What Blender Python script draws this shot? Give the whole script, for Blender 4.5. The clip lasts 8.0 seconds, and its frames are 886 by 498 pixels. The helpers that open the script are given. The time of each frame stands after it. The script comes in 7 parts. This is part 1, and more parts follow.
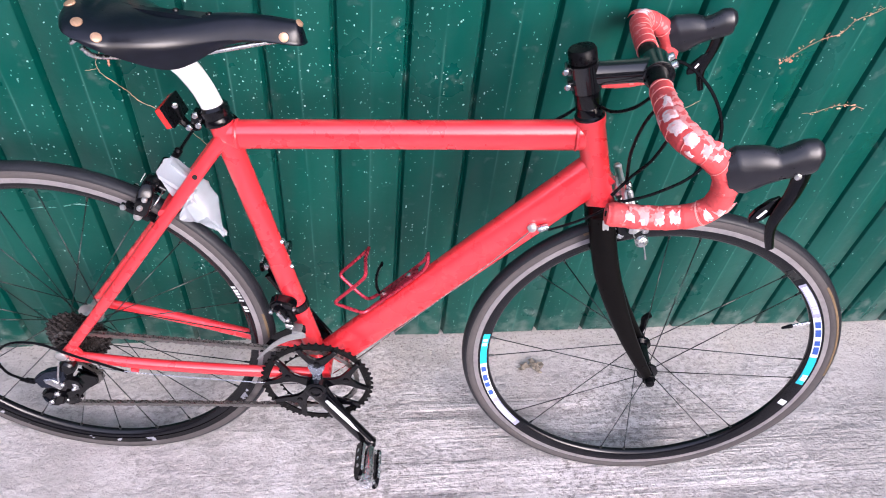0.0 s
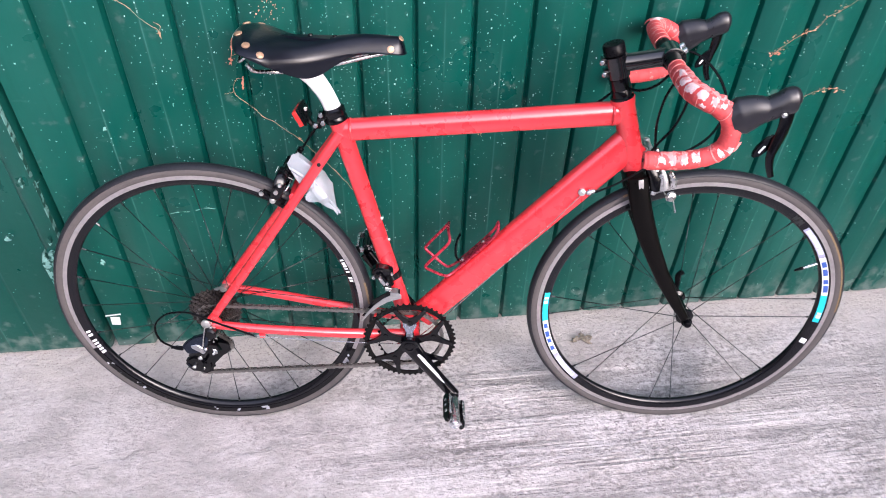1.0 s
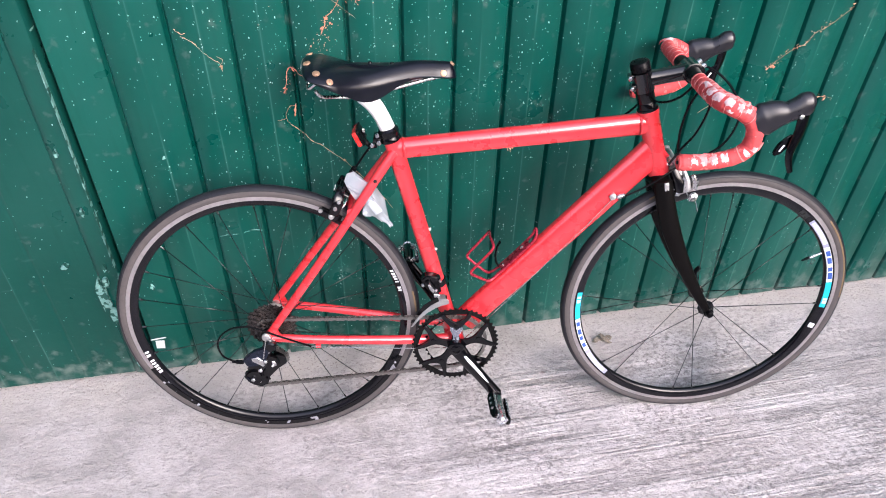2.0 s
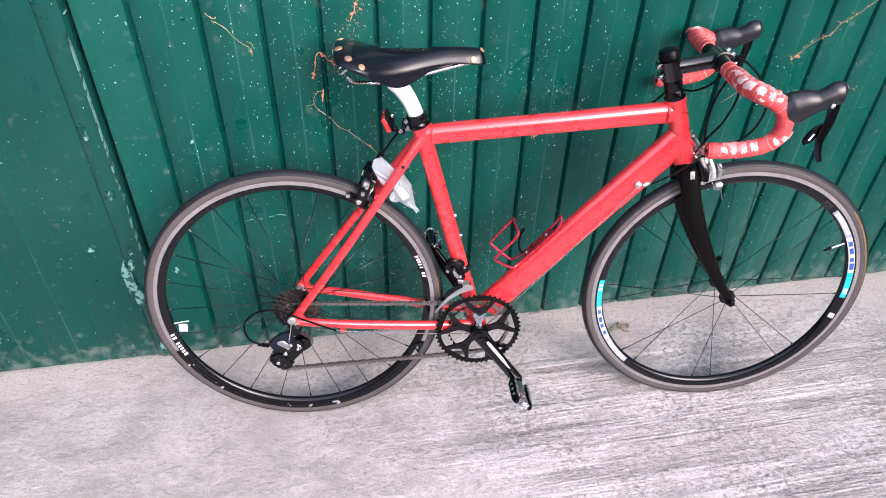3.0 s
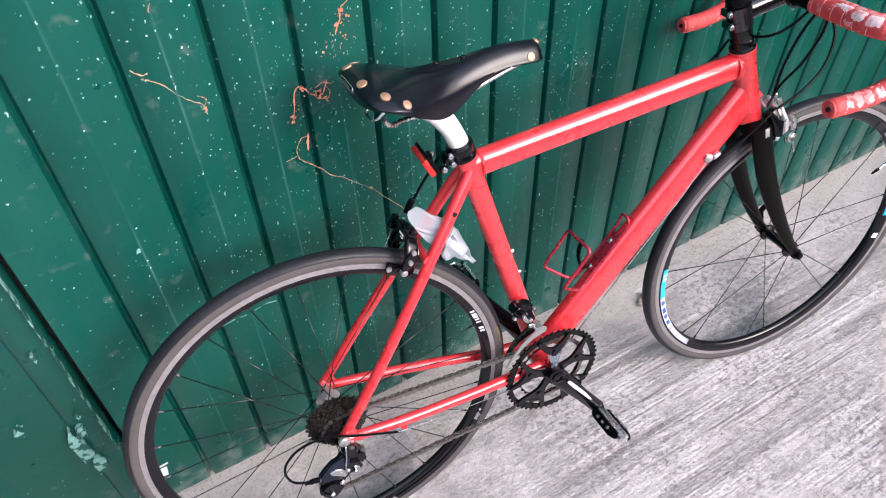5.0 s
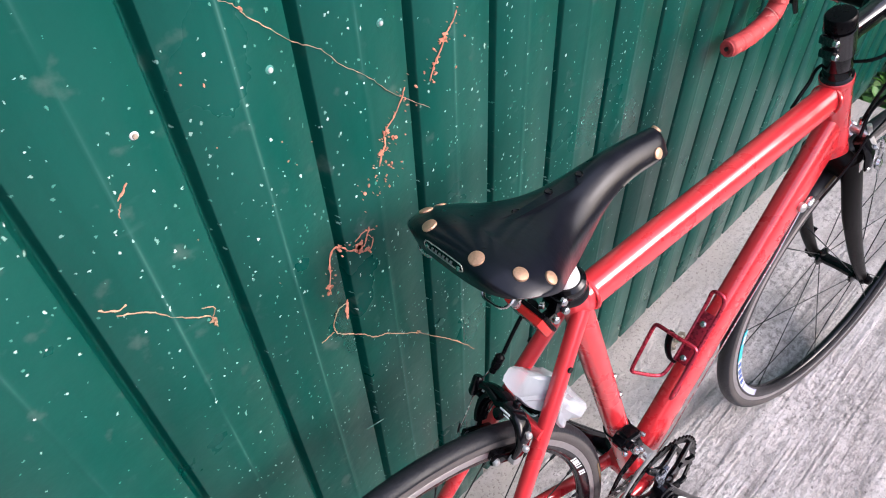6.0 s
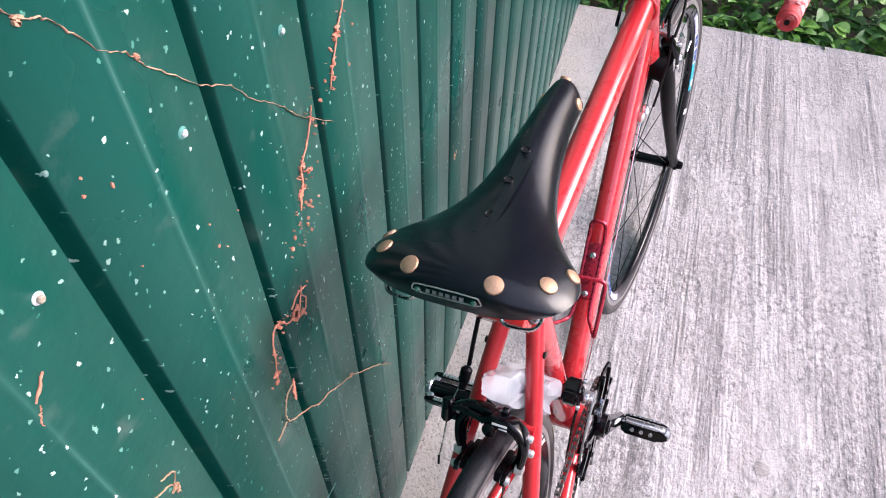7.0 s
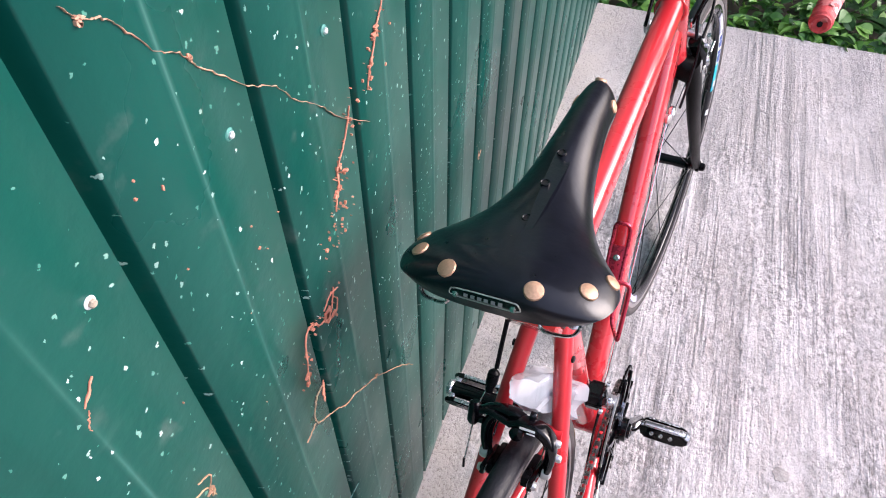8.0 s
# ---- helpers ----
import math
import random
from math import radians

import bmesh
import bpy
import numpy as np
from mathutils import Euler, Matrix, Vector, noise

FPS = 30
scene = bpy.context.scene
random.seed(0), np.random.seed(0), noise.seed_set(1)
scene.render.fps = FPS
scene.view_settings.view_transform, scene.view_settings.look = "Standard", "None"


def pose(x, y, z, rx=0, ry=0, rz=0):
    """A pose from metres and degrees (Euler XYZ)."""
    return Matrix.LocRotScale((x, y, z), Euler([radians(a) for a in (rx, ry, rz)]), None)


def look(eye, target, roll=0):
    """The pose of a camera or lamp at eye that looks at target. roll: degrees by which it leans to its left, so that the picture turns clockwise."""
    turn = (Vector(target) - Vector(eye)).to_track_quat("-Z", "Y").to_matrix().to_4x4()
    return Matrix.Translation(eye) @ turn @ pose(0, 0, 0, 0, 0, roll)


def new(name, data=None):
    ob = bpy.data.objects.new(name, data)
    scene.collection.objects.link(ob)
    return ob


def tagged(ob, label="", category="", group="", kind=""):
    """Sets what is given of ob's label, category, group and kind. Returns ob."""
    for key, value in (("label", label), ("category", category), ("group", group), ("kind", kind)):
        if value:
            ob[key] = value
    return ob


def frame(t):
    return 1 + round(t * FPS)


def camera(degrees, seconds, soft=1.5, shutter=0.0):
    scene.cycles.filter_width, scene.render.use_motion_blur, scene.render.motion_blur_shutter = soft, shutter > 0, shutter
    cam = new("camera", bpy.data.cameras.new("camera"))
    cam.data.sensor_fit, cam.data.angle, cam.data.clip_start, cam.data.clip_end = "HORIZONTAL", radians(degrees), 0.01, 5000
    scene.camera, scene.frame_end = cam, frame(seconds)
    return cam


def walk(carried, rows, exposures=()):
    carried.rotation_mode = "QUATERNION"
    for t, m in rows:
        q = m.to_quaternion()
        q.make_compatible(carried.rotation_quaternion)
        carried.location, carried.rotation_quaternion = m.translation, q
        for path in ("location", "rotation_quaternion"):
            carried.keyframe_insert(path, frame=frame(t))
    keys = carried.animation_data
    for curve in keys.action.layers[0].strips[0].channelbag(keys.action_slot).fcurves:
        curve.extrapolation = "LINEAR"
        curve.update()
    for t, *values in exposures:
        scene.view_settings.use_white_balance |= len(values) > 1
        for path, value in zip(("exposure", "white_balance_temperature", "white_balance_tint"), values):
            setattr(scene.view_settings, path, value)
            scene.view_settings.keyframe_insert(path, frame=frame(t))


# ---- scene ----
from mathutils.bvhtree import BVHTree

cam = camera(66.1, 8.0, soft=1.0, shutter=0.12)
PATH = [
    (0, (0.48, -0.974, 1.354), (0.74, 0.378, -0.097), 7.1),
    (0.3, (0.472, -1.041, 1.386), (0.587, -0.067, 0.387), 4.1),
    (0.5, (0.431, -1.121, 1.382), (0.567, 0.303, -0.015), 1.3),
    (0.8, (0.397, -1.213, 1.409), (0.482, -0.236, 0.411), 1.2),
    (1, (0.342, -1.269, 1.412), (0.551, 0.212, 0.084), 1.7),
    (1.2, (0.28, -1.296, 1.442), (0.489, -0.274, 0.507), 0.6),
    (1.5, (0.191, -1.324, 1.431), (0.551, 0.116, 0.091), -0.9),
    (1.8, (0.166, -1.346, 1.447), (0.395, -0.298, 0.548), 1.5),
    (2, (0.159, -1.354, 1.446), (0.474, 0.166, 0.184), 1.3),
    (2.2, (0.161, -1.364, 1.45), (0.448, 0.169, 0.198), 1),
    (3.3, (0.085, -1.353, 1.434), (0.41, 0.127, 0.127), 2.7),
    (3.5, (0.071, -1.337, 1.417), (0.413, 0.118, 0.088), 3.7),
    (3.8, (0.049, -1.263, 1.414), (0.275, -0.278, 0.446), 3.2),
    (4, (0.042, -1.186, 1.384), (0.326, 0.214, -0.017), 1.4),
    (4.2, (0.027, -1.12, 1.368), (0.246, 0.249, -0.073), -0.7),
    (5.3, (-0.179, -0.75, 1.38), (0.66, 0.412, -0.016), -1.7),
    (5.5, (-0.185, -0.658, 1.37), (0.684, 0.498, -0.011), -1.9),
    (5.7, (-0.1710, -0.5480, 1.3605), (0.442, 0.239, 0.378), -3.28),
    (6, (-0.1295, -0.4210, 1.3345), (0.804, 0.595, -0.115), -3.02),
    (6.2, (-0.1200, -0.3610, 1.3195), (0.573, 0.266, 0.277), -0.56),
    (6.5, (-0.1135, -0.2780, 1.3025), (1.034, 0.420, -0.168), -0.77),
    (6.7, (-0.1205, -0.2395, 1.3020), (0.738, 0.115, 0.255), -0.56),
    (7, (-0.1300, -0.2105, 1.2920), (1.100, 0.172, -0.237), 0.77),
    (7.5, (-0.1340, -0.1865, 1.2920), (1.096, 0.212, -0.233), 0.87),
    (8, (-0.1290, -0.1885, 1.2900), (1.086, 0.216, -0.245), 0.67),
]

EXPOSURES = [(0.0, 1.27, 5690, 22), (1.2, 1.26, 5770, 20), (3.5, 1.27, 5820, 18), (5.5, 1.17, 5820, 17), (6.2, 1.17, 5820, 18), (7.0, 1.31, 5820, 20), (8.0, 1.34, 5820, 20)]
walk(cam, [(t, look(eye, target, roll)) for t, eye, target, roll in PATH], EXPOSURES)

# ---- light: bright overcast sky, hazy low sun from the front right ----
SUN_FROM = Vector((0.46, -1.0, 0.60)).normalized()
world = bpy.data.worlds.new("overcast_sky")
scene.world = world
world.use_nodes = True
wn, wl = world.node_tree.nodes, world.node_tree.links
sky = wn.new("ShaderNodeTexSky")
sky.sky_type = "NISHITA"
sky.sun_disc = False
sky.sun_elevation = math.asin(SUN_FROM.z)
sky.sun_rotation = math.atan2(SUN_FROM.x, SUN_FROM.y)
sky.air_density, sky.dust_density, sky.ozone_density = 1.0, 6.0, 0.5
soft = wn.new("ShaderNodeMixRGB")
soft.inputs[0].default_value = 0.22
soft.inputs[2].default_value = (10.2, 10.1, 10.6, 1)
wl.new(sky.outputs[0], soft.inputs[1])
wl.new(soft.outputs[0], wn["Background"].inputs[0])
wn["Background"].inputs[1].default_value = 0.15
sun = new("sun", bpy.data.lights.new("sun", "SUN"))
sun.data.energy, sun.data.angle, sun.data.color = 0.80, radians(32), (1.0, 0.96, 0.93)
sun.matrix_world = look(SUN_FROM * 10, (0, 0, 0))


# ---- materials ----
def material(name, base, rough=0.5, metal=0.0, vary=0.15, scale=30.0, bump=0.0, bump_scale=200.0,
             coat=0.0, coat_ior=1.5, wear=None, wear_at=0.62, wear_scale=25.0, spec=0.5, coat_rough=0.07):
    """A surface with grain at two scales, fine relief and, if given, a wear colour that shows in patches."""
    m = bpy.data.materials.new(name)
    m.use_nodes = True
    n, l = m.node_tree.nodes, m.node_tree.links
    b = n["Principled BSDF"]
    b.inputs["Roughness"].default_value, b.inputs["Metallic"].default_value = rough, metal
    b.inputs["Coat Weight"].default_value, b.inputs["Coat Roughness"].default_value = coat, coat_rough
    b.inputs["Coat IOR"].default_value = coat_ior
    b.inputs["Specular IOR Level"].default_value = spec
    tc = n.new("ShaderNodeTexCoord")
    big, small = n.new("ShaderNodeTexNoise"), n.new("ShaderNodeTexNoise")
    big.inputs["Scale"].default_value, small.inputs["Scale"].default_value = scale * 0.25, scale * 3
    big.inputs["Detail"].default_value = small.inputs["Detail"].default_value = 4
    mix = n.new("ShaderNodeMath")
    mix.operation = "ADD"
    ramp = n.new("ShaderNodeMapRange")
    ramp.inputs[1].default_value, ramp.inputs[2].default_value = 0.6, 1.4
    ramp.inputs[3].default_value, ramp.inputs[4].default_value = 1 - vary, 1 + vary
    col = n.new("ShaderNodeVectorMath")
    col.operation = "SCALE"
    col.inputs[0].default_value = base
    for t in (big, small):
        l.new(tc.outputs["Object"], t.inputs["Vector"])
    l.new(big.outputs[0], mix.inputs[0])
    l.new(small.outputs[0], mix.inputs[1])
    l.new(mix.outputs[0], ramp.inputs[0])
    l.new(ramp.outputs[0], col.inputs["Scale"])
    out = col.outputs[0]
    if wear:
        w = n.new("ShaderNodeTexNoise")
        w.inputs["Scale"].default_value, w.inputs["Detail"].default_value = wear_scale, 6
        edge = n.new("ShaderNodeMapRange")
        edge.inputs[1].default_value, edge.inputs[2].default_value = wear_at, wear_at + 0.03
        mx = n.new("ShaderNodeMixRGB")
        mx.inputs[2].default_value = (*wear, 1)
        l.new(tc.outputs["Object"], w.inputs["Vector"])
        l.new(w.outputs[0], edge.inputs[0])
        l.new(edge.outputs[0], mx.inputs[0])
        l.new(out, mx.inputs[1])
        out = mx.outputs[0]
    l.new(out, b.inputs["Base Color"])
    rr = n.new("ShaderNodeMapRange")
    rr.inputs[1].default_value, rr.inputs[2].default_value = 0.6, 1.4
    rr.inputs[3].default_value, rr.inputs[4].default_value = max(rough - 0.1, 0.03), min(rough + 0.1, 1)
    l.new(mix.outputs[0], rr.inputs[0])
    l.new(rr.outputs[0], b.inputs["Roughness"])
    if bump:
        bn = n.new("ShaderNodeTexNoise")
        bn.inputs["Scale"].default_value, bn.inputs["Detail"].default_value = bump_scale, 5
        bp = n.new("ShaderNodeBump")
        bp.inputs["Strength"].default_value, bp.inputs["Distance"].default_value = bump, 0.002
        l.new(tc.outputs["Object"], bn.inputs["Vector"])
        l.new(bn.outputs[0], bp.inputs["Height"])
        l.new(bp.outputs[0], b.inputs["Normal"])
    return m


def wall_paint(name, base, specks=1.0):
    """Green painted sheet metal: faded patches, runs, and a spatter of small white paint specks in three sizes."""
    m = bpy.data.materials.new(name)
    m.use_nodes = True
    n, l = m.node_tree.nodes, m.node_tree.links
    b = n["Principled BSDF"]
    b.inputs["Specular IOR Level"].default_value = 0.32
    tc = n.new("ShaderNodeTexCoord")

    def noise_of(scale, stretch=(1, 1, 1), detail=5):
        mp = n.new("ShaderNodeMapping")
        mp.inputs["Scale"].default_value = stretch
        t = n.new("ShaderNodeTexNoise")
        t.inputs["Scale"].default_value, t.inputs["Detail"].default_value = scale, detail
        l.new(tc.outputs["Object"], mp.inputs[0])
        l.new(mp.outputs[0], t.inputs["Vector"])
        return t.outputs[0]

    def span(src, a, b_, c, d):
        r = n.new("ShaderNodeMapRange")
        for k, v in zip((1, 2, 3, 4), (a, b_, c, d)):
            r.inputs[k].default_value = v
        l.new(src, r.inputs[0])
        return r.outputs[0]

    def math_of(op, a, b_):
        q = n.new("ShaderNodeMath")
        q.operation = op
        for k, v in enumerate((a, b_)):
            if isinstance(v, (int, float)):
                q.inputs[k].default_value = v
            else:
                l.new(v, q.inputs[k])
        return q.outputs[0]

    def mixed(fac, c1, c2):
        mx = n.new("ShaderNodeMixRGB")
        for k, v in enumerate((fac, c1, c2)):
            if isinstance(v, tuple):
                mx.inputs[k].default_value = (*v, 1)
            else:
                l.new(v, mx.inputs[k])
        return mx.outputs[0]

    faded = tuple(v * 1.25 + 0.006 for v in base)
    col = mixed(span(noise_of(2.2), 0.4, 0.7, 0, 1), base, faded)
    col = mixed(span(noise_of(9, (6, 6, 0.5)), 0.52, 0.75, 0, 0.35), col, tuple(v * 0.8 for v in base))
    # dusty splash marks, most of them low on the sheet
    sep = n.new("ShaderNodeSeparateXYZ")
    l.new(tc.outputs["Object"], sep.inputs[0])
    low = span(sep.outputs[2], 0.0, 0.13, 0.27, 0.0)
    splash = span(math_of("ADD", noise_of(30), low), 0.62, 0.86, 0, 0.30)
    col = mixed(splash, col, (0.30, 0.32, 0.30))
    scuff = span(noise_of(14, (1, 1, 3)), 0.66, 0.76, 0, 0.07)
    col = mixed(scuff, col, (0.22, 0.34, 0.30))
    # highlight on the sheet's creases, painted in as paler green, patchily
    crease_glint = n.new("ShaderNodeAttribute")
    crease_glint.attribute_name = "crease_glint"
    worn = math_of("MULTIPLY", crease_glint.outputs["Fac"], span(noise_of(5, (4, 1, 1), 6), 0.40, 0.62, 0.05, 0.80))
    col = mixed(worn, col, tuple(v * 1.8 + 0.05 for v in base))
    patchy = span(noise_of(3.5), 0.38, 0.62, 0.25, 1.0)
    thin = math_of("MULTIPLY", patchy, span(sep.outputs[0], 0.40, 0.85, 1.0, 0.22))
    thin = math_of("MULTIPLY", thin, span(sep.outputs[0], -0.15, 0.12, 0.34, 1.0))
    # spatter: round specks in four sizes, then dashes thrown at three slants
    families = ((250, 0.27, 0.72, 0.0, 1.0), (150, 0.18, 0.25, 0.0, 0.8), (80, 0.075, 0.08, 0.0, 0.7), (36, 0.022, 0.04, 0.0, 1.0),
                (170, 0.16, 0.22, 0.5, 0.34), (140, 0.12, 0.16, 1.9, 0.30), (110, 0.06, 0.10, 1.2, 0.24))
    for scale, size, share, slant, slim in families:
        v = n.new("ShaderNodeTexVoronoi")
        v.inputs["Scale"].default_value = scale
        mp = n.new("ShaderNodeMapping")
        mp.inputs["Rotation"].default_value = (0, slant, 0)
        mp.inputs["Scale"].default_value = (1, 0.05, 0.8 * slim)
        wob = n.new("ShaderNodeVectorMath")
        wob.operation = "ADD"
        nz = n.new("ShaderNodeTexNoise")
        nz.inputs["Scale"].default_value = 420
        sc_ = n.new("ShaderNodeVectorMath")
        sc_.operation = "SCALE"
        sc_.inputs["Scale"].default_value = 0.0044
        l.new(tc.outputs["Object"], nz.inputs["Vector"])
        l.new(nz.outputs["Color"], sc_.inputs[0])
        l.new(tc.outputs["Object"], wob.inputs[0])
        l.new(sc_.outputs[0], wob.inputs[1])
        l.new(wob.outputs[0], mp.inputs[0])
        l.new(mp.outputs[0], v.inputs["Vector"])
        pick = n.new("ShaderNodeSeparateColor")
        l.new(v.outputs["Color"], pick.inputs[0])
        chosen = math_of("LESS_THAN", pick.outputs[0], math_of("MULTIPLY", thin, share * specks))
        radius = math_of("MULTIPLY", math_of("POWER", pick.outputs[1], 3.0), size * 1.1)
        dot = math_of("MULTIPLY", chosen, math_of("LESS_THAN", v.outputs["Distance"], radius))
        tone = mixed(math_of("POWER", pick.outputs[2], 2.1), (0.07, 0.24, 0.19), (0.58, 0.72, 0.67))
        col = mixed(dot, col, tone)
    l.new(col, b.inputs["Base Color"])
    l.new(span(noise_of(6), 0.3, 0.7, 0.24, 0.40), b.inputs["Roughness"])
    bp = n.new("ShaderNodeBump")
    bp.inputs["Strength"].default_value, bp.inputs["Distance"].default_value = 0.25, 0.003
    l.new(noise_of(35), bp.inputs["Height"])
    l.new(bp.outputs[0], b.inputs["Normal"])
    return m


def concrete_surface():
    """Broom-finished concrete: ridges along the wall, blotches, pits; the strip by the wall is smoother and blotchier."""
    m = bpy.data.materials.new("broomed_concrete")
    m.use_nodes = True
    n, l = m.node_tree.nodes, m.node_tree.links
    b = n["Principled BSDF"]
    b.inputs["Roughness"].default_value = 0.9
    b.inputs["Specular IOR Level"].default_value = 0.25
    tc = n.new("ShaderNodeTexCoord")

    def noise_of(scale, stretch=(1, 1, 1), detail=6, rough=0.55, turn=0.0, bent=0.0):
        mp = n.new("ShaderNodeMapping")
        mp.inputs["Scale"].default_value = stretch
        mp.inputs["Rotation"].default_value = (0, 0, turn)
        t = n.new("ShaderNodeTexNoise")
        t.inputs["Scale"].default_value, t.inputs["Detail"].default_value, t.inputs["Roughness"].default_value = scale, detail, rough
        t.inputs["Distortion"].default_value = bent
        l.new(tc.outputs["Object"], mp.inputs[0])
        l.new(mp.outputs[0], t.inputs["Vector"])
        return t.outputs[0]

    def span(src, a, b_, c, d):
        r = n.new("ShaderNodeMapRange")
        for k, v in zip((1, 2, 3, 4), (a, b_, c, d)):
            r.inputs[k].default_value = v
        l.new(src, r.inputs[0])
        return r.outputs[0]

    def math_of(op, a, b_):
        q = n.new("ShaderNodeMath")
        q.operation = op
        for k, v in enumerate((a, b_)):
            if isinstance(v, (int, float)):
                q.inputs[k].default_value = v
            else:
                l.new(v, q.inputs[k])
        return q.outputs[0]

    def mixed(fac, c1, c2):
        mx = n.new("ShaderNodeMixRGB")
        for k, v in enumerate((fac, c1, c2)):
            if isinstance(v, tuple):
                mx.inputs[k].default_value = (*v, 1)
            else:
                l.new(v, mx.inputs[k])
        return mx.outputs[0]

    sep = n.new("ShaderNodeSeparateXYZ")
    l.new(tc.outputs["Object"], sep.inputs[0])
    edge = math_of("ADD", sep.outputs[1], math_of("MULTIPLY", noise_of(5), 0.25))
    broomed = span(edge, -0.12, 0.02, 1.0, 0.12)          # how clear the broom marks are
    left = span(math_of("ADD", sep.outputs[0], math_of("MULTIPLY", noise_of(3), 0.5)), 0.24, 0.86, 0.08, 1.0)
    broken = span(noise_of(3.5, (0.6, 1.6, 1), 3), 0.36, 0.58, 0.25, 1.0)
    clear = math_of("MULTIPLY", math_of("MULTIPLY", broomed, left), broken)
    blotch = noise_of(4.0, (1, 1.3, 1), 8, 0.62)
    rough_ = span(noise_of(6.5, (1, 1.2, 1), 4), 0.42, 0.62, 0.25, 1.0)     # where the skin is broken and crumbly
    grain = noise_of(46, (1, 1.25, 1), 6, 0.66)
    crumb = noise_of(140, (1, 1.1, 1), 4, 0.6)
    ragged = math_of("ADD", math_of("MULTIPLY", grain, 0.24), math_of("MULTIPLY", crumb, 0.16))
    streak = math_of("ADD", noise_of(1.0, (0.9, 30, 1), 5, 0.60, 0.012, 0.30), math_of("SUBTRACT", ragged, 0.20))
    fine = math_of("ADD", noise_of(1.0, (3, 80, 1), 4, 0.6, 0.0, 0.35), math_of("SUBTRACT", ragged, 0.20))
    broad = noise_of(1.0, (0.8, 12, 1), 5, 0.6, 0.012, 0.4)
    base = mixed(span(blotch, 0.40, 0.58, 0, 1), (0.575, 0.533, 0.522), (0.76, 0.711, 0.705))
    # the skin has come off in flat flakes with crisp edges, a few centimetres wide
    flaked = noise_of(13, (1, 1.3, 1), 8, 0.68, 0.2, 0.12)
    peeled = noise_of(27, (1, 1.3, 1), 8, 0.72, -0.15, 0.1)
    base = mixed(math_of("MULTIPLY", rough_, span(flaked, 0.475, 0.43, 0, 0.55)), base, (0.40, 0.37, 0.36))
    base = mixed(math_of("MULTIPLY", rough_, span(flaked, 0.555, 0.585, 0, 0.65)), base, (0.72, 0.675, 0.675))
    base = mixed(span(peeled, 0.43, 0.37, 0, 0.50), base, (0.36, 0.335, 0.325))
    base = mixed(span(peeled, 0.57, 0.64, 0, 0.55), base, (0.77, 0.72, 0.725))
    base = mixed(math_of("MULTIPLY", clear, span(broad, 0.49, 0.40, 0, 0.80)), base, (0.42, 0.39, 0.39))
    base = mixed(math_of("MULTIPLY", rough_, span(grain, 0.47, 0.38, 0, 0.70)), base, (0.42, 0.385, 0.38))
    base = mixed(math_of("MULTIPLY", rough_, span(grain, 0.54, 0.63, 0, 0.6)), base, (0.78, 0.73, 0.735))
    base = mixed(math_of("MULTIPLY", clear, span(fine, 0.56, 0.62, 0, 0.40)), base, (0.79, 0.74, 0.745))
    base = mixed(math_of("MULTIPLY", clear, span(streak, 0.475, 0.39, 0, 0.76)), base, (0.29, 0.265, 0.265))
    base = mixed(math_of("MULTIPLY", clear, span(streak, 0.56, 0.62, 0, 0.8)), base, (0.80, 0.75, 0.755))
    base = mixed(span(crumb, 0.39, 0.33, 0, 0.7), base, (0.24, 0.22, 0.215))
    crumbly = span(noise_of(2.6, (1, 1.2, 1), 6, 0.6), 0.48, 0.58, 0.25, 1.0)
    chips = noise_of(62, (1, 1.4, 1), 5, 0.7)
    base = mixed(math_of("MULTIPLY", crumbly, span(chips, 0.49, 0.42, 0, 0.85)), base, (0.27, 0.245, 0.24))
    base = mixed(math_of("MULTIPLY", crumbly, span(chips, 0.55, 0.62, 0, 0.6)), base, (0.79, 0.74, 0.745))
    base = mixed(span(noise_of(75, (1, 1, 1), 2), 0.30, 0.26, 0, 0.8), base, (0.20, 0.18, 0.175))
    base = mixed(span(noise_of(1.7, (1, 1, 1), 7), 0.54, 0.70, 0, 0.40), base, (0.40, 0.365, 0.355))
    # greyer worn patches a hand wide, where the slab is least broomed
    worn = math_of("MULTIPLY", span(left, 0.2, 0.9, 1.0, 0.25), span(noise_of(4.5, (1, 1.5, 1), 9, 0.70, 0.4, 0.2), 0.48, 0.58, 0, 0.72))
    base = mixed(worn, base, (0.38, 0.355, 0.34))
    grit = noise_of(210, (1, 1.1, 1), 3, 0.65)
    base = mixed(span(grit, 0.40, 0.34, 0, 0.55), base, (0.27, 0.25, 0.245))
    base = mixed(span(grit, 0.61, 0.68, 0, 0.35), base, (0.84, 0.80, 0.80))
    pits = noise_of(95, (1, 1.2, 1), 3, 0.6)
    base = mixed(span(pits, 0.35, 0.30, 0, 0.8), base, (0.19, 0.175, 0.17))
    base = mixed(span(pits, 0.66, 0.70, 0, 0.6), base, (0.84, 0.80, 0.80))
    # darker and greyer towards the gate
    base = mixed(span(math_of("ADD", sep.outputs[0], math_of("MULTIPLY", blotch, 0.5)), 0.55, 0.05, 0, 0.45), base, (0.41, 0.378, 0.368))
    # shade over the slab's end towards the weeds, painted in as greyer concrete
    base = mixed(span(math_of("ADD", sep.outputs[0], math_of("MULTIPLY", blotch, 0.6)), 1.5, 2.3, 0, 0.6), base, (0.40, 0.375, 0.37))
    # worn dusty strip beside the wall
    strip = math_of("MULTIPLY", span(edge, -0.02, 0.10, 0, 0.9), span(noise_of(9, (1, 1, 1), 8, 0.7), 0.40, 0.55, 0.5, 1.0))
    base = mixed(strip, base, (0.56, 0.515, 0.475))
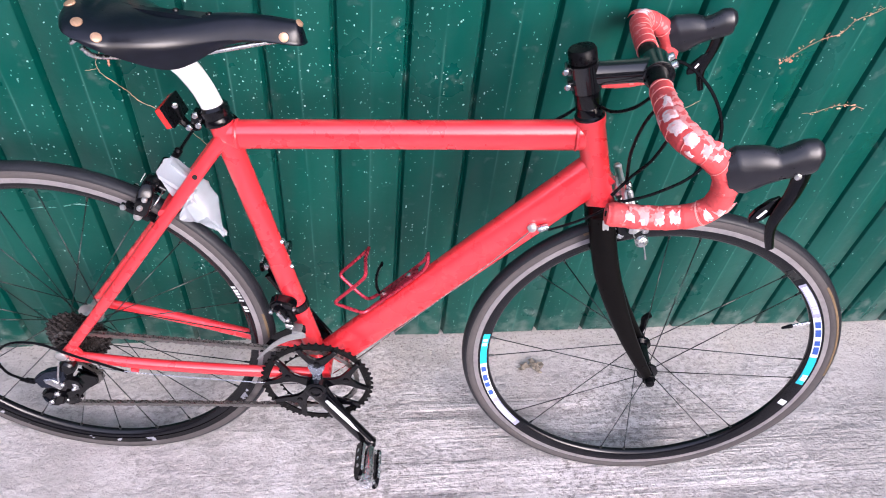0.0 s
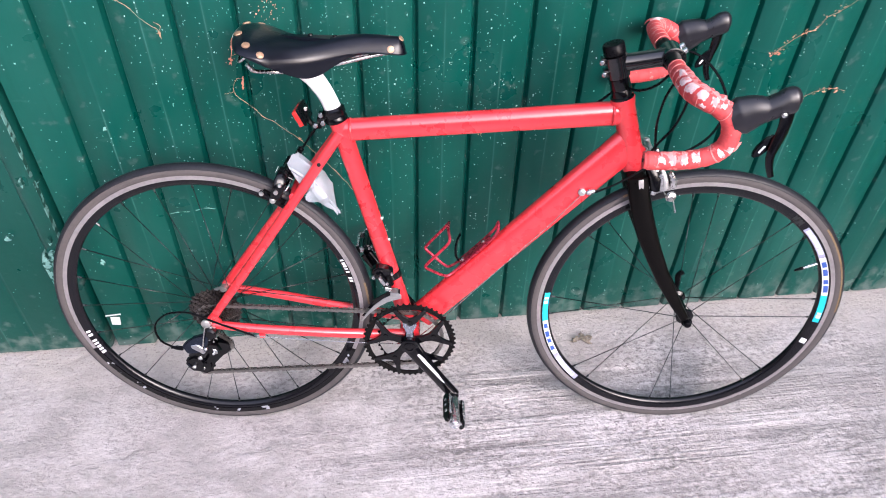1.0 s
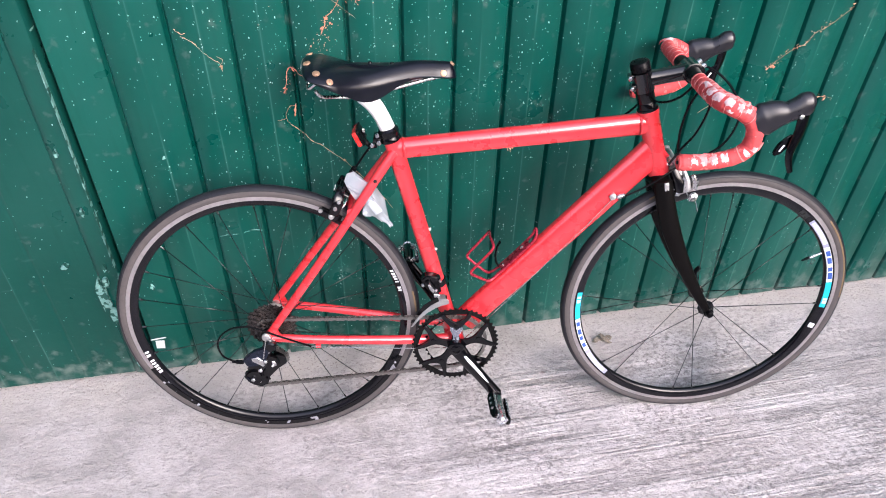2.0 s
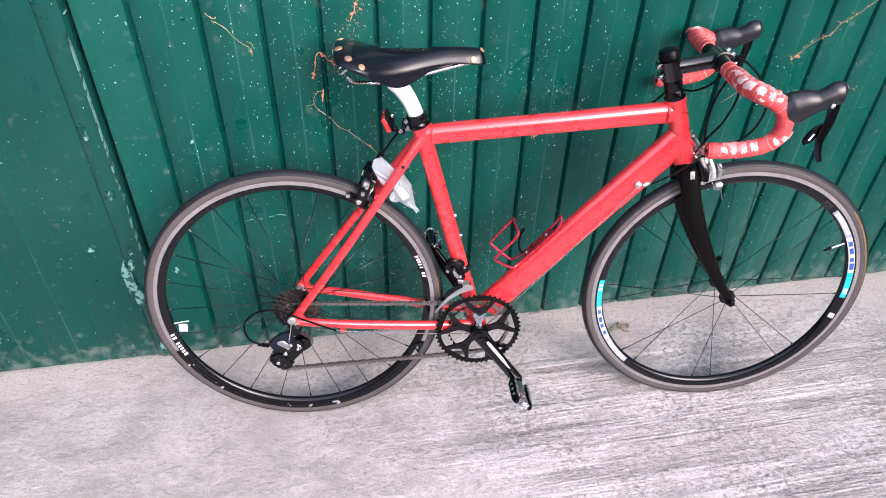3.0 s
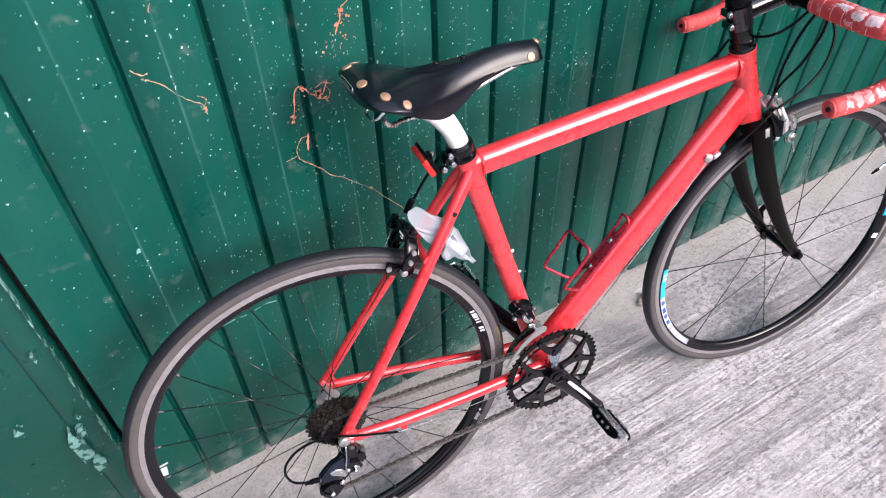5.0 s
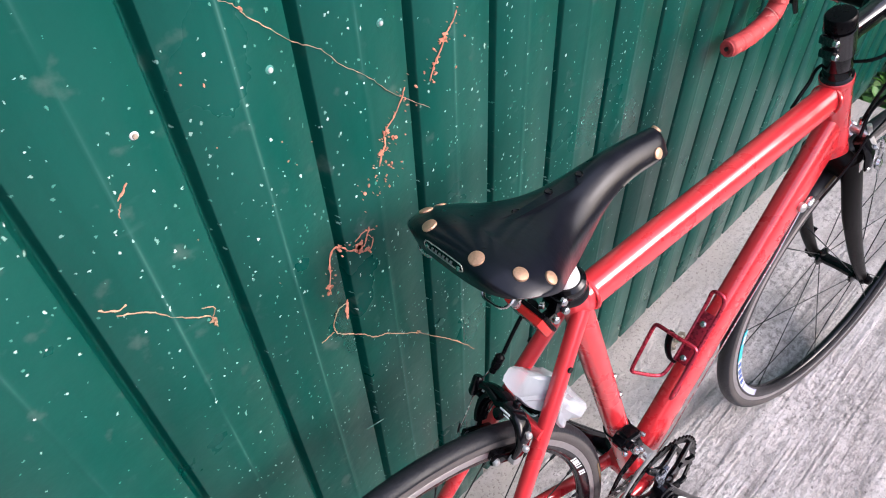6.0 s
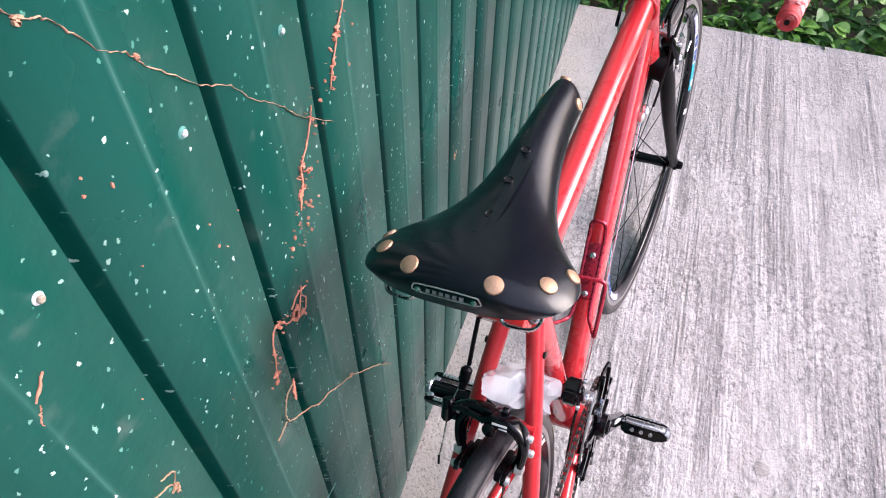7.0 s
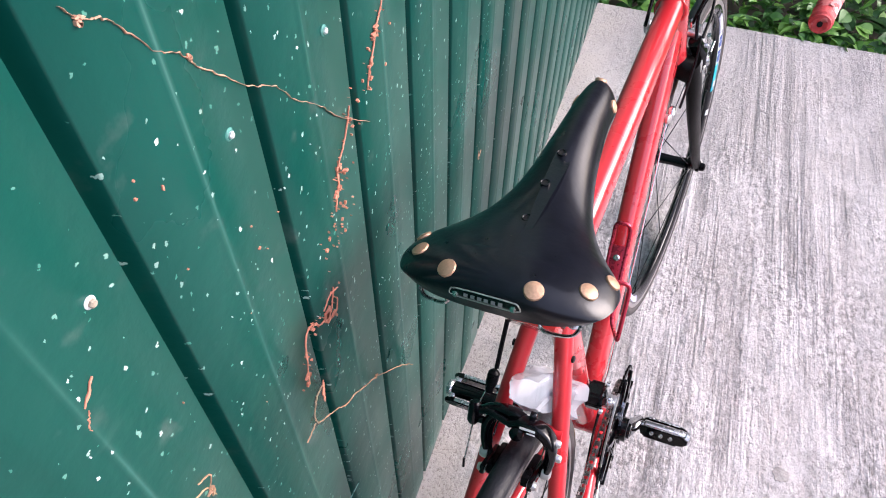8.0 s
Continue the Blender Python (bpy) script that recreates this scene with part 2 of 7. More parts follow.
    base = mixed(math_of("MULTIPLY", strip, span(crumb, 0.44, 0.38, 0, 0.7)), base, (0.22, 0.19, 0.165))
    l.new(base, b.inputs["Base Color"])
    h = math_of("MULTIPLY", clear, math_of("ADD", math_of("MULTIPLY", streak, 1.6), math_of("MULTIPLY", fine, 0.6)))
    h = math_of("ADD", h, math_of("ADD", math_of("MULTIPLY", math_of("MULTIPLY", grain, rough_), 0.5), math_of("MULTIPLY", crumb, 0.22)))
    h = math_of("ADD", h, math_of("ADD", span(flaked, 0.44, 0.52, 0, 0.12), span(peeled, 0.38, 0.48, 0, 0.10)))
    bp = n.new("ShaderNodeBump")
    bp.inputs["Strength"].default_value, bp.inputs["Distance"].default_value = 1.0, 0.009
    l.new(h, bp.inputs["Height"])
    l.new(bp.outputs[0], b.inputs["Normal"])
    return m


M_WALL = wall_paint("green_sheet_paint", (0.0005, 0.0575, 0.0450))
M_DOOR = wall_paint("green_gate_paint", (0.001, 0.047, 0.037), 0.3)
M_CONC = concrete_surface()
M_PLASTER = material("grey_render", (0.20, 0.19, 0.18), 0.9, 0, 0.2, 6, 0.4, 60)
M_SOIL = material("soil", (0.07, 0.06, 0.04), 0.95, 0, 0.4, 8, 0.6, 40)
M_RED = material("red_frame_paint", (0.68, 0.026, 0.034), 0.30, 0, 0.06, 12, 0.03, 60, coat=1.0, coat_ior=1.60, spec=0.5)
M_BLACK = material("black_plastic", (0.003, 0.003, 0.004), 0.30, 0, 0.3, 60, 0.1, 400, spec=0.10)
M_GLOSS = material("black_anodised", (0.002, 0.002, 0.003), 0.13, 0.0, 0.3, 60, 0, coat=0.25, spec=0.25)
M_RUBBER = material("hood_rubber", (0.008, 0.008, 0.012), 0.33, 0, 0.25, 50, 0.08, 500, spec=0.62)
M_CARBON = material("carbon_weave", (0.004, 0.004, 0.005), 0.18, 0.0, 0.5, 160, 0.05, 600, coat=0.9, spec=0.4)
M_FORK = material("matt_carbon_fork", (0.0030, 0.0026, 0.0026), 0.34, 0, 0.35, 120, 0.1, 500, spec=0.10)
M_STEEL = material("polished_steel", (0.62, 0.62, 0.62), 0.25, 1, 0.1, 60)
M_PEDAL = material("bright_pedal_alloy", (0.66, 0.66, 0.68), 0.24, 0.85, 0.25, 70, 0.1, 300)
M_ALU = material("worn_aluminium", (0.62, 0.61, 0.60), 0.40, 0.9, 0.15, 60, 0.1, 300)
M_TRACK = material("brake_track_aluminium", (0.33, 0.308, 0.315), 0.40, 0.55, 0.22, 40, 0.05, 300)
M_RIM = material("black_rim", (0.004, 0.004, 0.006), 0.18, 0.0, 0.3, 40, spec=0.4)
M_SCUFFED = material("scuffed_black_rim", (0.004, 0.004, 0.005), 0.22, 0.0, 0.3, 40, spec=0.3, wear=(0.30, 0.30, 0.33), wear_at=0.60, wear_scale=45)
M_TYRE = material("grey_worn_tyre", (0.075, 0.067, 0.066), 0.85, 0, 0.22, 40, 0.3, 400)
M_TREAD = material("dark_tyre_tread", (0.013, 0.014, 0.018), 0.45, 0, 0.35, 50, 0.3, 300, spec=0.3)
M_TAN = material("tan_tyre_label", (0.15, 0.098, 0.048), 0.7, 0, 0.4, 90)
M_SPOKE = material("dark_spoke", (0.060, 0.063, 0.063), 0.30, 0.85, 0.2, 60)
M_CHAIN = material("grey_chain", (0.22, 0.21, 0.20), 0.30, 0.9, 0.4, 120)
M_COG = material("oily_sprocket", (0.004, 0.004, 0.004), 0.24, 0.0, 0.5, 120, spec=0.16)
M_SPROCKET = material("worn_sprocket_steel", (0.10, 0.088, 0.084), 0.26, 0.9, 0.5, 160)
M_BLUEBLACK = material("blue_black_anodised", (0.034, 0.042, 0.066), 0.20, 0.9, 0.4, 80)
M_CAGEPLATE = material("worn_grey_guide", (0.40, 0.41, 0.41), 0.34, 0.75, 0.25, 90, 0.1, 300)
M_ANODISED = material("blue_grey_anodised", (0.38, 0.42, 0.50), 0.28, 0.85, 0.2, 60)
M_LEATHER = material("black_leather", (0.0018, 0.0024, 0.0062), 0.33, 0, 0.5, 26, 0.14, 160, coat=0.42, spec=0.20, coat_rough=0.16)
M_COPPER = material("copper_rivet", (0.50, 0.31, 0.20), 0.48, 0.6, 0.2, 200, 0.2, 500)
M_WHITE = material("white_gloss_paint", (0.86, 0.86, 0.86), 0.3, 0, 0.03, 10, coat=0.4)
M_DECALW = material("white_print", (0.78, 0.78, 0.78), 0.45, 0, 0.08, 60)
M_CYAN = material("cyan_print", (0.02, 0.50, 0.66), 0.4, 0, 0.1, 60)
M_BLUE = material("blue_print", (0.03, 0.09, 0.38), 0.4, 0, 0.1, 60)
M_LILAC = material("lilac_print", (0.34, 0.34, 0.48), 0.4, 0, 0.3, 60)
M_TAPE = material("red_bar_tape", (0.54, 0.060, 0.062), 0.65, 0, 0.25, 60, 0.35, 260, wear=(0.64, 0.18, 0.17), wear_at=0.60, wear_scale=70)
M_TAPEWORN = material("bare_white_tape_patch", (0.72, 0.55, 0.56), 0.75, 0, 0.2, 120, 0.4, 300, wear=(0.68, 0.30, 0.30), wear_at=0.53, wear_scale=60)
M_TAPERUBBED = material("half_rubbed_tape", (0.66, 0.25, 0.245), 0.7, 0, 0.25, 160, 0.3, 300, wear=(0.55, 0.075, 0.075), wear_at=0.50, wear_scale=110)
M_TAPELINE = material("pale_tape_edge", (0.72, 0.30, 0.28), 0.7, 0, 0.2, 120)
M_CAGE = material("red_anodised_wire", (0.42, 0.03, 0.055), 0.28, 0.55, 0.2, 60)
M_REFLECT = material("red_reflector_lens", (0.48, 0.018, 0.014), 0.15, 0, 0.15, 200, 0.3, 900, coat=0.6)
M_ORANGE = material("orange_dried_paint", (0.62, 0.245, 0.16), 0.6, 0, 0.3, 90, 0.4, 300)
M_ORANGEDULL = material("faded_orange_paint", (0.47, 0.27, 0.17), 0.7, 0, 0.45, 120, 0.3, 300)
M_THREAD = material("thin_pale_orange_paint", (0.54, 0.31, 0.21), 0.65, 0, 0.35, 90, 0.3, 300)
M_PALE = material("pale_scraped_paint", (0.15, 0.31, 0.28), 0.7, 0, 0.4, 60, wear=(0.002, 0.060, 0.046), wear_at=0.50, wear_scale=55)
M_SCREW = material("zinc_screw", (0.6, 0.63, 0.62), 0.45, 0.5, 0.2, 100)
M_WASHER = material("weathered_washer", (0.07, 0.22, 0.19), 0.7, 0, 0.3, 200)
M_CONTENT = material("grey_wrapped_lump", (0.42, 0.45, 0.48), 0.5, 0, 0.3, 60)
M_GAP = material("dark_gap", (0.004, 0.004, 0.004), 0.9, 0, 0.2, 30)
M_DEBRIS = material("dry_leaf_litter", (0.27, 0.23, 0.18), 0.9, 0, 0.5, 60, 0.4, 200)
M_STAIN = material("dark_oil_stain", (0.37, 0.34, 0.325), 0.9, 0, 0.6, 120, 0.5, 200)


def bag_film():
    m = bpy.data.materials.new("milky_plastic_film")
    m.use_nodes = True
    n, l = m.node_tree.nodes, m.node_tree.links
    b = n["Principled BSDF"]
    b.inputs["Base Color"].default_value = (0.66, 0.70, 0.77, 1)
    b.inputs["Roughness"].default_value = 0.38
    b.inputs["Alpha"].default_value = 0.34
    tc, nz, bp = n.new("ShaderNodeTexCoord"), n.new("ShaderNodeTexNoise"), n.new("ShaderNodeBump")
    nz.inputs["Scale"].default_value, nz.inputs["Detail"].default_value = 26, 3
    nz.inputs["Distortion"].default_value = 1.0
    bp.inputs["Strength"].default_value, bp.inputs["Distance"].default_value = 0.6, 0.008
    l.new(tc.outputs["Object"], nz.inputs["Vector"])
    l.new(nz.outputs[0], bp.inputs["Height"])
    l.new(bp.outputs[0], b.inputs["Normal"])
    return m


def leaf_green():
    m = bpy.data.materials.new("leaf_green")
    m.use_nodes = True
    n, l = m.node_tree.nodes, m.node_tree.links
    b = n["Principled BSDF"]
    b.inputs["Roughness"].default_value = 0.5
    g, r = n.new("ShaderNodeNewGeometry"), n.new("ShaderNodeValToRGB")
    r.color_ramp.elements[0].color = (0.025, 0.085, 0.018, 1)
    r.color_ramp.elements[1].color = (0.22, 0.44, 0.06, 1)
    e = r.color_ramp.elements.new(0.6)
    e.color = (0.09, 0.23, 0.04, 1)
    l.new(g.outputs["Random Per Island"], r.inputs[0])
    l.new(r.outputs[0], b.inputs["Base Color"])
    b.inputs["Subsurface Weight"].default_value = 0.0
    return m


M_BAG, M_LEAF = bag_film(), leaf_green()


# ---- mesh helpers ----
def part(name, bm, mat, parent=None, label="", sharp=38, m=None):
    """Links a bmesh (or a ready mesh) as one mesh object under a thing or a part."""
    if isinstance(bm, bmesh.types.BMesh):
        bmesh.ops.recalc_face_normals(bm, faces=bm.faces)
        for f in bm.faces:
            f.smooth = True
        lim = radians(sharp)
        for e in bm.edges:
            if len(e.link_faces) == 2 and e.calc_face_angle(0) > lim:
                e.smooth = False
        me = bpy.data.meshes.new(name)
        bm.to_mesh(me)
        bm.free()
        me.materials.append(mat)
    else:
        me = bm
    ob = new(name, me)
    if parent:
        ob.parent = parent
    if m is not None:
        ob.matrix_basis = m
    if label:
        ob["label"] = label
    return ob


def spline(pts, per=8):
    """Catmull-Rom through the points."""
    p = [Vector(q) for q in pts]
    p = [2 * p[0] - p[1]] + p + [2 * p[-1] - p[-2]]
    out = []
    for i in range(1, len(p) - 2):
        a, b, c, d = p[i - 1 : i + 3]
        for k in range(per):
            t = k / per
            out.append(0.5 * (2 * b + (c - a) * t + (2 * a - 5 * b + 4 * c - d) * t * t + (3 * b - a - 3 * c + d) * t ** 3))
    return out + [p[-2]]


def frames(pts, side=None, closed=False):
    """Tangent, normal and binormal along a line, carried without twist."""
    n = len(pts)
    out, nor = [], None
    for i in range(n):
        a = pts[(i - 1) % n] if closed else pts[max(i - 1, 0)]
        b = pts[(i + 1) % n] if closed else pts[min(i + 1, n - 1)]
        t = (b - a).normalized()
        if nor is None:
            nor = Vector(side) if side else (Vector((0, 0, 1)) if abs(t.z) < 0.9 else Vector((1, 0, 0)))
        nor = (nor - t * nor.dot(t)).normalized()
        out.append((t, nor, t.cross(nor)))
    return out


def sweep(bm, pts, radius, seg=12, side=None, closed=False, cap=True):
    """A tube along pts. radius: a number, or one (along the normal, along the binormal) or number for each point."""
    pts = [Vector(p) for p in pts]
    fr = frames(pts, side, closed)
    rings = []
    for i, (p, (t, a, b)) in enumerate(zip(pts, fr)):
        r = radius[i] if isinstance(radius, (list, tuple)) and len(radius) == len(pts) else radius
        ra, rb = r if isinstance(r, (list, tuple)) else (r, r)
        rings.append([bm.verts.new(p + a * (ra * math.cos(k * math.tau / seg)) + b * (rb * math.sin(k * math.tau / seg))) for k in range(seg)])
    for i in range(len(rings) if closed else len(rings) - 1):
        x, y = rings[i], rings[(i + 1) % len(rings)]
        for k in range(seg):
            bm.faces.new((x[k], x[(k + 1) % seg], y[(k + 1) % seg], y[k]))
    if cap and not closed:
        bm.faces.new(rings[0][::-1])
        bm.faces.new(rings[-1])
    return bm


def lathe(bm, prof, origin, axis, seg=32, closed=False):
    """Turns a profile of (radius, height along the axis) round the axis."""
    o, ax = Vector(origin), Vector(axis).normalized()
    a = ax.orthogonal().normalized()
    b = ax.cross(a)
    rings = [[bm.verts.new(o + ax * h + (a * math.cos(k * math.tau / seg) + b * math.sin(k * math.tau / seg)) * max(r, 1e-5)) for k in range(seg)] for r, h in prof]
    for i in range(len(rings) if closed else len(rings) - 1):
        x, y = rings[i], rings[(i + 1) % len(rings)]
        for k in range(seg):
            bm.faces.new((x[k], x[(k + 1) % seg], y[(k + 1) % seg], y[k]))
    if not closed:
        bm.faces.new(rings[0][::-1])
        bm.faces.new(rings[-1])
    return bm


def plate(bm, outline, origin, ex, ey, thick, holes=()):
    """A flat plate with the outline given in ex, ey, thick along their cross product, centred on its origin."""
    o, ex, ey = Vector(origin), Vector(ex), Vector(ey)
    nz = ex.cross(ey).normalized() * thick / 2
    top = [bm.verts.new(o + ex * x + ey * y + nz) for x, y in outline]
    bot = [bm.verts.new(o + ex * x + ey * y - nz) for x, y in outline]
    bm.faces.new(top)
    bm.faces.new(bot[::-1])
    for k in range(len(top)):
        j = (k + 1) % len(top)
        bm.faces.new((top[k], bot[k], bot[j], top[j]))
    return bm


def ring_plate(bm, outer, inner, origin, ex, ey, thick):
    """A flat ring between two outlines with as many points each."""
    o, ex, ey = Vector(origin), Vector(ex), Vector(ey)
    nz = ex.cross(ey).normalized() * thick / 2
    v = [[bm.verts.new(o + ex * x + ey * y + s * nz) for x, y in line] for line in (outer, inner) for s in (1, -1)]
    n = len(outer)
    for k in range(n):
        j = (k + 1) % n
        for a, b in ((0, 1), (3, 2), (1, 3), (2, 0)):
            bm.faces.new((v[a][k], v[b][k], v[b][j], v[a][j]))
    return bm


def block(bm, centre, size, turn=None, bevel=0.0015):
    """A box with rounded edges."""
    m = Matrix.Translation(centre) @ (turn.to_4x4() if turn else Matrix()) @ Matrix.Diagonal((*size, 1))
    made = bmesh.ops.create_cube(bm, size=1, matrix=m)
    edges = list({e for v in made["verts"] for e in v.link_edges})
    bmesh.ops.bevel(bm, geom=edges, offset=bevel, segments=2, affect="EDGES", profile=0.6)
    return bm


def toothed(r, teeth, depth):
    out = []
    for k in range(teeth):
        for f, h in ((0.0, -depth), (0.22, -depth), (0.42, 0), (0.58, 0), (0.78, -depth)):
            a = (k + f) * math.tau / teeth
            out.append(((r + h) * math.cos(a), (r + h) * math.sin(a)))
    return out


def circle(r, n):
    return [(r * math.cos(k * math.tau / n), r * math.sin(k * math.tau / n)) for k in range(n)]


def thing(name, label, category, m=None, group="", kind=""):
    ob = new(name)
    ob.empty_display_size = 0.1
    if m is not None:
        ob.matrix_basis = m
    return tagged(ob, label, category, group, kind)


def along(a, b):
    """The pose that takes the z axis to the way from a to b."""
    a, b = Vector(a), Vector(b)
    return Matrix.Translation(a) @ (b - a).to_track_quat("Z", "Y").to_matrix().to_4x4()


# ---- ground, wall and gate ----
def make_floor():
    bm = bmesh.new()
    block(bm, (-0.6725, -2.37, -0.06), (5.655, 4.86, 0.12), bevel=0.008)
    tagged(part("pavement", bm, M_CONC), "grey broom-finished concrete slab along the green wall", "pavement", kind="structure")
    bm = bmesh.new()
    bm.faces.new([bm.verts.new((x, y, -0.07)) for x, y in ((-150, -150), (150, -150), (150, 150), (-150, 150))])
    tagged(part("ground", bm, M_SOIL), "dark bare soil round the concrete slab", "ground", kind="structure")


def make_unseen_walls():
    """Plain unseen walls round the camera's way, added to block and bounce light."""
    bm = bmesh.new()
    block(bm, (0.3, -4.72, 0.75), (8.0, 0.16, 1.9), bevel=0.01)
    tagged(part("unseen_wall_south", bm, M_PLASTER), "unseen plain grey rendered wall added across the yard", "wall", kind="structure")
    bm = bmesh.new()
    block(bm, (4.2, -0.45, 3.2), (0.2, 3.9, 6.6), bevel=0.01)
    tagged(part("unseen_wall_east", bm, M_PLASTER), "unseen plain grey rendered wall added beyond the weeds", "wall", kind="structure")
    bm = bmesh.new()
    block(bm, (4.2, -3.52, 0.42), (0.2, 2.24, 1.04), bevel=0.01)
    tagged(part("unseen_wall_yard_end", bm, M_PLASTER), "unseen low grey rendered wall added beside the weeds", "wall", kind="structure")
    bm = bmesh.new()
    block(bm, (-2.44, 0.06, 1.66), (2.12, 0.12, 3.48), bevel=0.01)
    tagged(part("unseen_wall_gate_side", bm, M_PLASTER), "unseen plain grey rendered wall added beside the gate", "wall", kind="structure")
    bm = bmesh.new()
    block(bm, (-3.6, -2.27, 1.66), (0.2, 4.74, 3.48), bevel=0.01)
    tagged(part("unseen_wall_west", bm, M_PLASTER), "unseen plain grey rendered wall added at the yard's end", "wall", kind="structure")


def sheet(x0, x1, z0, z1, grooves, y, depth, width, ridge, wave, rows=26):
    """A ribbed metal sheet with its folds, as a solid 3 cm thick."""
    prof, mids = [(x0, 0.0)], []
    for i, gx in enumerate(grooves):
        w = width / 2
        prof += [(gx + w * k / 8, depth * (0.5 + 0.5 * math.cos(math.pi * k / 8)) ** 0.7) for k in range(-8, 9)]
        nxt = grooves[i + 1] if i + 1 < len(grooves) else x1
        mid = (gx + nxt) / 2
        prof += [(mid - 0.0065, 0.0), (mid - 0.003, -0.6 * ridge), (mid - 0.0013, -0.9 * ridge), (mid, -ridge), (mid + 0.0013, -0.9 * ridge), (mid + 0.003, -0.6 * ridge), (mid + 0.0065, 0.0)]
        mids.append(mid)
    prof.append((x1, 0.0))
    prof = sorted(p for p in prof if x0 <= p[0] <= x1)
    bm = bmesh.new()
    crease_glint = bm.verts.layers.float.new("crease_glint")
    cols = []
    for x, d in prof:
        col = []
        # weight of the painted crease highlight, 1 on the ridge
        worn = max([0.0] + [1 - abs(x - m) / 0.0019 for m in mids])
        for k in range(rows + 1):
            z = z0 + (z1 - z0) * k / rows
            v = bm.verts.new((x, y + d + wave * noise.noise(Vector((x * 3.1, z * 1.7, 4.2))), z))
            v[crease_glint] = worn
            col.append(v)
        col += [bm.verts.new((x, y + 0.035, z1)), bm.verts.new((x, y + 0.035, z0))]
        cols.append(col)
    n = len(cols[0])
    for a, b in zip(cols, cols[1:]):
        for k in range(n):
            bm.faces.new((a[k], b[k], b[(k + 1) % n], a[(k + 1) % n]))
    bm.faces.new(cols[0])
    bm.faces.new(cols[-1][::-1])
    return bm


GROOVES = [-0.238, -0.112, 0.005, 0.118, 0.231, 0.342, 0.454, 0.570, 0.688, 0.806, 0.923, 1.040, 1.157, 1.277, 1.392, 1.510] + [1.627 + 0.117 * k for k in range(7)]


def paint_run(wall, pts, r, mat, name="paint_streak", blobs=()):
    """A dried run of paint lying on the sheet; pts in x, z."""
    rng = random.Random(int(abs(pts[0][0]) * 1000) + len(pts))
    line = spline([(x, -0.0006, z) for x, z in pts], 6)
    line = [p + Vector((rng.uniform(-1, 1) * 0.0007, 0, rng.uniform(-1, 1) * 0.0007)) for p in line]
    rad = []
    for i in range(len(line)):
        w = r * (0.20 + 0.52 * rng.random() ** 2)
        if i in (0, len(line) - 1):
            w *= 0.4
        rad.append((0.0007, w))
    bm = bmesh.new()
    sweep(bm, line, rad, 6, side=(0, 1, 0))
    for bx, bz, br in blobs:
        for _ in range(4):
            a0, q = rng.uniform(0, math.tau), br * rng.uniform(0.35, 0.8)
            out = [(q * rng.uniform(0.35, 1.2) * math.cos(k * math.tau / 9) * 1.5, q * rng.uniform(0.35, 1.0) * math.sin(k * math.tau / 9)) for k in range(9)]
            ex = Vector((math.cos(a0), 0, math.sin(a0)))
            plate(bm, out, (bx + rng.gauss(0, br * 0.5), -0.0008, bz + rng.gauss(0, br * 0.6)), ex, Vector((-ex.z, 0, ex.x)), 0.0018)
    return part(name, bm, mat, wall)


def flakes(wall, pts, count, spread, size, mat, seed):
    """A trail of small ragged flakes of dried paint along a line; pts in x, z."""
    rng = random.Random(seed)
    line = spline([(x, 0, z) for x, z in pts], 8)
    bm = bmesh.new()
    for _ in range(count):
        p = line[rng.randrange(len(line))]
        s = size * (0.25 + rng.random() ** 2)
        a0, lean = rng.uniform(0, math.tau), rng.uniform(0.18, 0.7)
        out = [(s * (0.45 + 0.9 * rng.random()) * math.cos(k * math.tau / 7), lean * s * (0.45 + 0.9 * rng.random()) * math.sin(k * math.tau / 7)) for k in range(7)]
        ex = Vector((math.cos(a0), 0, math.sin(a0)))
        plate(bm, out, (p.x + rng.gauss(0, spread), -0.0006, p.z + rng.gauss(0, spread)), ex, Vector((-ex.z, 0, ex.x)), 0.0018)
    return part("paint_flakes", bm, mat, wall)


def splash(wall, pts, mat, seed, name="paint_spot", shrink=1.0):
    """Small flat drops of paint; each x, z, size."""
    rng = random.Random(seed)
    for x, z, s in pts:
        bm = bmesh.new()
        n = 9
        s *= shrink
        tall, a0 = rng.uniform(0.5, 2.0), rng.uniform(-0.7, 0.7)
        out = [(s * (0.35 + 0.9 * rng.random()) * math.cos(k * math.tau / n), tall * s * (0.35 + 0.9 * rng.random()) * math.sin(k * math.tau / n)) for k in range(n)]
        ex = Vector((math.cos(a0), 0, math.sin(a0)))
        plate(bm, out, (x, -0.0004, z), ex, Vector((-ex.z, 0, ex.x)), 0.0016)
        part(name, bm, mat, wall)


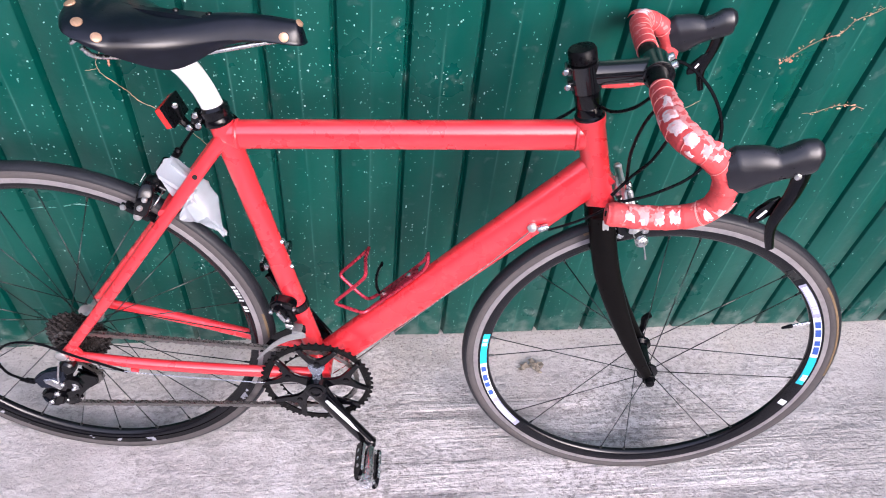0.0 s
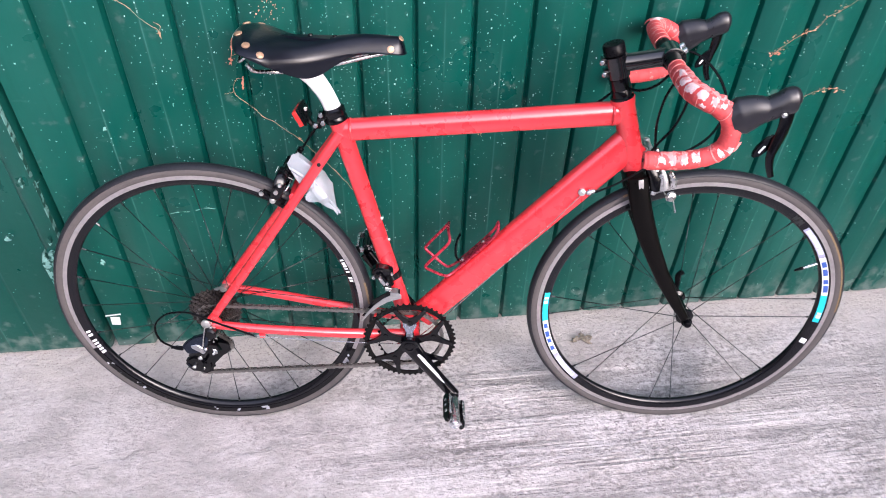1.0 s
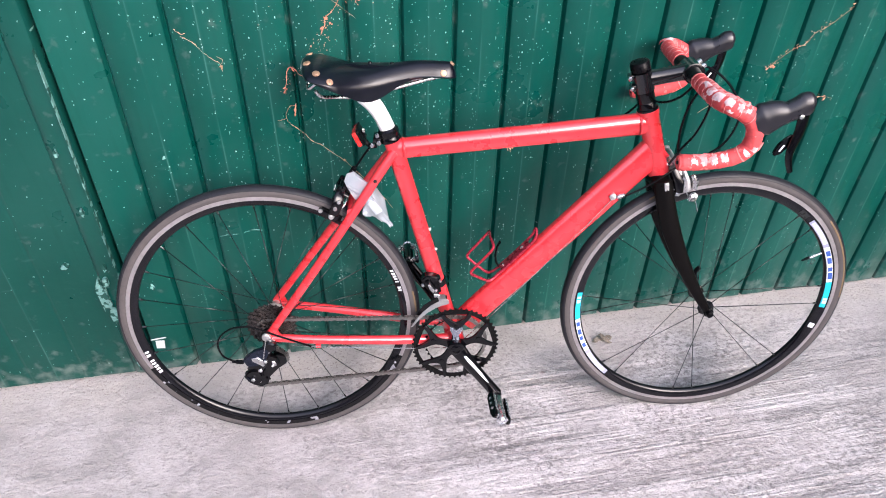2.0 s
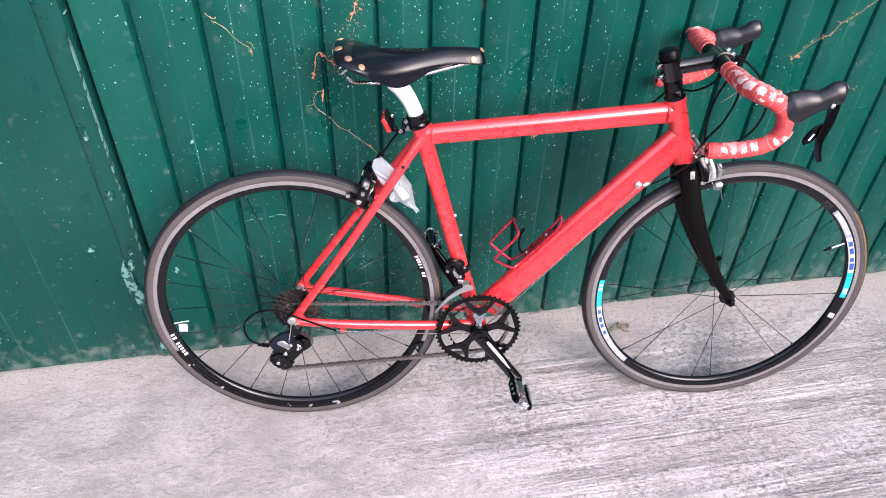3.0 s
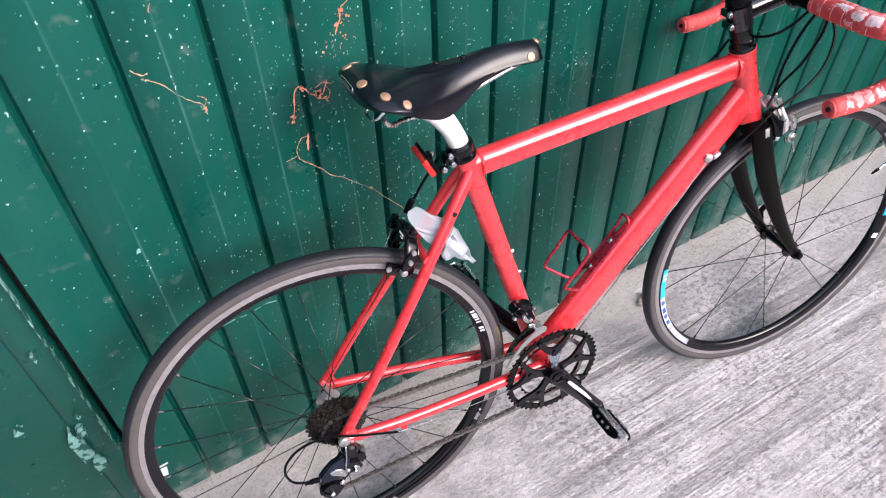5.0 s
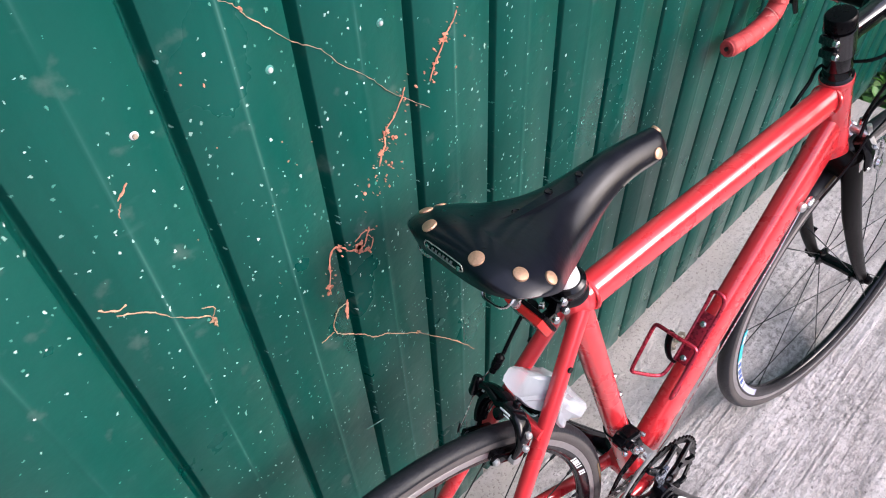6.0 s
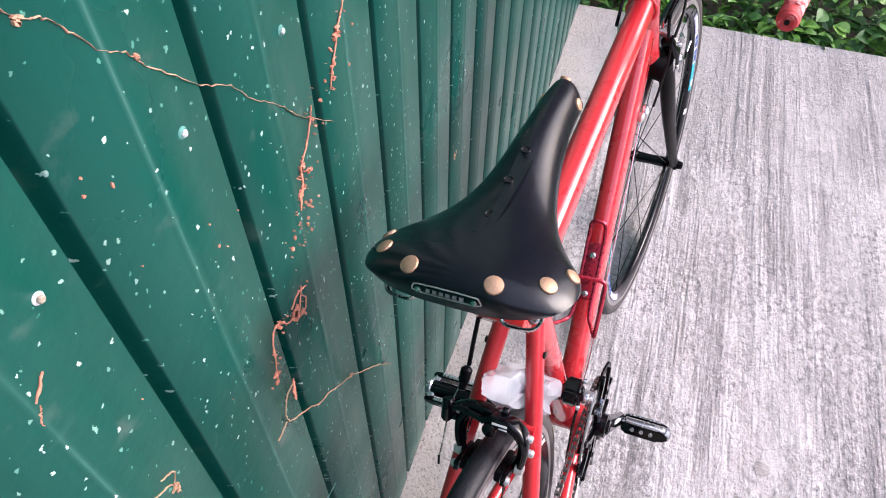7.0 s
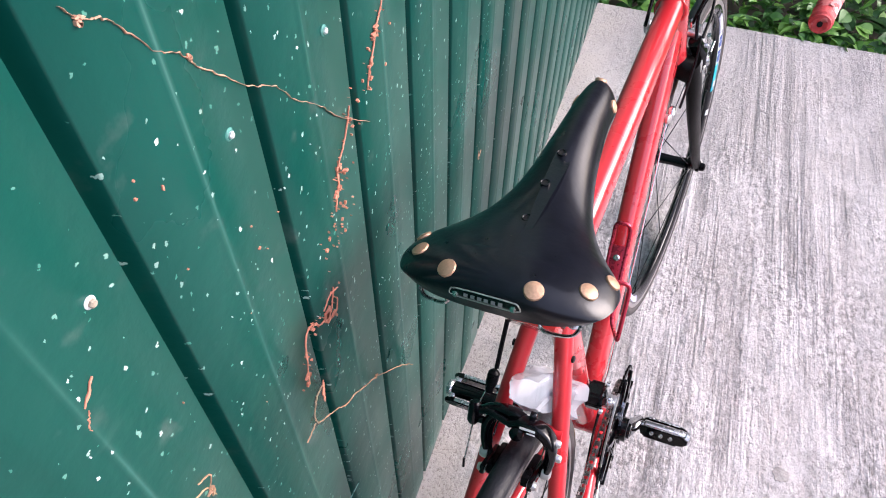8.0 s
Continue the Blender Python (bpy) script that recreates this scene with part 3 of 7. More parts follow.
def make_wall():
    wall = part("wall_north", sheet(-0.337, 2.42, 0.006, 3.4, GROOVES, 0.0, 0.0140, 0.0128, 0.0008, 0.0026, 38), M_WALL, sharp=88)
    tagged(wall, "dark green ribbed sheet metal wall spattered with paint", "wall", kind="structure")
    # dried orange runs of paint
    O, D = M_ORANGE, M_ORANGEDULL
    paint_run(wall, [(0.026, 1.167), (0.030, 1.160), (0.036, 1.156), (0.043, 1.152), (0.050, 1.143), (0.061, 1.127), (0.073, 1.118), (0.083, 1.104), (0.097, 1.091), (0.113, 1.073), (0.137, 1.056), (0.153, 1.035), (0.177, 1.014), (0.203, 0.984), (0.25, 0.943)], 0.0007, M_THREAD, blobs=[(0.031, 1.158, 0.0018), (0.078, 1.112, 0.0012)])
    paint_run(wall, [(0.219, 0.981), (0.213, 0.970), (0.204, 0.958), (0.190, 0.946), (0.189, 0.932), (0.183, 0.924), (0.179, 0.912)], 0.0021, O, blobs=[(0.191, 0.944, 0.004), (0.182, 0.925, 0.004), (0.200, 0.936, 0.003)])
    paint_run(wall, [(0.290, 1.030), (0.283, 1.020), (0.275, 1.013), (0.268, 1.000), (0.260, 0.991), (0.251, 0.973)], 0.0018, O, blobs=[(0.274, 1.012, 0.0045), (0.259, 0.988, 0.003)])
    paint_run(wall, [(0.155, 0.846), (0.150, 0.833), (0.144, 0.825), (0.129, 0.830), (0.114, 0.847), (0.104, 0.842), (0.098, 0.813), (0.094, 0.790)], 0.0024, O, blobs=[(0.140, 0.827, 0.006), (0.146, 0.818, 0.005), (0.096, 0.800, 0.0045), (0.118, 0.842, 0.004)])
    paint_run(wall, [(0.152, 0.838), (0.158, 0.826), (0.152, 0.815), (0.138, 0.820), (0.131, 0.829)], 0.0012, O)
    paint_run(wall, [(0.136, 0.838), (0.148, 0.844), (0.162, 0.838)], 0.0010, O)
    paint_run(wall, [(0.112, 0.766), (0.109, 0.750), (0.107, 0.736)], 0.0042, O)
    paint_run(wall, [(0.112, 0.762), (0.099, 0.760), (0.093, 0.752), (0.089, 0.738), (0.092, 0.724), (0.106, 0.710), (0.122, 0.694), (0.137, 0.674), (0.157, 0.661), (0.180, 0.638), (0.204, 0.617), (0.236, 0.577), (0.256, 0.553), (0.285, 0.512), (0.312, 0.470)], 0.0015, D, blobs=[(0.204, 0.617, 0.003)])
    paint_run(wall, [(0.088, 0.732), (0.080, 0.730), (0.070, 0.728)], 0.0006, D)
    paint_run(wall, [(-0.090, 0.925), (-0.070, 0.912), (-0.056, 0.893), (-0.040, 0.876), (-0.027, 0.866), (-0.023, 0.848)], 0.0013, D, blobs=[(-0.025, 0.858, 0.003)])
    paint_run(wall, [(-0.100, 0.940), (-0.088, 0.930), (-0.080, 0.930)], 0.0018, D)
    far = [(1.215, 0.768), (1.228, 0.780), (1.247, 0.798), (1.274, 0.817), (1.300, 0.828), (1.312, 0.850), (1.347, 0.871), (1.39, 0.91)]
    flakes(wall, far, 70, 0.005, 0.0026, D, 2)
    flakes(wall, far[:3], 8, 0.004, 0.0038, O, 3)
    paint_run(wall, far, 0.0008, D)
    flakes(wall, [(1.310, 0.664), (1.335, 0.668), (1.369, 0.682), (1.400, 0.684), (1.430, 0.676)], 18, 0.004, 0.0040, D, 4)
    paint_run(wall, [(1.310, 0.664), (1.335, 0.668), (1.369, 0.682), (1.400, 0.684), (1.430, 0.676)], 0.0006, D)
    flakes(wall, [(0.290, 1.030), (0.275, 1.013), (0.260, 0.991), (0.251, 0.973)], 26, 0.006, 0.0014, O, 5)
    flakes(wall, [(0.232, 0.992), (0.213, 0.970), (0.190, 0.940), (0.179, 0.905)], 34, 0.008, 0.0013, O, 6)
    flakes(wall, [(0.200, 0.905), (0.178, 0.890), (0.160, 0.880)], 22, 0.009, 0.0014, O, 7)
    flakes(wall, [(0.155, 0.846), (0.140, 0.827), (0.110, 0.845), (0.096, 0.795)], 26, 0.007, 0.0013, O, 8)
    paint_run(wall, [(1.065, 0.665), (1.085, 0.678), (1.10, 0.690)], 0.0013, D)
    paint_run(wall, [(0.585, 0.640), (0.594, 0.615), (0.600, 0.600)], 0.003, D, blobs=[(0.595, 0.61, 0.006)])
    paint_run(wall, [(-0.050, 1.016), (-0.053, 1.012), (-0.055, 1.006)], 0.0012, O)
    paint_run(wall, [(-0.040, 1.030), (-0.050, 1.020)], 0.0022, O)
    paint_run(wall, [(-0.030, 0.880), (-0.020, 0.872), (-0.026, 0.860)], 0.0012, D)
    splash(wall, [(0.157, 0.89, 0.0045), (0.163, 0.897, 0.003), (0.188, 0.88, 0.003), (0.184, 0.889, 0.002), (0.194, 0.931, 0.002), (0.036, 1.072, 0.0022), (0.023, 1.088, 0.002), (0.020, 1.080, 0.003), (0.084, 0.995, 0.0022), (0.085, 0.974, 0.0028), (0.092, 0.966, 0.0014), (0.111, 0.98, 0.0018), (0.078, 1.114, 0.0025), (0.287, 0.972, 0.003), (0.30, 1.0, 0.002), (0.245, 0.985, 0.0025), (0.232, 0.955, 0.002), (0.215, 0.93, 0.0016), (0.172, 0.902, 0.0016), (0.15, 0.905, 0.0012), (0.03, 1.02, 0.0012), (0.06, 0.94, 0.0014), (-0.01, 0.95, 0.0014), (0.045, 0.85, 0.0012)], O, 5, shrink=0.38)
    # white drops of paint, larger than the fine spatter
    rng = random.Random(12)
    drops = [(rng.uniform(-0.32, 0.62), rng.uniform(0.2, 1.18), 0.0003 + 0.0006 * rng.random() ** 4) for _ in range(30)]
    drops += [(rng.uniform(0.6, 1.5), rng.uniform(0.3, 1.0), 0.0003 + 0.0006 * rng.random() ** 4) for _ in range(12)]
    splash(wall, drops, M_DECALW, 7)
    # pale scrapes
    for a in ([(-0.108, 0.434), (-0.085, 0.438), (-0.062, 0.437)], [(-0.048, 0.439), (-0.025, 0.445), (-0.004, 0.441)], [(0.10, 0.50), (0.13, 0.49)], [(0.95, 0.40), (0.965, 0.45)]):
        paint_run(wall, a, 0.0022, M_PALE, "scrape")
    splash(wall, [(0.245, 0.60, 0.009), (-0.18, 0.66, 0.004), (-0.29, 0.30, 0.006)], M_PALE, 3, "scrape")
    for x, z in ((-0.022, 1.06), (0.089, 1.06), (0.199, 1.054), (0.315, 1.06)):
        bm = bmesh.new()
        w = 0.0038 if x > 0 else 0.0032
        lathe(bm, [(w, 0.0), (w, 0.0012), (w * 0.82, 0.0019), (w * 0.45, 0.0019)], (x, 0.0008, z), (0, -1, 0), 18)
        w = part("screw_washer", bm, M_WASHER if x > 0 else M_DECALW, wall, "weathered screw washer")
        bm = bmesh.new()
        lathe(bm, [(0.0022, 0.0016), (0.0022, 0.0030), (0.0016, 0.0036), (0.0006, 0.0036)], (x, 0.0008, z), (0, -1, 0), 6)
        part("screw_head", bm, M_SCREW if x > 0 else M_DEBRIS, w)
    bm = bmesh.new()
    plate(bm, [(-0.011, -0.013), (0.010, -0.016), (0.014, 0.012), (-0.008, 0.015)], (-0.319, -0.0008, 0.101), (1, 0, 0), (0, 0, 1), 0.0016)
    plate(bm, [(-0.019, 0.018), (0.020, 0.021), (0.019, 0.0245), (-0.018, 0.0215)], (-0.319, -0.0010, 0.101), (1, 0, 0), (0, 0, 1), 0.0016)
    part("paper_scrap", bm, M_DECALW, wall, "torn scrap of white paper")


def make_gate():
    grooves = [-0.53, -0.66, -0.79, -0.92, -1.05, -1.18]
    gate = part("door_1", sheet(-1.36, -0.402, 0.012, 3.4, grooves, -0.002, 0.0016, 0.016, 0.001, 0.003), M_DOOR, sharp=25)
    tagged(gate, "closed green metal gate leaf, scuffed near the ground", "gate", kind="structure")
    bm = bmesh.new()
    prof = [(-0.402, -0.001), (-0.398, -0.006), (-0.388, -0.010), (-0.366, -0.012), (-0.353, -0.010), (-0.349, -0.004), (-0.349, 0.03), (-0.402, 0.03)]
    plate(bm, prof, (0, 0, 1.706), (1, 0, 0), (0, 1, 0), 3.388)
    part("edge_frame", bm, M_DOOR, gate, "worn folded steel edge of the gate")
    bm = bmesh.new()
    block(bm, (-0.345, 0.055, 1.71), (0.12, 0.03, 3.38), bevel=0.001)
    part("rebate", bm, M_GAP, gate, "dark gap behind the gate")
    rng = random.Random(4)
    for x, z, s, t in ((-0.402, 0.30, 0.016, 0.055), (-0.392, 0.235, 0.010, 0.035), (-0.384, 0.345, 0.009, 0.018), (-0.372, 0.05, 0.012, 0.03), (-0.375, 0.39, 0.005, 0.012), (-0.383, 0.70, 0.004, 0.010), (-0.376, 0.55, 0.004, 0.011), (-0.46, 0.40, 0.007, 0.006), (-0.3520, 0.66, 0.0009, 0.13), (-0.3522, 0.47, 0.0011, 0.09), (-0.3520, 0.84, 0.0008, 0.08), (-0.3525, 0.33, 0.0014, 0.05)):
        bm = bmesh.new()
        out = [(s * (0.55 + 0.6 * rng.random()) * math.cos(k * math.tau / 12), t * (0.6 + 0.5 * rng.random()) * math.sin(k * math.tau / 12)) for k in range(12)]
        plate(bm, out, (x, -0.0135 if -0.39 < x < -0.35 else -0.009, z), (1, 0, 0), (0, 0, 1), 0.016)
        part("bare_patch", bm, M_PALE, gate, "patch of flaked pale paint")


def make_litter():
    rng = random.Random(9)
    ob = thing("leaf_litter", "small clump of dry leaf litter on the concrete", "litter", pose(0.905, -0.106, 0))
    for i in range(7):
        bm = bmesh.new()
        a = rng.uniform(0, 6.28)
        c = Vector((rng.gauss(0, 0.014), rng.gauss(0, 0.010), 0.003 + 0.004 * rng.random()))
        pts = [c + Vector((math.cos(a + k * 0.5) * (k - 2) * 0.006, math.sin(a + k * 0.5) * (k - 2) * 0.006, 0.003 * (k % 2))) for k in range(5)]
        sweep(bm, pts, [(0.0014, 0.001), (0.0016, 0.005), (0.0018, 0.007), (0.0014, 0.005), (0.001, 0.001)], 6)
        part("dry_leaf", bm, M_DEBRIS, ob)
    bm = bmesh.new()
    out = [((0.015 + 0.006 * noise.noise(Vector((math.cos(k * math.tau / 40) * 1.7, math.sin(k * math.tau / 40) * 1.7, 3)))) * math.cos(k * math.tau / 40), (0.014 + 0.006 * noise.noise(Vector((math.cos(k * math.tau / 40) * 1.7, math.sin(k * math.tau / 40) * 1.7, 3)))) * math.sin(k * math.tau / 40)) for k in range(40)]
    plate(bm, out, (0, 0, 0), (1, 0, 0), (0, 1, 0), 0.0016)
    ob = part("oil_spot", bm, M_STAIN)
    ob.matrix_basis = pose(0.568, -0.651, 0.0006)
    tagged(ob, "dark round stain dried on the concrete", "stain")


def make_plants():
    """Leafy ground cover beyond the end of the slab."""
    rng = random.Random(21)
    verts, faces = [], []
    leaf = [(0, -1.0, -0.10), (0.34, -0.72, 0.08), (0.58, -0.30, 0.16), (0.62, 0.10, 0.16), (0.46, 0.50, 0.10), (0.22, 0.82, -0.04), (0, 1.10, -0.22),
            (-0.22, 0.82, -0.04), (-0.46, 0.50, 0.10), (-0.62, 0.10, 0.16), (-0.58, -0.30, 0.16), (-0.34, -0.72, 0.08), (0, -0.30, 0.02), (0, 0.40, -0.02)]
    fan = [(0, 1, 12), (1, 2, 12), (2, 3, 12), (3, 13, 12), (3, 4, 13), (4, 5, 13), (5, 6, 13), (6, 7, 13), (7, 8, 13), (8, 9, 13), (9, 12, 13), (9, 10, 12), (10, 11, 12), (11, 0, 12)]
    for _ in range(9500):
        x = 2.16 + 1.9 * rng.random() ** 1.6
        y = rng.uniform(-2.9, 1.3)
        if noise.noise(Vector((x * 1.6, y * 1.6, 7))) + 0.9 < 1.5 * max(0.0, abs(y + 0.8) - 1.2):
            continue
        hgt = 0.02 + 0.16 * rng.random() * min(1, (x - 2.1) / 0.25) + 0.05 * noise.noise(Vector((x * 5, y * 5, 0)))
        s = rng.uniform(0.014, 0.034)
        wide = rng.uniform(0.9, 1.35)
        if rng.random() < 0.16:
            s, wide = s * 1.9, 0.30
        q = Euler((rng.gauss(0, 0.38), rng.gauss(0, 0.38), rng.uniform(0, 6.28))).to_matrix()
        base, bend = len(verts), rng.uniform(0.6, 2.2)
        c = Vector((x, y, hgt - 0.06))
        verts += [c + q @ Vector((px * s * wide, py * s, pz * s * bend)) for px, py, pz in leaf]
        faces += [tuple(base + k for k in f) for f in fan]
    me = bpy.data.meshes.new("ground_cover")
    me.from_pydata(verts, [], faces)
    me.materials.append(M_LEAF)
    tagged(part("ground_cover", me, None), "dense low green leafy weeds beyond the slab", "plants", kind="stuff")


make_floor()
make_unseen_walls()
make_wall()
make_gate()
make_litter()
make_plants()


# ---- the bicycle: x ahead, y to its left, z up, in its own leaning axes ----
BIKE = Matrix(((0.99457065, 0.10287273, 0.01569817, 0.0), (-0.10406359, 0.98318918, 0.15003271, -0.2478), (0.0, -0.15085174, 0.9885564, 0.0), (0, 0, 0, 1)))
R = 0.3368
REAR, FRONT, BB = Vector((0, 0, R)), Vector((1.010, 0, R)), Vector((0.415, 0, 0.278))
HEAD0, HEAD1 = Vector((0.850, 0, 0.674)), Vector((0.805, 0, 0.810))
HAX = (HEAD1 - HEAD0).normalized()
STEER = Matrix.Translation(HEAD0) @ Matrix.Rotation(radians(-3.5), 4, HAX) @ Matrix.Translation(-HEAD0)
BAR_PARTS = {"headset_spacer", "stem", "top_cap", "clamp_lug", "stem_bolt", "faceplate_bolt", "handlebar", "bar_tape", "bar_plug", "plug_screw", "worn_patch", "tape_edge",
             "brake_hood", "brake_lever", "shift_paddle", "lever_mark", "pivot_pin", "cable_housing"}
bike = thing("road_bicycle", "red road bicycle with drop bars leaning against the green wall", "bicycle", BIKE)


BARTURN = Matrix.Translation(HEAD0) @ Matrix.Rotation(radians(-6.0), 4, HAX) @ Matrix.Translation(-HEAD0)


def up_head(z):
    """The point of the steering axis at that height."""
    return HEAD0 + (HEAD1 - HEAD0) * ((z - HEAD0.z) / (HEAD1.z - HEAD0.z))


def turned(name, bm, mat, parent=None, label="", sharp=38):
    """A part of the steered front: built straight ahead, then turned with the bars."""
    bm.transform(BARTURN if name in BAR_PARTS else STEER)
    return part(name, bm, mat, parent or bike, label, sharp)


def squared(bm, pts, radii, side, power=0.72, seg=24):
    """A tube with a rounded-box section."""
    pts = [Vector(p) for p in pts]
    rings = []
    for p, (t, a, b), (ra, rb) in zip(pts, frames(pts, side), radii):
        ring = []
        for k in range(seg):
            c, s = math.cos(k * math.tau / seg), math.sin(k * math.tau / seg)
            ring.append(bm.verts.new(p + a * (ra * math.copysign(abs(c) ** power, c)) + b * (rb * math.copysign(abs(s) ** power, s))))
        rings.append(ring)
    for x, y in zip(rings, rings[1:]):
        for k in range(seg):
            bm.faces.new((x[k], x[(k + 1) % seg], y[(k + 1) % seg], y[k]))
    bm.faces.new(rings[0][::-1])
    bm.faces.new(rings[-1])


def make_frame():
    bm = bmesh.new()
    n = (-0.72, 0, 0.695)
    a, b = Vector((0.440, 0, 0.308)), Vector((0.842, 0, 0.735))
    squared(bm, [a, a.lerp(b, 0.12), a.lerp(b, 0.5), a.lerp(b, 0.9), b], [(0.030, 0.0185), (0.031, 0.0170), (0.0315, 0.0165), (0.032, 0.0165), (0.033, 0.0165)], n, 0.66)
    frame_ = part("frame", bm, M_RED, bike, "glossy coral-red welded aluminium frame")
    bm = bmesh.new()
    squared(bm, [(0.292, 0, 0.7435), (0.40, 0, 0.752), (0.60, 0, 0.767), (0.815, 0, 0.784)], [(0.0205, 0.0175), (0.021, 0.0175), (0.021, 0.0175), (0.0225, 0.0175)], (0, 0, 1), 0.8)
    part("top_tube", bm, M_RED, frame_)
    bm = bmesh.new()
    d = (Vector((0.286, 0, 0.764)) - BB).normalized()
    sweep(bm, [BB + d * 0.01, BB + d * 0.2, BB + d * 0.47, BB + d * 0.507], [0.0178, 0.0178, 0.0178, 0.0182], 24)
    part("seat_tube", bm, M_RED, frame_)
    bm = bmesh.new()
    lathe(bm, [(0.0195, -0.004), (0.0225, -0.002), (0.0225, 0.008), (0.0208, 0.014), (0.0208, 0.132), (0.0225, 0.138), (0.0225, 0.146), (0.020, 0.148)], HEAD0, HAX, 32)
    part("head_tube", bm, M_RED, frame_)
    bm = bmesh.new()
    lathe(bm, [(0.017, -0.037), (0.0225, -0.036), (0.0225, 0.036), (0.017, 0.037)], BB, (0, 1, 0), 28)
    part("bottom_bracket_shell", bm, M_RED, frame_)
    for s in (-1, 1):
        bm = bmesh.new()
        path = spline([(0.290, s * 0.011, 0.742), (0.262, s * 0.0185, 0.704), (0.20, s * 0.034, 0.617), (0.10, s * 0.055, 0.478), (0.008, s * 0.066, 0.352)], 5)
        sweep(bm, path, [0.0105 - 0.0018 * i / len(path) for i in range(len(path))], 14)
        part("seat_stay", bm, M_RED, frame_)
        bm = bmesh.new()
        path = spline([(0.408, s * 0.032, 0.281), (0.33, s * 0.038, 0.287), (0.25, s * 0.048, 0.298), (0.12, s * 0.061, 0.317), (0.006, s * 0.066, 0.334)], 5)
        sweep(bm, path, [(0.0125 - 0.003 * i / len(path), 0.0105 - 0.002 * i / len(path)) for i in range(len(path))], 14, side=(0, 0, 1))
        part("chain_stay", bm, M_RED, frame_)
        bm = bmesh.new()
        plate(bm, [(-0.012, -0.004), (-0.006, -0.014), (0.008, -0.014), (0.022, -0.008), (0.024, 0.006), (0.014, 0.024), (0.004, 0.026), (-0.008, 0.012)], (0.002, s * 0.066, R), (1, 0, 0), (0, 0, 1), 0.008)
        bmesh.ops.bevel(bm, geom=bm.edges[:], offset=0.0015, segments=1, affect="EDGES")
        part("dropout", bm, M_RED, frame_)
        bm = bmesh.new()
        lathe(bm, [(0.0035, 0.0), (0.004, 0.003), (0.0012, 0.004)], (0.249, s * 0.0302, 0.6875), (0, s, 0), 10)
        part("mount_hole", bm, M_GAP, frame_)
    bm = bmesh.new()
    sweep(bm, [(0.196, -0.038, 0.622), (0.196, 0.038, 0.622)], 0.008, 12)
    part("brake_bridge", bm, M_RED, frame_)
    # weld beads round the joints
    for c, ax, rad in ((Vector((0.309, 0, 0.745)), Vector((0.992, 0, 0.077)), 0.0215), (Vector((0.790, 0, 0.782)), Vector((0.992, 0, 0.077)), 0.0225)):
        bm = bmesh.new()
        u = ax.orthogonal().normalized()
        w = ax.cross(u).normalized()
        ring = [c + (u * math.cos(k * math.tau / 28) + w * math.sin(k * math.tau / 28)) * rad * 0.93 for k in range(28)]
        sweep(bm, ring, [0.0024 + 0.0005 * (k % 2) for k in range(28)], 8, closed=True)
        part("weld_bead", bm, M_RED, frame_)
    for z in (0.553, 0.503):
        bm = bmesh.new()
        p = BB + d * ((z - BB.z) / d.z) + Vector((0.0165, -0.003, 0.004))
        lathe(bm, [(0.0045, 0), (0.0045, 0.003), (0.003, 0.005), (0.001, 0.005)], p, (0.966, 0, 0.257), 10)
        part("boss_bolt", bm, M_STEEL, frame_, "small bright bottle boss bolt")
    # cable stops and the bare cable under the down tube
    bm = bmesh.new()
    c = Vector((0.752, -0.016, 0.628))
    lathe(bm, [(0.004, -0.004), (0.0065, 0), (0.0078, 0.004), (0.0070, 0.008), (0.003, 0.010)], c, (-0.3, -1, 0.1), 16)
    part("cable_stop", bm, M_ALU, frame_, "bright aluminium cable stop")
    bm = bmesh.new()
    lathe(bm, [(0.004, 0), (0.0055, 0.002), (0.0055, 0.014), (0.0035, 0.018)], c + Vector((0.006, -0.008, 0.0)), (0.92, 0.1, 0.30), 12)
    part("barrel_adjuster", bm, M_STEEL, frame_)
    bm = bmesh.new()
    sweep(bm, [c + Vector((0, -0.004, -0.003)), (0.70, -0.021, 0.560), (0.49, -0.018, 0.318), (0.43, -0.012, 0.252)], 0.0011, 6)
    part("shift_cable", bm, M_STEEL, frame_)
    bm = bmesh.new()
    sweep(bm, spline([(0.42, -0.030, 0.252), (0.33, -0.052, 0.272), (0.15, -0.072, 0.302), (0.05, -0.077, 0.318)], 5), 0.0010, 6)
    part("shift_cable", bm, M_STEEL, frame_)
    bm = bmesh.new()
    block(bm, (0.105, -0.066, 0.306), (0.012, 0.008, 0.010))
    part("cable_stop", bm, M_RED, frame_)


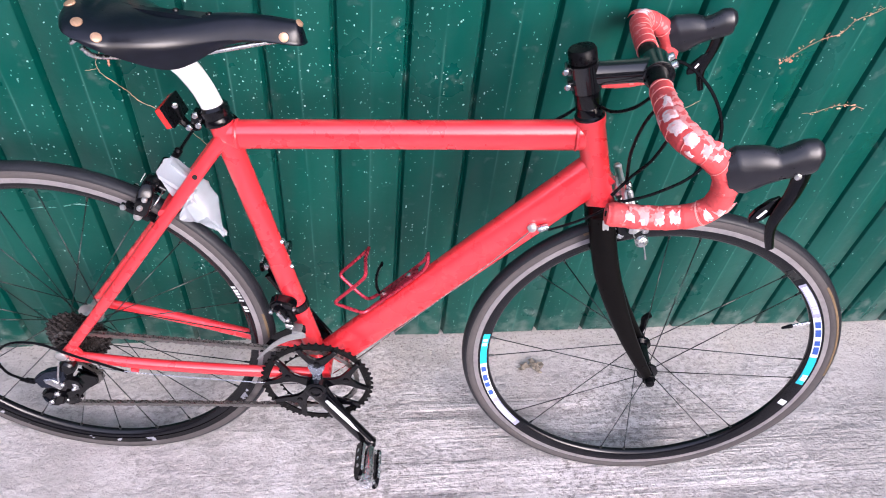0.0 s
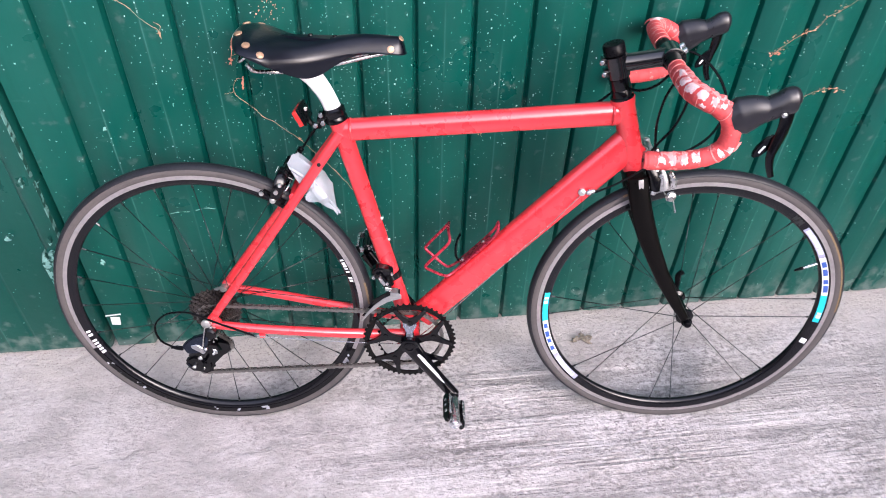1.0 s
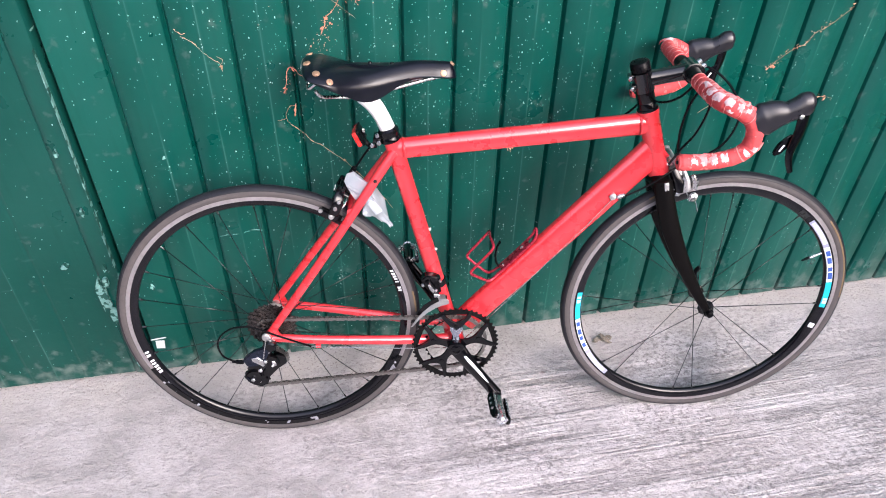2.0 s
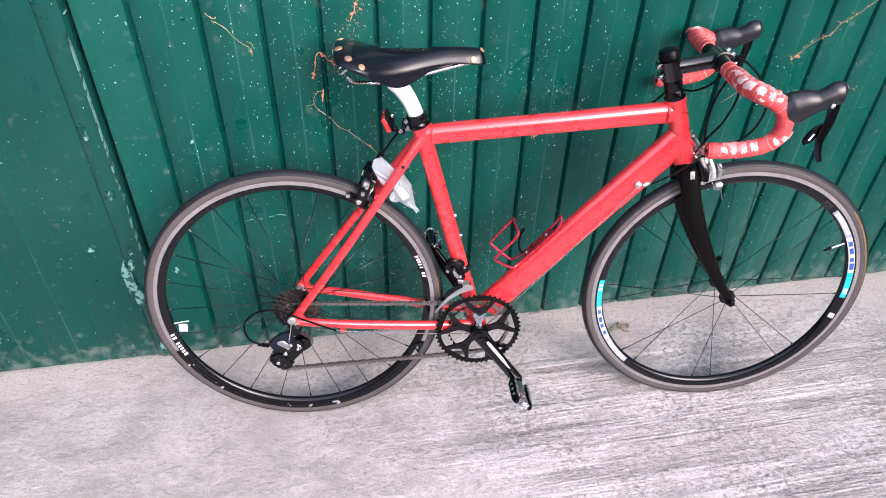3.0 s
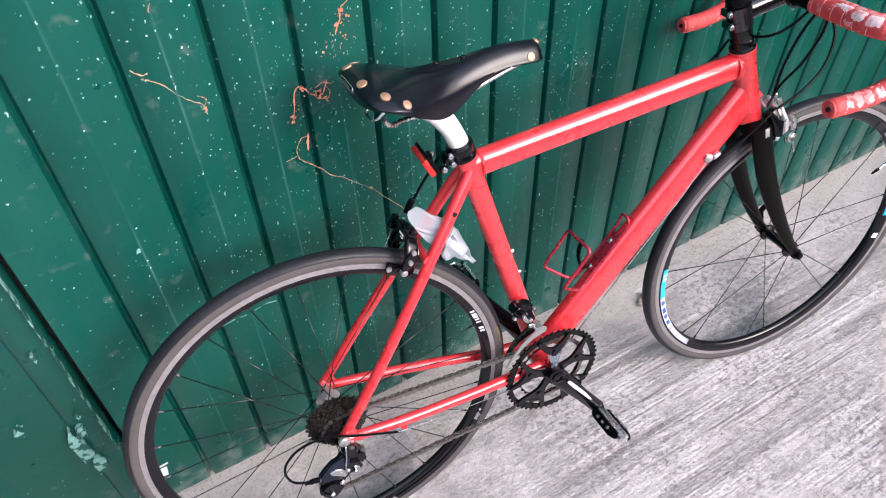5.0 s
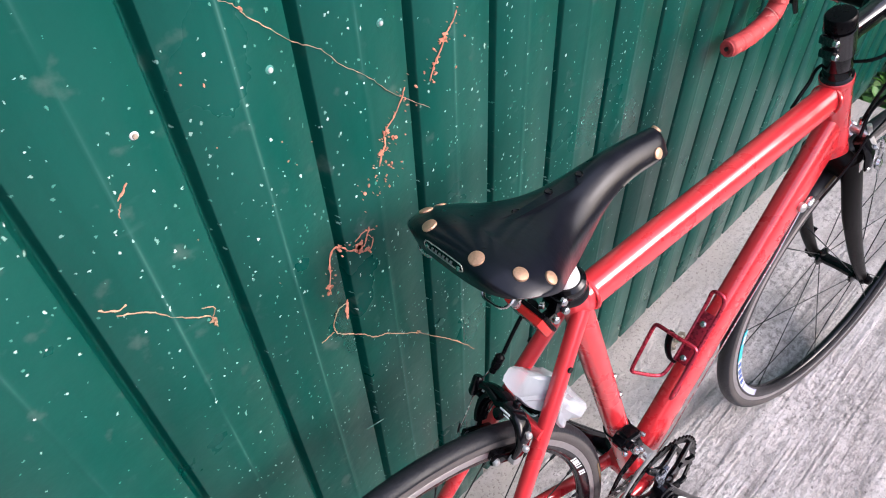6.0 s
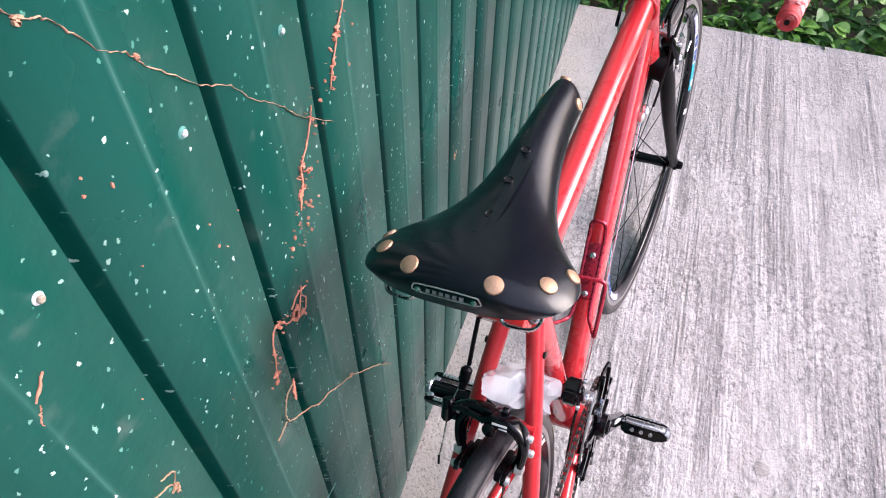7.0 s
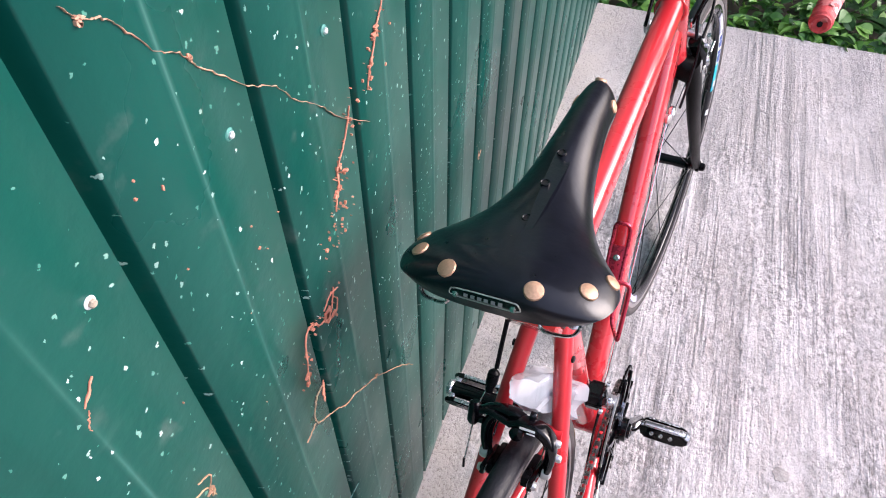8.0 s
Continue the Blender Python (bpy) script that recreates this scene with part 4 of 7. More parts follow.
def make_seat():
    bm = bmesh.new()
    path = spline([(0.2880, 0, 0.752), (0.2785, 0, 0.785), (0.266, 0, 0.815), (0.250, 0, 0.840), (0.235, 0, 0.856)], 5)
    n = len(path)
    sweep(bm, path, [(0.0155 + 0.006 * max(0, (i / n - 0.45)), 0.0158) for i in range(n)], 24, side=(1, 0, 0))
    post = part("seatpost", bm, M_WHITE, bike, "glossy white seatpost bent back at its head")
    bm = bmesh.new()
    block(bm, (0.238, 0, 0.862), (0.050, 0.036, 0.014), Matrix.Rotation(radians(4), 3, "Y"), 0.004)
    part("saddle_clamp", bm, M_ALU, post)
    d = (Vector((0.2832, 0, 0.766)) - BB).normalized()
    bm = bmesh.new()
    lathe(bm, [(0.0185, 0.500), (0.0210, 0.502), (0.0216, 0.508), (0.0200, 0.511), (0.0200, 0.514), (0.0214, 0.517), (0.0214, 0.525), (0.0180, 0.529)], BB, d, 28)
    clamp = part("seat_clamp", bm, M_GLOSS, bike, "black seat clamp with two bright bolts")
    bm = bmesh.new()
    block(bm, (0.257, -0.002, 0.769), (0.016, 0.022, 0.017), Matrix.Rotation(radians(15), 3, "Y"), 0.003)
    part("clamp_lug", bm, M_GLOSS, clamp)
    for p in ((0.257, -0.014, 0.778), (0.260, -0.014, 0.763), (0.246, -0.013, 0.758)):
        bm = bmesh.new()
        lathe(bm, [(0.0048, 0), (0.0048, 0.004), (0.0035, 0.0055), (0.001, 0.0055)], p, (0, -1, 0), 12)
        part("clamp_bolt", bm, M_STEEL, clamp)
    bm = bmesh.new()
    sweep(bm, spline([(0.256, 0, 0.752), (0.242, 0, 0.752), (0.231, 0, 0.766), (0.228, 0, 0.785)], 4), [(0.005, 0.008)] * 13, 8)
    refl = part("reflector_bracket", bm, M_BLACK, bike)
    t = Vector((-0.92, 0.05, -0.45)).to_track_quat("X", "Z").to_matrix()
    bm = bmesh.new()
    block(bm, Vector((0.2255, -0.002, 0.778)), (0.005, 0.056, 0.033), t, 0.0022)
    part("reflector_back", bm, M_BLACK, refl)
    bm = bmesh.new()
    block(bm, Vector((0.2255, -0.002, 0.778)) + t @ Vector((0.0070, 0, 0)), (0.0100, 0.054, 0.031), t, 0.003)
    part("reflector_lens", bm, M_REFLECT, refl, "red reflector lens")
    bm = bmesh.new()
    lathe(bm, [(0.004, 0), (0.004, 0.004), (0.001, 0.005)], (0.229, -0.010, 0.789), (0.5, -0.8, 0), 10)
    part("reflector_bolt", bm, M_STEEL, refl)


SADDLE_Y = -0.0070
SADDLE = [(0.1255, 0.0), (0.1262, 0.030), (0.1290, 0.052), (0.1380, 0.072), (0.1530, 0.0805), (0.1700, 0.0815), (0.1860, 0.0760), (0.2000, 0.0665), (0.2160, 0.0560), (0.2360, 0.0455),
          (0.2620, 0.0355), (0.2900, 0.0285), (0.3200, 0.0240), (0.3520, 0.0212), (0.3800, 0.0200), (0.3990, 0.0175), (0.4095, 0.0110), (0.4130, 0.0)]


def saddle_top(x):
    """Height of the saddle's ridge at x: high at the back, hollow in the middle, a lifted nose."""
    t = (x - 0.123) / 0.29
    return 0.9335 - 0.040 * t + 0.075 * t * t - 0.052 * t ** 3 - 0.012 * math.exp(-((t - 0.42) / 0.22) ** 2) + 0.005 * math.exp(-(t / 0.22) ** 2)


def rearward(x):
    """0 ahead of the saddle's broad part, 1 at its back edge, with a smooth passage."""
    t = max(0.0, min(1.0, (0.215 - x) / 0.090))
    return t * t * (3 - 2 * t)


def make_saddle():
    line = spline([(x, y, 0) for x, y in SADDLE], 4)
    half = [(p.x, max(p.y, 0)) for p in line]
    outline = half + [(x, -y) for x, y in half[-2:0:-1]]
    bm = bmesh.new()
    rings = []
    levels = [0.03, 0.2, 0.4, 0.58, 0.72, 0.83, 0.91, 0.965, 1.0]
    for k in levels:
        ring = []
        for x, y in outline:
            sx = min(max(x, 0.165), 0.400)
            px, py = sx + (x - sx) * k, y * k
            back = rearward(x) * max(0.0, 1 - (y / 0.078) ** 2)
            drop = (0.0185 - 0.0120 * back) * k ** 2 + 0.0065 * k ** 8
            ring.append(bm.verts.new((px, py + SADDLE_Y, saddle_top(px) - drop)))
        for _ in range(4 if k < 0.9 else 1):
            zs = [v.co.z for v in ring]
            for i, v in enumerate(ring):
                v.co.z = 0.5 * zs[i] + 0.25 * (zs[i - 1] + zs[(i + 1) % len(zs)])
        rings.append(ring)
    for f in (0.25, 0.6, 1.0, 1.03):
        ring = []
        for x, y in outline:
            t = (x - 0.123) / 0.29
            deep = 0.0115 + 0.030 * math.exp(-((t - 0.43) / 0.19) ** 2)
            tuck = 0.0025 * f ** 2 + (0.0025 if f > 1 else 0) - 0.0050 * min(f, 1) * math.exp(-((x - 0.195) / 0.035) ** 2)
            sx = min(max(x, 0.165), 0.400)
            w = Vector((x - sx, y))
            w = w * (1 - tuck / max(w.length, 0.004)) if f > 0.3 else w * (1 + 0.001 / max(w.length, 0.004))
            back = rearward(x) * max(0.0, 1 - (y / 0.078) ** 2)
            z = saddle_top(x) - 0.0250 + 0.0120 * back - (deep - 0.0085 * (1 - back) + 0.0110 * back) * min(f, 1)
            ring.append(bm.verts.new((sx + w.x, w.y + SADDLE_Y, z)))
        rings.append(ring)
    for f in (0.93, 0.6):
        ring = []
        for v, (x, y) in zip(rings[-1], outline):
            sx = min(max(x, 0.165), 0.400)
            ring.append(bm.verts.new((sx + (v.co.x - sx) * f, (v.co.y - SADDLE_Y) * f + SADDLE_Y, v.co.z + (0.02 if f < 0.9 else 0.002))))
        rings.append(ring)
    n = len(outline)
    for a, b in zip(rings, rings[1:]):
        for k in range(n):
            bm.faces.new((a[k], a[(k + 1) % n], b[(k + 1) % n], b[k]))
    bm.faces.new(rings[0])
    bm.faces.new(rings[-1])
    bmesh.ops.remove_doubles(bm, verts=bm.verts[:], dist=0.00005)
    saddle = part("saddle", bm, M_LEATHER, bike, "black leather saddle with copper rivets, shiny from wear", 60)
    tree = BVHTree.FromPolygons([v.co.copy() for v in saddle.data.vertices], [tuple(p.vertices) for p in saddle.data.polygons])
    spots = [(0.134, s * 0.034, 0.938, 0.0078) for s in (1, -1)] + [(0.1555, s * 0.0680, 0.928, 0.0076) for s in (1, -1)]
    spots += [(0.179, s * 0.076, 0.908, 0.0070) for s in (1, -1)] + [(0.387, s * 0.021, 0.903, 0.0068) for s in (1, -1)] + [(0.403, 0.0, 0.914, 0.0060)]
    for x, y, z, r in spots:
        at, nor, _, _ = tree.find_nearest(Vector((x, y + SADDLE_Y, z)))
        nor = nor if nor.z > 0 or abs(nor.y) > 0.5 and nor.y * y > 0 else -nor
        bm = bmesh.new()
        r *= 0.92
        lathe(bm, [(r * 0.95, -0.004), (r, 0.0004), (r * 0.93, 0.0013), (r * 0.6, 0.0020), (r * 0.1, 0.0023)], at, nor, 18)
        part("rivet", bm, M_COPPER, saddle, "hammered copper rivet")
    for x in (0.209, 0.250, 0.291):
        bm = bmesh.new()
        z = tree.ray_cast(Vector((x, SADDLE_Y, 1.1)), Vector((0, 0, -1)))[0].z
        lathe(bm, [(0.0030, -0.001), (0.0030, 0.0004), (0.0026, 0.0004), (0.0006, 0.0003)], (x, SADDLE_Y, z), (-0.03, 0, 1), 14)
        hole = part("vent_hole", bm, M_GAP, saddle)
        bm = bmesh.new()
        lathe(bm, [(0.0029, -0.001), (0.0029, 0.0007), (0.0034, 0.0011), (0.0040, 0.0008), (0.0044, -0.001)], (x, SADDLE_Y, z), (-0.03, 0, 1), 16, closed=True)
        part("eyelet", bm, M_GLOSS, hole, "worn shiny edge of the vent hole")
    # name plate wrapped on the back skirt, its lettering as plain bars
    def on_skirt(u, v, lift):
        at, nor, _, _ = tree.find_nearest(Vector((0.116, SADDLE_Y + u, 0.9205 + v)))
        nor = nor if nor.x < 0 else -nor
        return at + nor * lift

    def skirt_patch(bm, us, half, lift):
        rows = [[bm.verts.new(on_skirt(u, half(u) * k, lift - (0.0006 if abs(k) == 1 else 0))) for k in (-1, -0.5, 0, 0.5, 1)] for u in us]
        for p, q in zip(rows, rows[1:]):
            for k in range(4):
                bm.faces.new((p[k], p[k + 1], q[k + 1], q[k]))

    def capsule(u):
        over = max(0.0, abs(u) - 0.0205) / 0.0064
        return 0.0062 * math.sqrt(max(0.0, 1 - over * over)) + 0.0003

    us = [-0.0268 + 0.0536 * k / 32 for k in range(33)]
    bm = bmesh.new()
    skirt_patch(bm, us, capsule, 0.0009)
    plate_ = part("name_plate", bm, M_GLOSS, saddle, "black name plate with a thin bright rim")
    bm = bmesh.new()
    sweep(bm, [on_skirt(u, capsule(u), 0.0008) for u in us] + [on_skirt(u, -capsule(u), 0.0008) for u in us[::-1]], 0.00055, 6, closed=True)
    part("plate_rim", bm, M_ALU, plate_)
    for k in range(6):
        c = 0.0135 - 0.0052 * k
        bm = bmesh.new()
        skirt_patch(bm, [c - 0.0016, c - 0.0008, c, c + 0.0008, c + 0.0016], lambda u: 0.0030, 0.0016)
        part("plate_lettering", bm, M_TRACK, plate_)
    for s in (1, -1):
        bm = bmesh.new()
        lathe(bm, [(0.0024, 0), (0.0024, 0.0012), (0.0008, 0.0016)], on_skirt(s * 0.0218, 0, 0.0006), (-1, 0, 0.5), 10)
        part("plate_rivet", bm, M_STEEL, plate_)
        bm = bmesh.new()
        y = SADDLE_Y
        sweep(bm, spline([(0.150, y + s * 0.058, 0.886), (0.160, y + s * 0.050, 0.872), (0.185, y + s * 0.028, 0.864), (0.22, y + s * 0.022, 0.862), (0.29, y + s * 0.016, 0.874), (0.36, y + s * 0.008, 0.889), (0.395, y + s * 0.003, 0.893)], 5), 0.0035, 10)
        part("saddle_rail", bm, M_STEEL, saddle)
        bm = bmesh.new()
        loop = spline([(0.146, y + s * 0.034, 0.902), (0.137, y + s * 0.035, 0.894), (0.134, y + s * 0.040, 0.890), (0.136, y + s * 0.056, 0.889), (0.142, y + s * 0.062, 0.892), (0.152, y + s * 0.063, 0.900)], 4)
        sweep(bm, loop, [(0.0022, 0.0014)] * len(loop), 8)
        part("bag_loop", bm, M_STEEL, saddle)
    bm = bmesh.new()
    sweep(bm, spline([(0.156, SADDLE_Y + 0.062, 0.900), (0.148, SADDLE_Y + 0.03, 0.901), (0.146, SADDLE_Y, 0.901), (0.148, SADDLE_Y - 0.03, 0.901), (0.156, SADDLE_Y - 0.062, 0.900)], 4), [(0.004, 0.002)] * 17, 8)
    part("rear_frame", bm, M_STEEL, saddle)


def strip(bm, r0, y0, r1, y1, a0, a1):
    """A thin printed arc on a wheel's side, angles in degrees from ahead, upwards."""
    n = max(2, int(abs(a1 - a0) / 2) + 1)
    rows = []
    for k in range(n + 1):
        a = radians(a0 + (a1 - a0) * k / n)
        rows.append([bm.verts.new((r * math.cos(a), y + d, r * math.sin(a))) for r, y, d in ((r0, y0, 0), (r1, y1, 0), (r1, y1, 0.0012), (r0, y0, 0.0012))])
    for a, b in zip(rows, rows[1:]):
        for k in range(4):
            bm.faces.new((a[k], a[(k + 1) % 4], b[(k + 1) % 4], b[k]))
    bm.faces.new(rows[0])
    bm.faces.new(rows[-1][::-1])


TYRE = 0.0136
FRONT_RIM = [(0.3150, 0.0100), (0.3140, 0.0108), (0.3040, 0.0108), (0.2985, 0.0102), (0.2920, 0.0080), (0.2880, 0.0050), (0.2865, 0.0018)]
REAR_RIM = [(0.3150, 0.0100), (0.3140, 0.0108), (0.3050, 0.0108), (0.2990, 0.0088), (0.2950, 0.0066), (0.2922, 0.0040), (0.2912, 0.0014)]


def make_wheel(name, m, label, half):
    """Rim, tyre and brake tracks, round the y axis; half: the rim's section, radius and y."""
    bm = bmesh.new()
    prof = [(r, -y) for r, y in half] + [(r, y) for r, y in half[::-1]] + [(0.311, 0.008), (0.311, -0.008)]
    lathe(bm, prof, (0, 0, 0), (0, 1, 0), 96, closed=True)
    wheel = part(name, bm, M_RIM, bike, label, m=m)
    bm = bmesh.new()
    rt, rc = TYRE, R - TYRE
    prof = [(rc + rt * math.cos(a), rt * math.sin(a)) for a in [radians(-142 + 284 * k / 17) for k in range(18)]]
    lathe(bm, prof, (0, 0, 0), (0, 1, 0), 96, closed=True)
    part("tyre", bm, M_TYRE, wheel, "worn grey road tyre")
    bm = bmesh.new()
    prof = [(rc + (rt + 0.0004) * math.cos(a), (rt + 0.0004) * math.sin(a)) for a in [radians(-64 + 128 * k / 8) for k in range(9)]]
    prof += [(r - 0.0015, y) for r, y in prof[::-1]]
    lathe(bm, prof, (0, 0, 0), (0, 1, 0), 96, closed=True)
    part("tread", bm, M_TREAD, wheel)
    for s in (1, -1):
        bm = bmesh.new()
        lathe(bm, [(0.3068, s * 0.0106), (0.3068, s * 0.0113), (0.3150, s * 0.0113), (0.3156, s * 0.0106)], (0, 0, 0), (0, 1, 0), 96, closed=True)
        part("brake_track", bm, M_TRACK, wheel, "bare aluminium brake track")
    return wheel


def spoke_mesh(r0=0.00095):
    bm = bmesh.new()
    sweep(bm, [(0, 0, 0), (0, 0, 1)], r0, 6)
    me = bpy.data.meshes.new("spoke")
    for f in bm.faces:
        f.smooth = True
    bm.to_mesh(me)
    bm.free()
    me.materials.append(M_SPOKE)
    return me


def nipple_mesh():
    bm = bmesh.new()
    lathe(bm, [(0.0022, 0), (0.0022, 0.007), (0.0014, 0.011)], (0, 0, 0), (0, 0, 1), 6)
    me = bpy.data.meshes.new("nipple")
    bm.to_mesh(me)
    bm.free()
    me.materials.append(M_SPOKE)
    return me


def add_spokes(wheel, rows, rim_r=0.288):
    """rows: rim angle, hub angle (degrees), hub radius, flange y."""
    me, nip = spoke_mesh(), nipple_mesh()
    for rim_a, hub_a, hr, y in rows:
        a, h = radians(rim_a), radians(hub_a)
        p = Vector((hr * math.cos(h), y, hr * math.sin(h)))
        q = Vector((rim_r * math.cos(a), 0, rim_r * math.sin(a)))
        part("spoke", me, None, wheel, m=along(p, q) @ Matrix.Diagonal((1, 1, (q - p).length, 1)))
        part("nipple", nip, None, wheel, m=along(q, p))


def glyphs(wheel, y_in, y_out, a0, a1, n, mat, name="print_bar", r0=0.2925, r1=0.3010):
    """Lettering as plain bars along the rim."""
    step = (a1 - a0) / n
    rng = random.Random(int(abs(a0) * 10) + n)
    bm = bmesh.new()
    for k in range(n):
        w = rng.uniform(0.42, 0.82)
        strip(bm, r0, y_in, r1, y_out, a0 + step * (k + 0.10), a0 + step * (k + 0.10 + w))
    part(name, bm, mat, wheel)


def make_front_wheel():
    w = make_wheel("front_wheel", STEER @ Matrix.Translation(FRONT), "front wheel with black rim and blue and white print", FRONT_RIM)
    bm = bmesh.new()
    lathe(bm, [(0.008, -0.049), (0.0095, -0.047), (0.0095, -0.038), (0.0185, -0.036), (0.0185, -0.031), (0.011, -0.027), (0.010, 0.0), (0.011, 0.027), (0.0185, 0.031), (0.0185, 0.036), (0.0095, 0.038), (0.0095, 0.047), (0.008, 0.049)], (0, 0, 0), (0, 1, 0), 24)
    part("hub", bm, M_GLOSS, w, "black front hub")
    bm = bmesh.new()
    lathe(bm, [(0.004, -0.066), (0.0075, -0.064), (0.0085, -0.058), (0.0085, -0.054), (0.005, -0.053), (0.0025, -0.052), (0.0025, 0.052), (0.009, 0.054), (0.009, 0.064), (0.004, 0.067)], (0, 0, 0), (0, 1, 0), 16)
    part("quick_release", bm, M_BLACK, w)
    bm = bmesh.new()
    sweep(bm, spline([(0, 0.060, 0), (0.006, 0.066, 0.016), (0.004, 0.068, 0.034), (0.012, 0.066, 0.048)], 4), [(0.004, 0.006)] * 13, 8)
    part("release_lever", bm, M_BLACK, w)
    rows = []
    for k in range(8):
        c = -178 + 45 * k
        rows += [(c - 5, c + 4, 0.0165, -0.0335), (c + 5, c - 4, 0.0165, 0.0335)]
    add_spokes(w, rows)
    yi, yo = -0.0098, -0.0118
    for a0, a1, mat in ((174, 189, M_CYAN), (189.2, 209, M_DECALW), (209.2, 227, M_LILAC), (-4, 10, M_CYAN), (10.2, 30, M_DECALW), (30.2, 47, M_LILAC), (50, 55, M_SPOKE), (-16, -13.5, M_DECALW)):
        bm = bmesh.new()
        strip(bm, 0.2905, yi + 0.0008, 0.3025, yo + 0.0003, a0, a1)
        part("decal", bm, mat, w)
    yi, yo = yi - 0.0006, yo - 0.0004
    glyphs(w, yi, yo, 190.5, 208, 4, M_BLUE)
    glyphs(w, yi, yo, 211, 225, 11, M_DECALW)
    glyphs(w, yi, yo, 11.5, 29, 4, M_BLUE)
    glyphs(w, yi, yo, 32, 46, 11, M_DECALW)
    glyphs(w, yi - 0.0004, yo - 0.0004, 176, 180, 2, M_DECALW)
    glyphs(w, yi - 0.0004, yo - 0.0004, -2, 2, 2, M_DECALW)
    bm = bmesh.new()
    a = radians(26.5)
    d = Vector((math.cos(a), 0, math.sin(a)))
    lathe(bm, [(0.0028, 0), (0.0030, 0.030)], d * 0.258, d, 10)
    valve = part("valve", bm, M_PEDAL, w, "bright valve stem with a black cap")
    bm = bmesh.new()
    lathe(bm, [(0.0008, -0.016), (0.0022, -0.014), (0.0036, -0.002), (0.0036, 0.002), (0.0030, 0.003)], d * 0.256, d, 10)
    part("valve_cap", bm, M_BLACK, valve, "black valve cap")
    tyre_label(w, 2, 42)
    tyre_label(w, 108, 122)


def tyre_label(w, a0, a1):
    bm = bmesh.new()
    rc, rt = R - TYRE, TYRE + 0.0004
    pts = [(rc + rt * math.cos(t), -rt * math.sin(t)) for t in (radians(66), radians(82))]
    strip(bm, pts[1][0], pts[1][1] - 0.0004, pts[0][0], pts[0][1] - 0.0004, a0, a1)
    part("tyre_label", bm, M_TAN, w, "faded tan sidewall label")


def make_rear_wheel():
    w = make_wheel("rear_wheel", Matrix.Translation(REAR), "rear wheel with plain black rim", REAR_RIM)
    bm = bmesh.new()
    lathe(bm, [(0.008, -0.064), (0.010, -0.060), (0.010, -0.021), (0.024, -0.019), (0.024, -0.015), (0.012, -0.012), (0.011, 0.028), (0.022, 0.032), (0.022, 0.036), (0.010, 0.040), (0.010, 0.062), (0.008, 0.064)], (0, 0, 0), (0, 1, 0), 24)
    part("hub", bm, M_ALU, w, "silver rear hub")
    bm = bmesh.new()
    lathe(bm, [(0.004, -0.082), (0.0085, -0.080), (0.0095, -0.074), (0.0085, -0.070), (0.0025, -0.068), (0.0025, 0.068), (0.009, 0.070), (0.009, 0.080), (0.004, 0.083)], (0, 0, 0), (0, 1, 0), 16)
    part("quick_release", bm, M_STEEL, w)
    rows = []
    for k in range(24):
        a = -149 + 15 * k
        right = k % 2
        lead = 55 if (k // 2) % 2 else -55
        rows.append((a, a + lead, 0.0215, -0.017 if right else 0.034))
    add_spokes(w, rows, 0.2925)
    yi, yo = -0.0084, -0.0112
    glyphs(w, yi, yo, 24.5, 17, 5, M_DECALW, r0=0.2965, r1=0.3046)
    glyphs(w, yi, yo, 15.5, 12.4, 2, M_DECALW, r0=0.2965, r1=0.3046)
    glyphs(w, yi, yo, 193, 196.5, 2, M_DECALW, r0=0.2965, r1=0.3046)
    glyphs(w, yi, yo, 198, 206, 5, M_DECALW, r0=0.2965, r1=0.3046)
    tyre_label(w, 2, 12)
    # black arc over the lower part of the near brake track
    bm = bmesh.new()
    strip(bm, 0.3042, -0.0124, 0.3154, -0.0124, -158, -22)
    part("track_dark_arc", bm, M_SCUFFED, w, "scuffed black arc along the lower brake track")
    # sprockets
    for k in range(10):
        r, teeth = 0.0565 - 0.0035 * k, 27 - int(1.65 * k)
        bm = bmesh.new()
        o = toothed(r, teeth, 0.0038)
        ring_plate(bm, o, circle(r * 0.62 if k < 6 else 0.018, len(o)), (0, -0.0215 - 0.0039 * k, 0), (1, 0, 0), (0, 0, 1), 0.0018)
        if k < 6:
            for j in range(5):
                a = j * math.tau / 5 + 0.3 * k
                block(bm, (0.021 * math.cos(a), -0.0215 - 0.0039 * k, 0.021 * math.sin(a)), (0.030, 0.0016, 0.007), Matrix.Rotation(-a, 3, "Y"), 0.0004)
        part("sprocket", bm, M_SPROCKET, w)
    bm = bmesh.new()
    lathe(bm, [(0.018, -0.021), (0.018, -0.057), (0.016, -0.061), (0.010, -0.062)], (0, 0, 0), (0, 1, 0), 24)
    part("freehub_body", bm, M_COG, w)


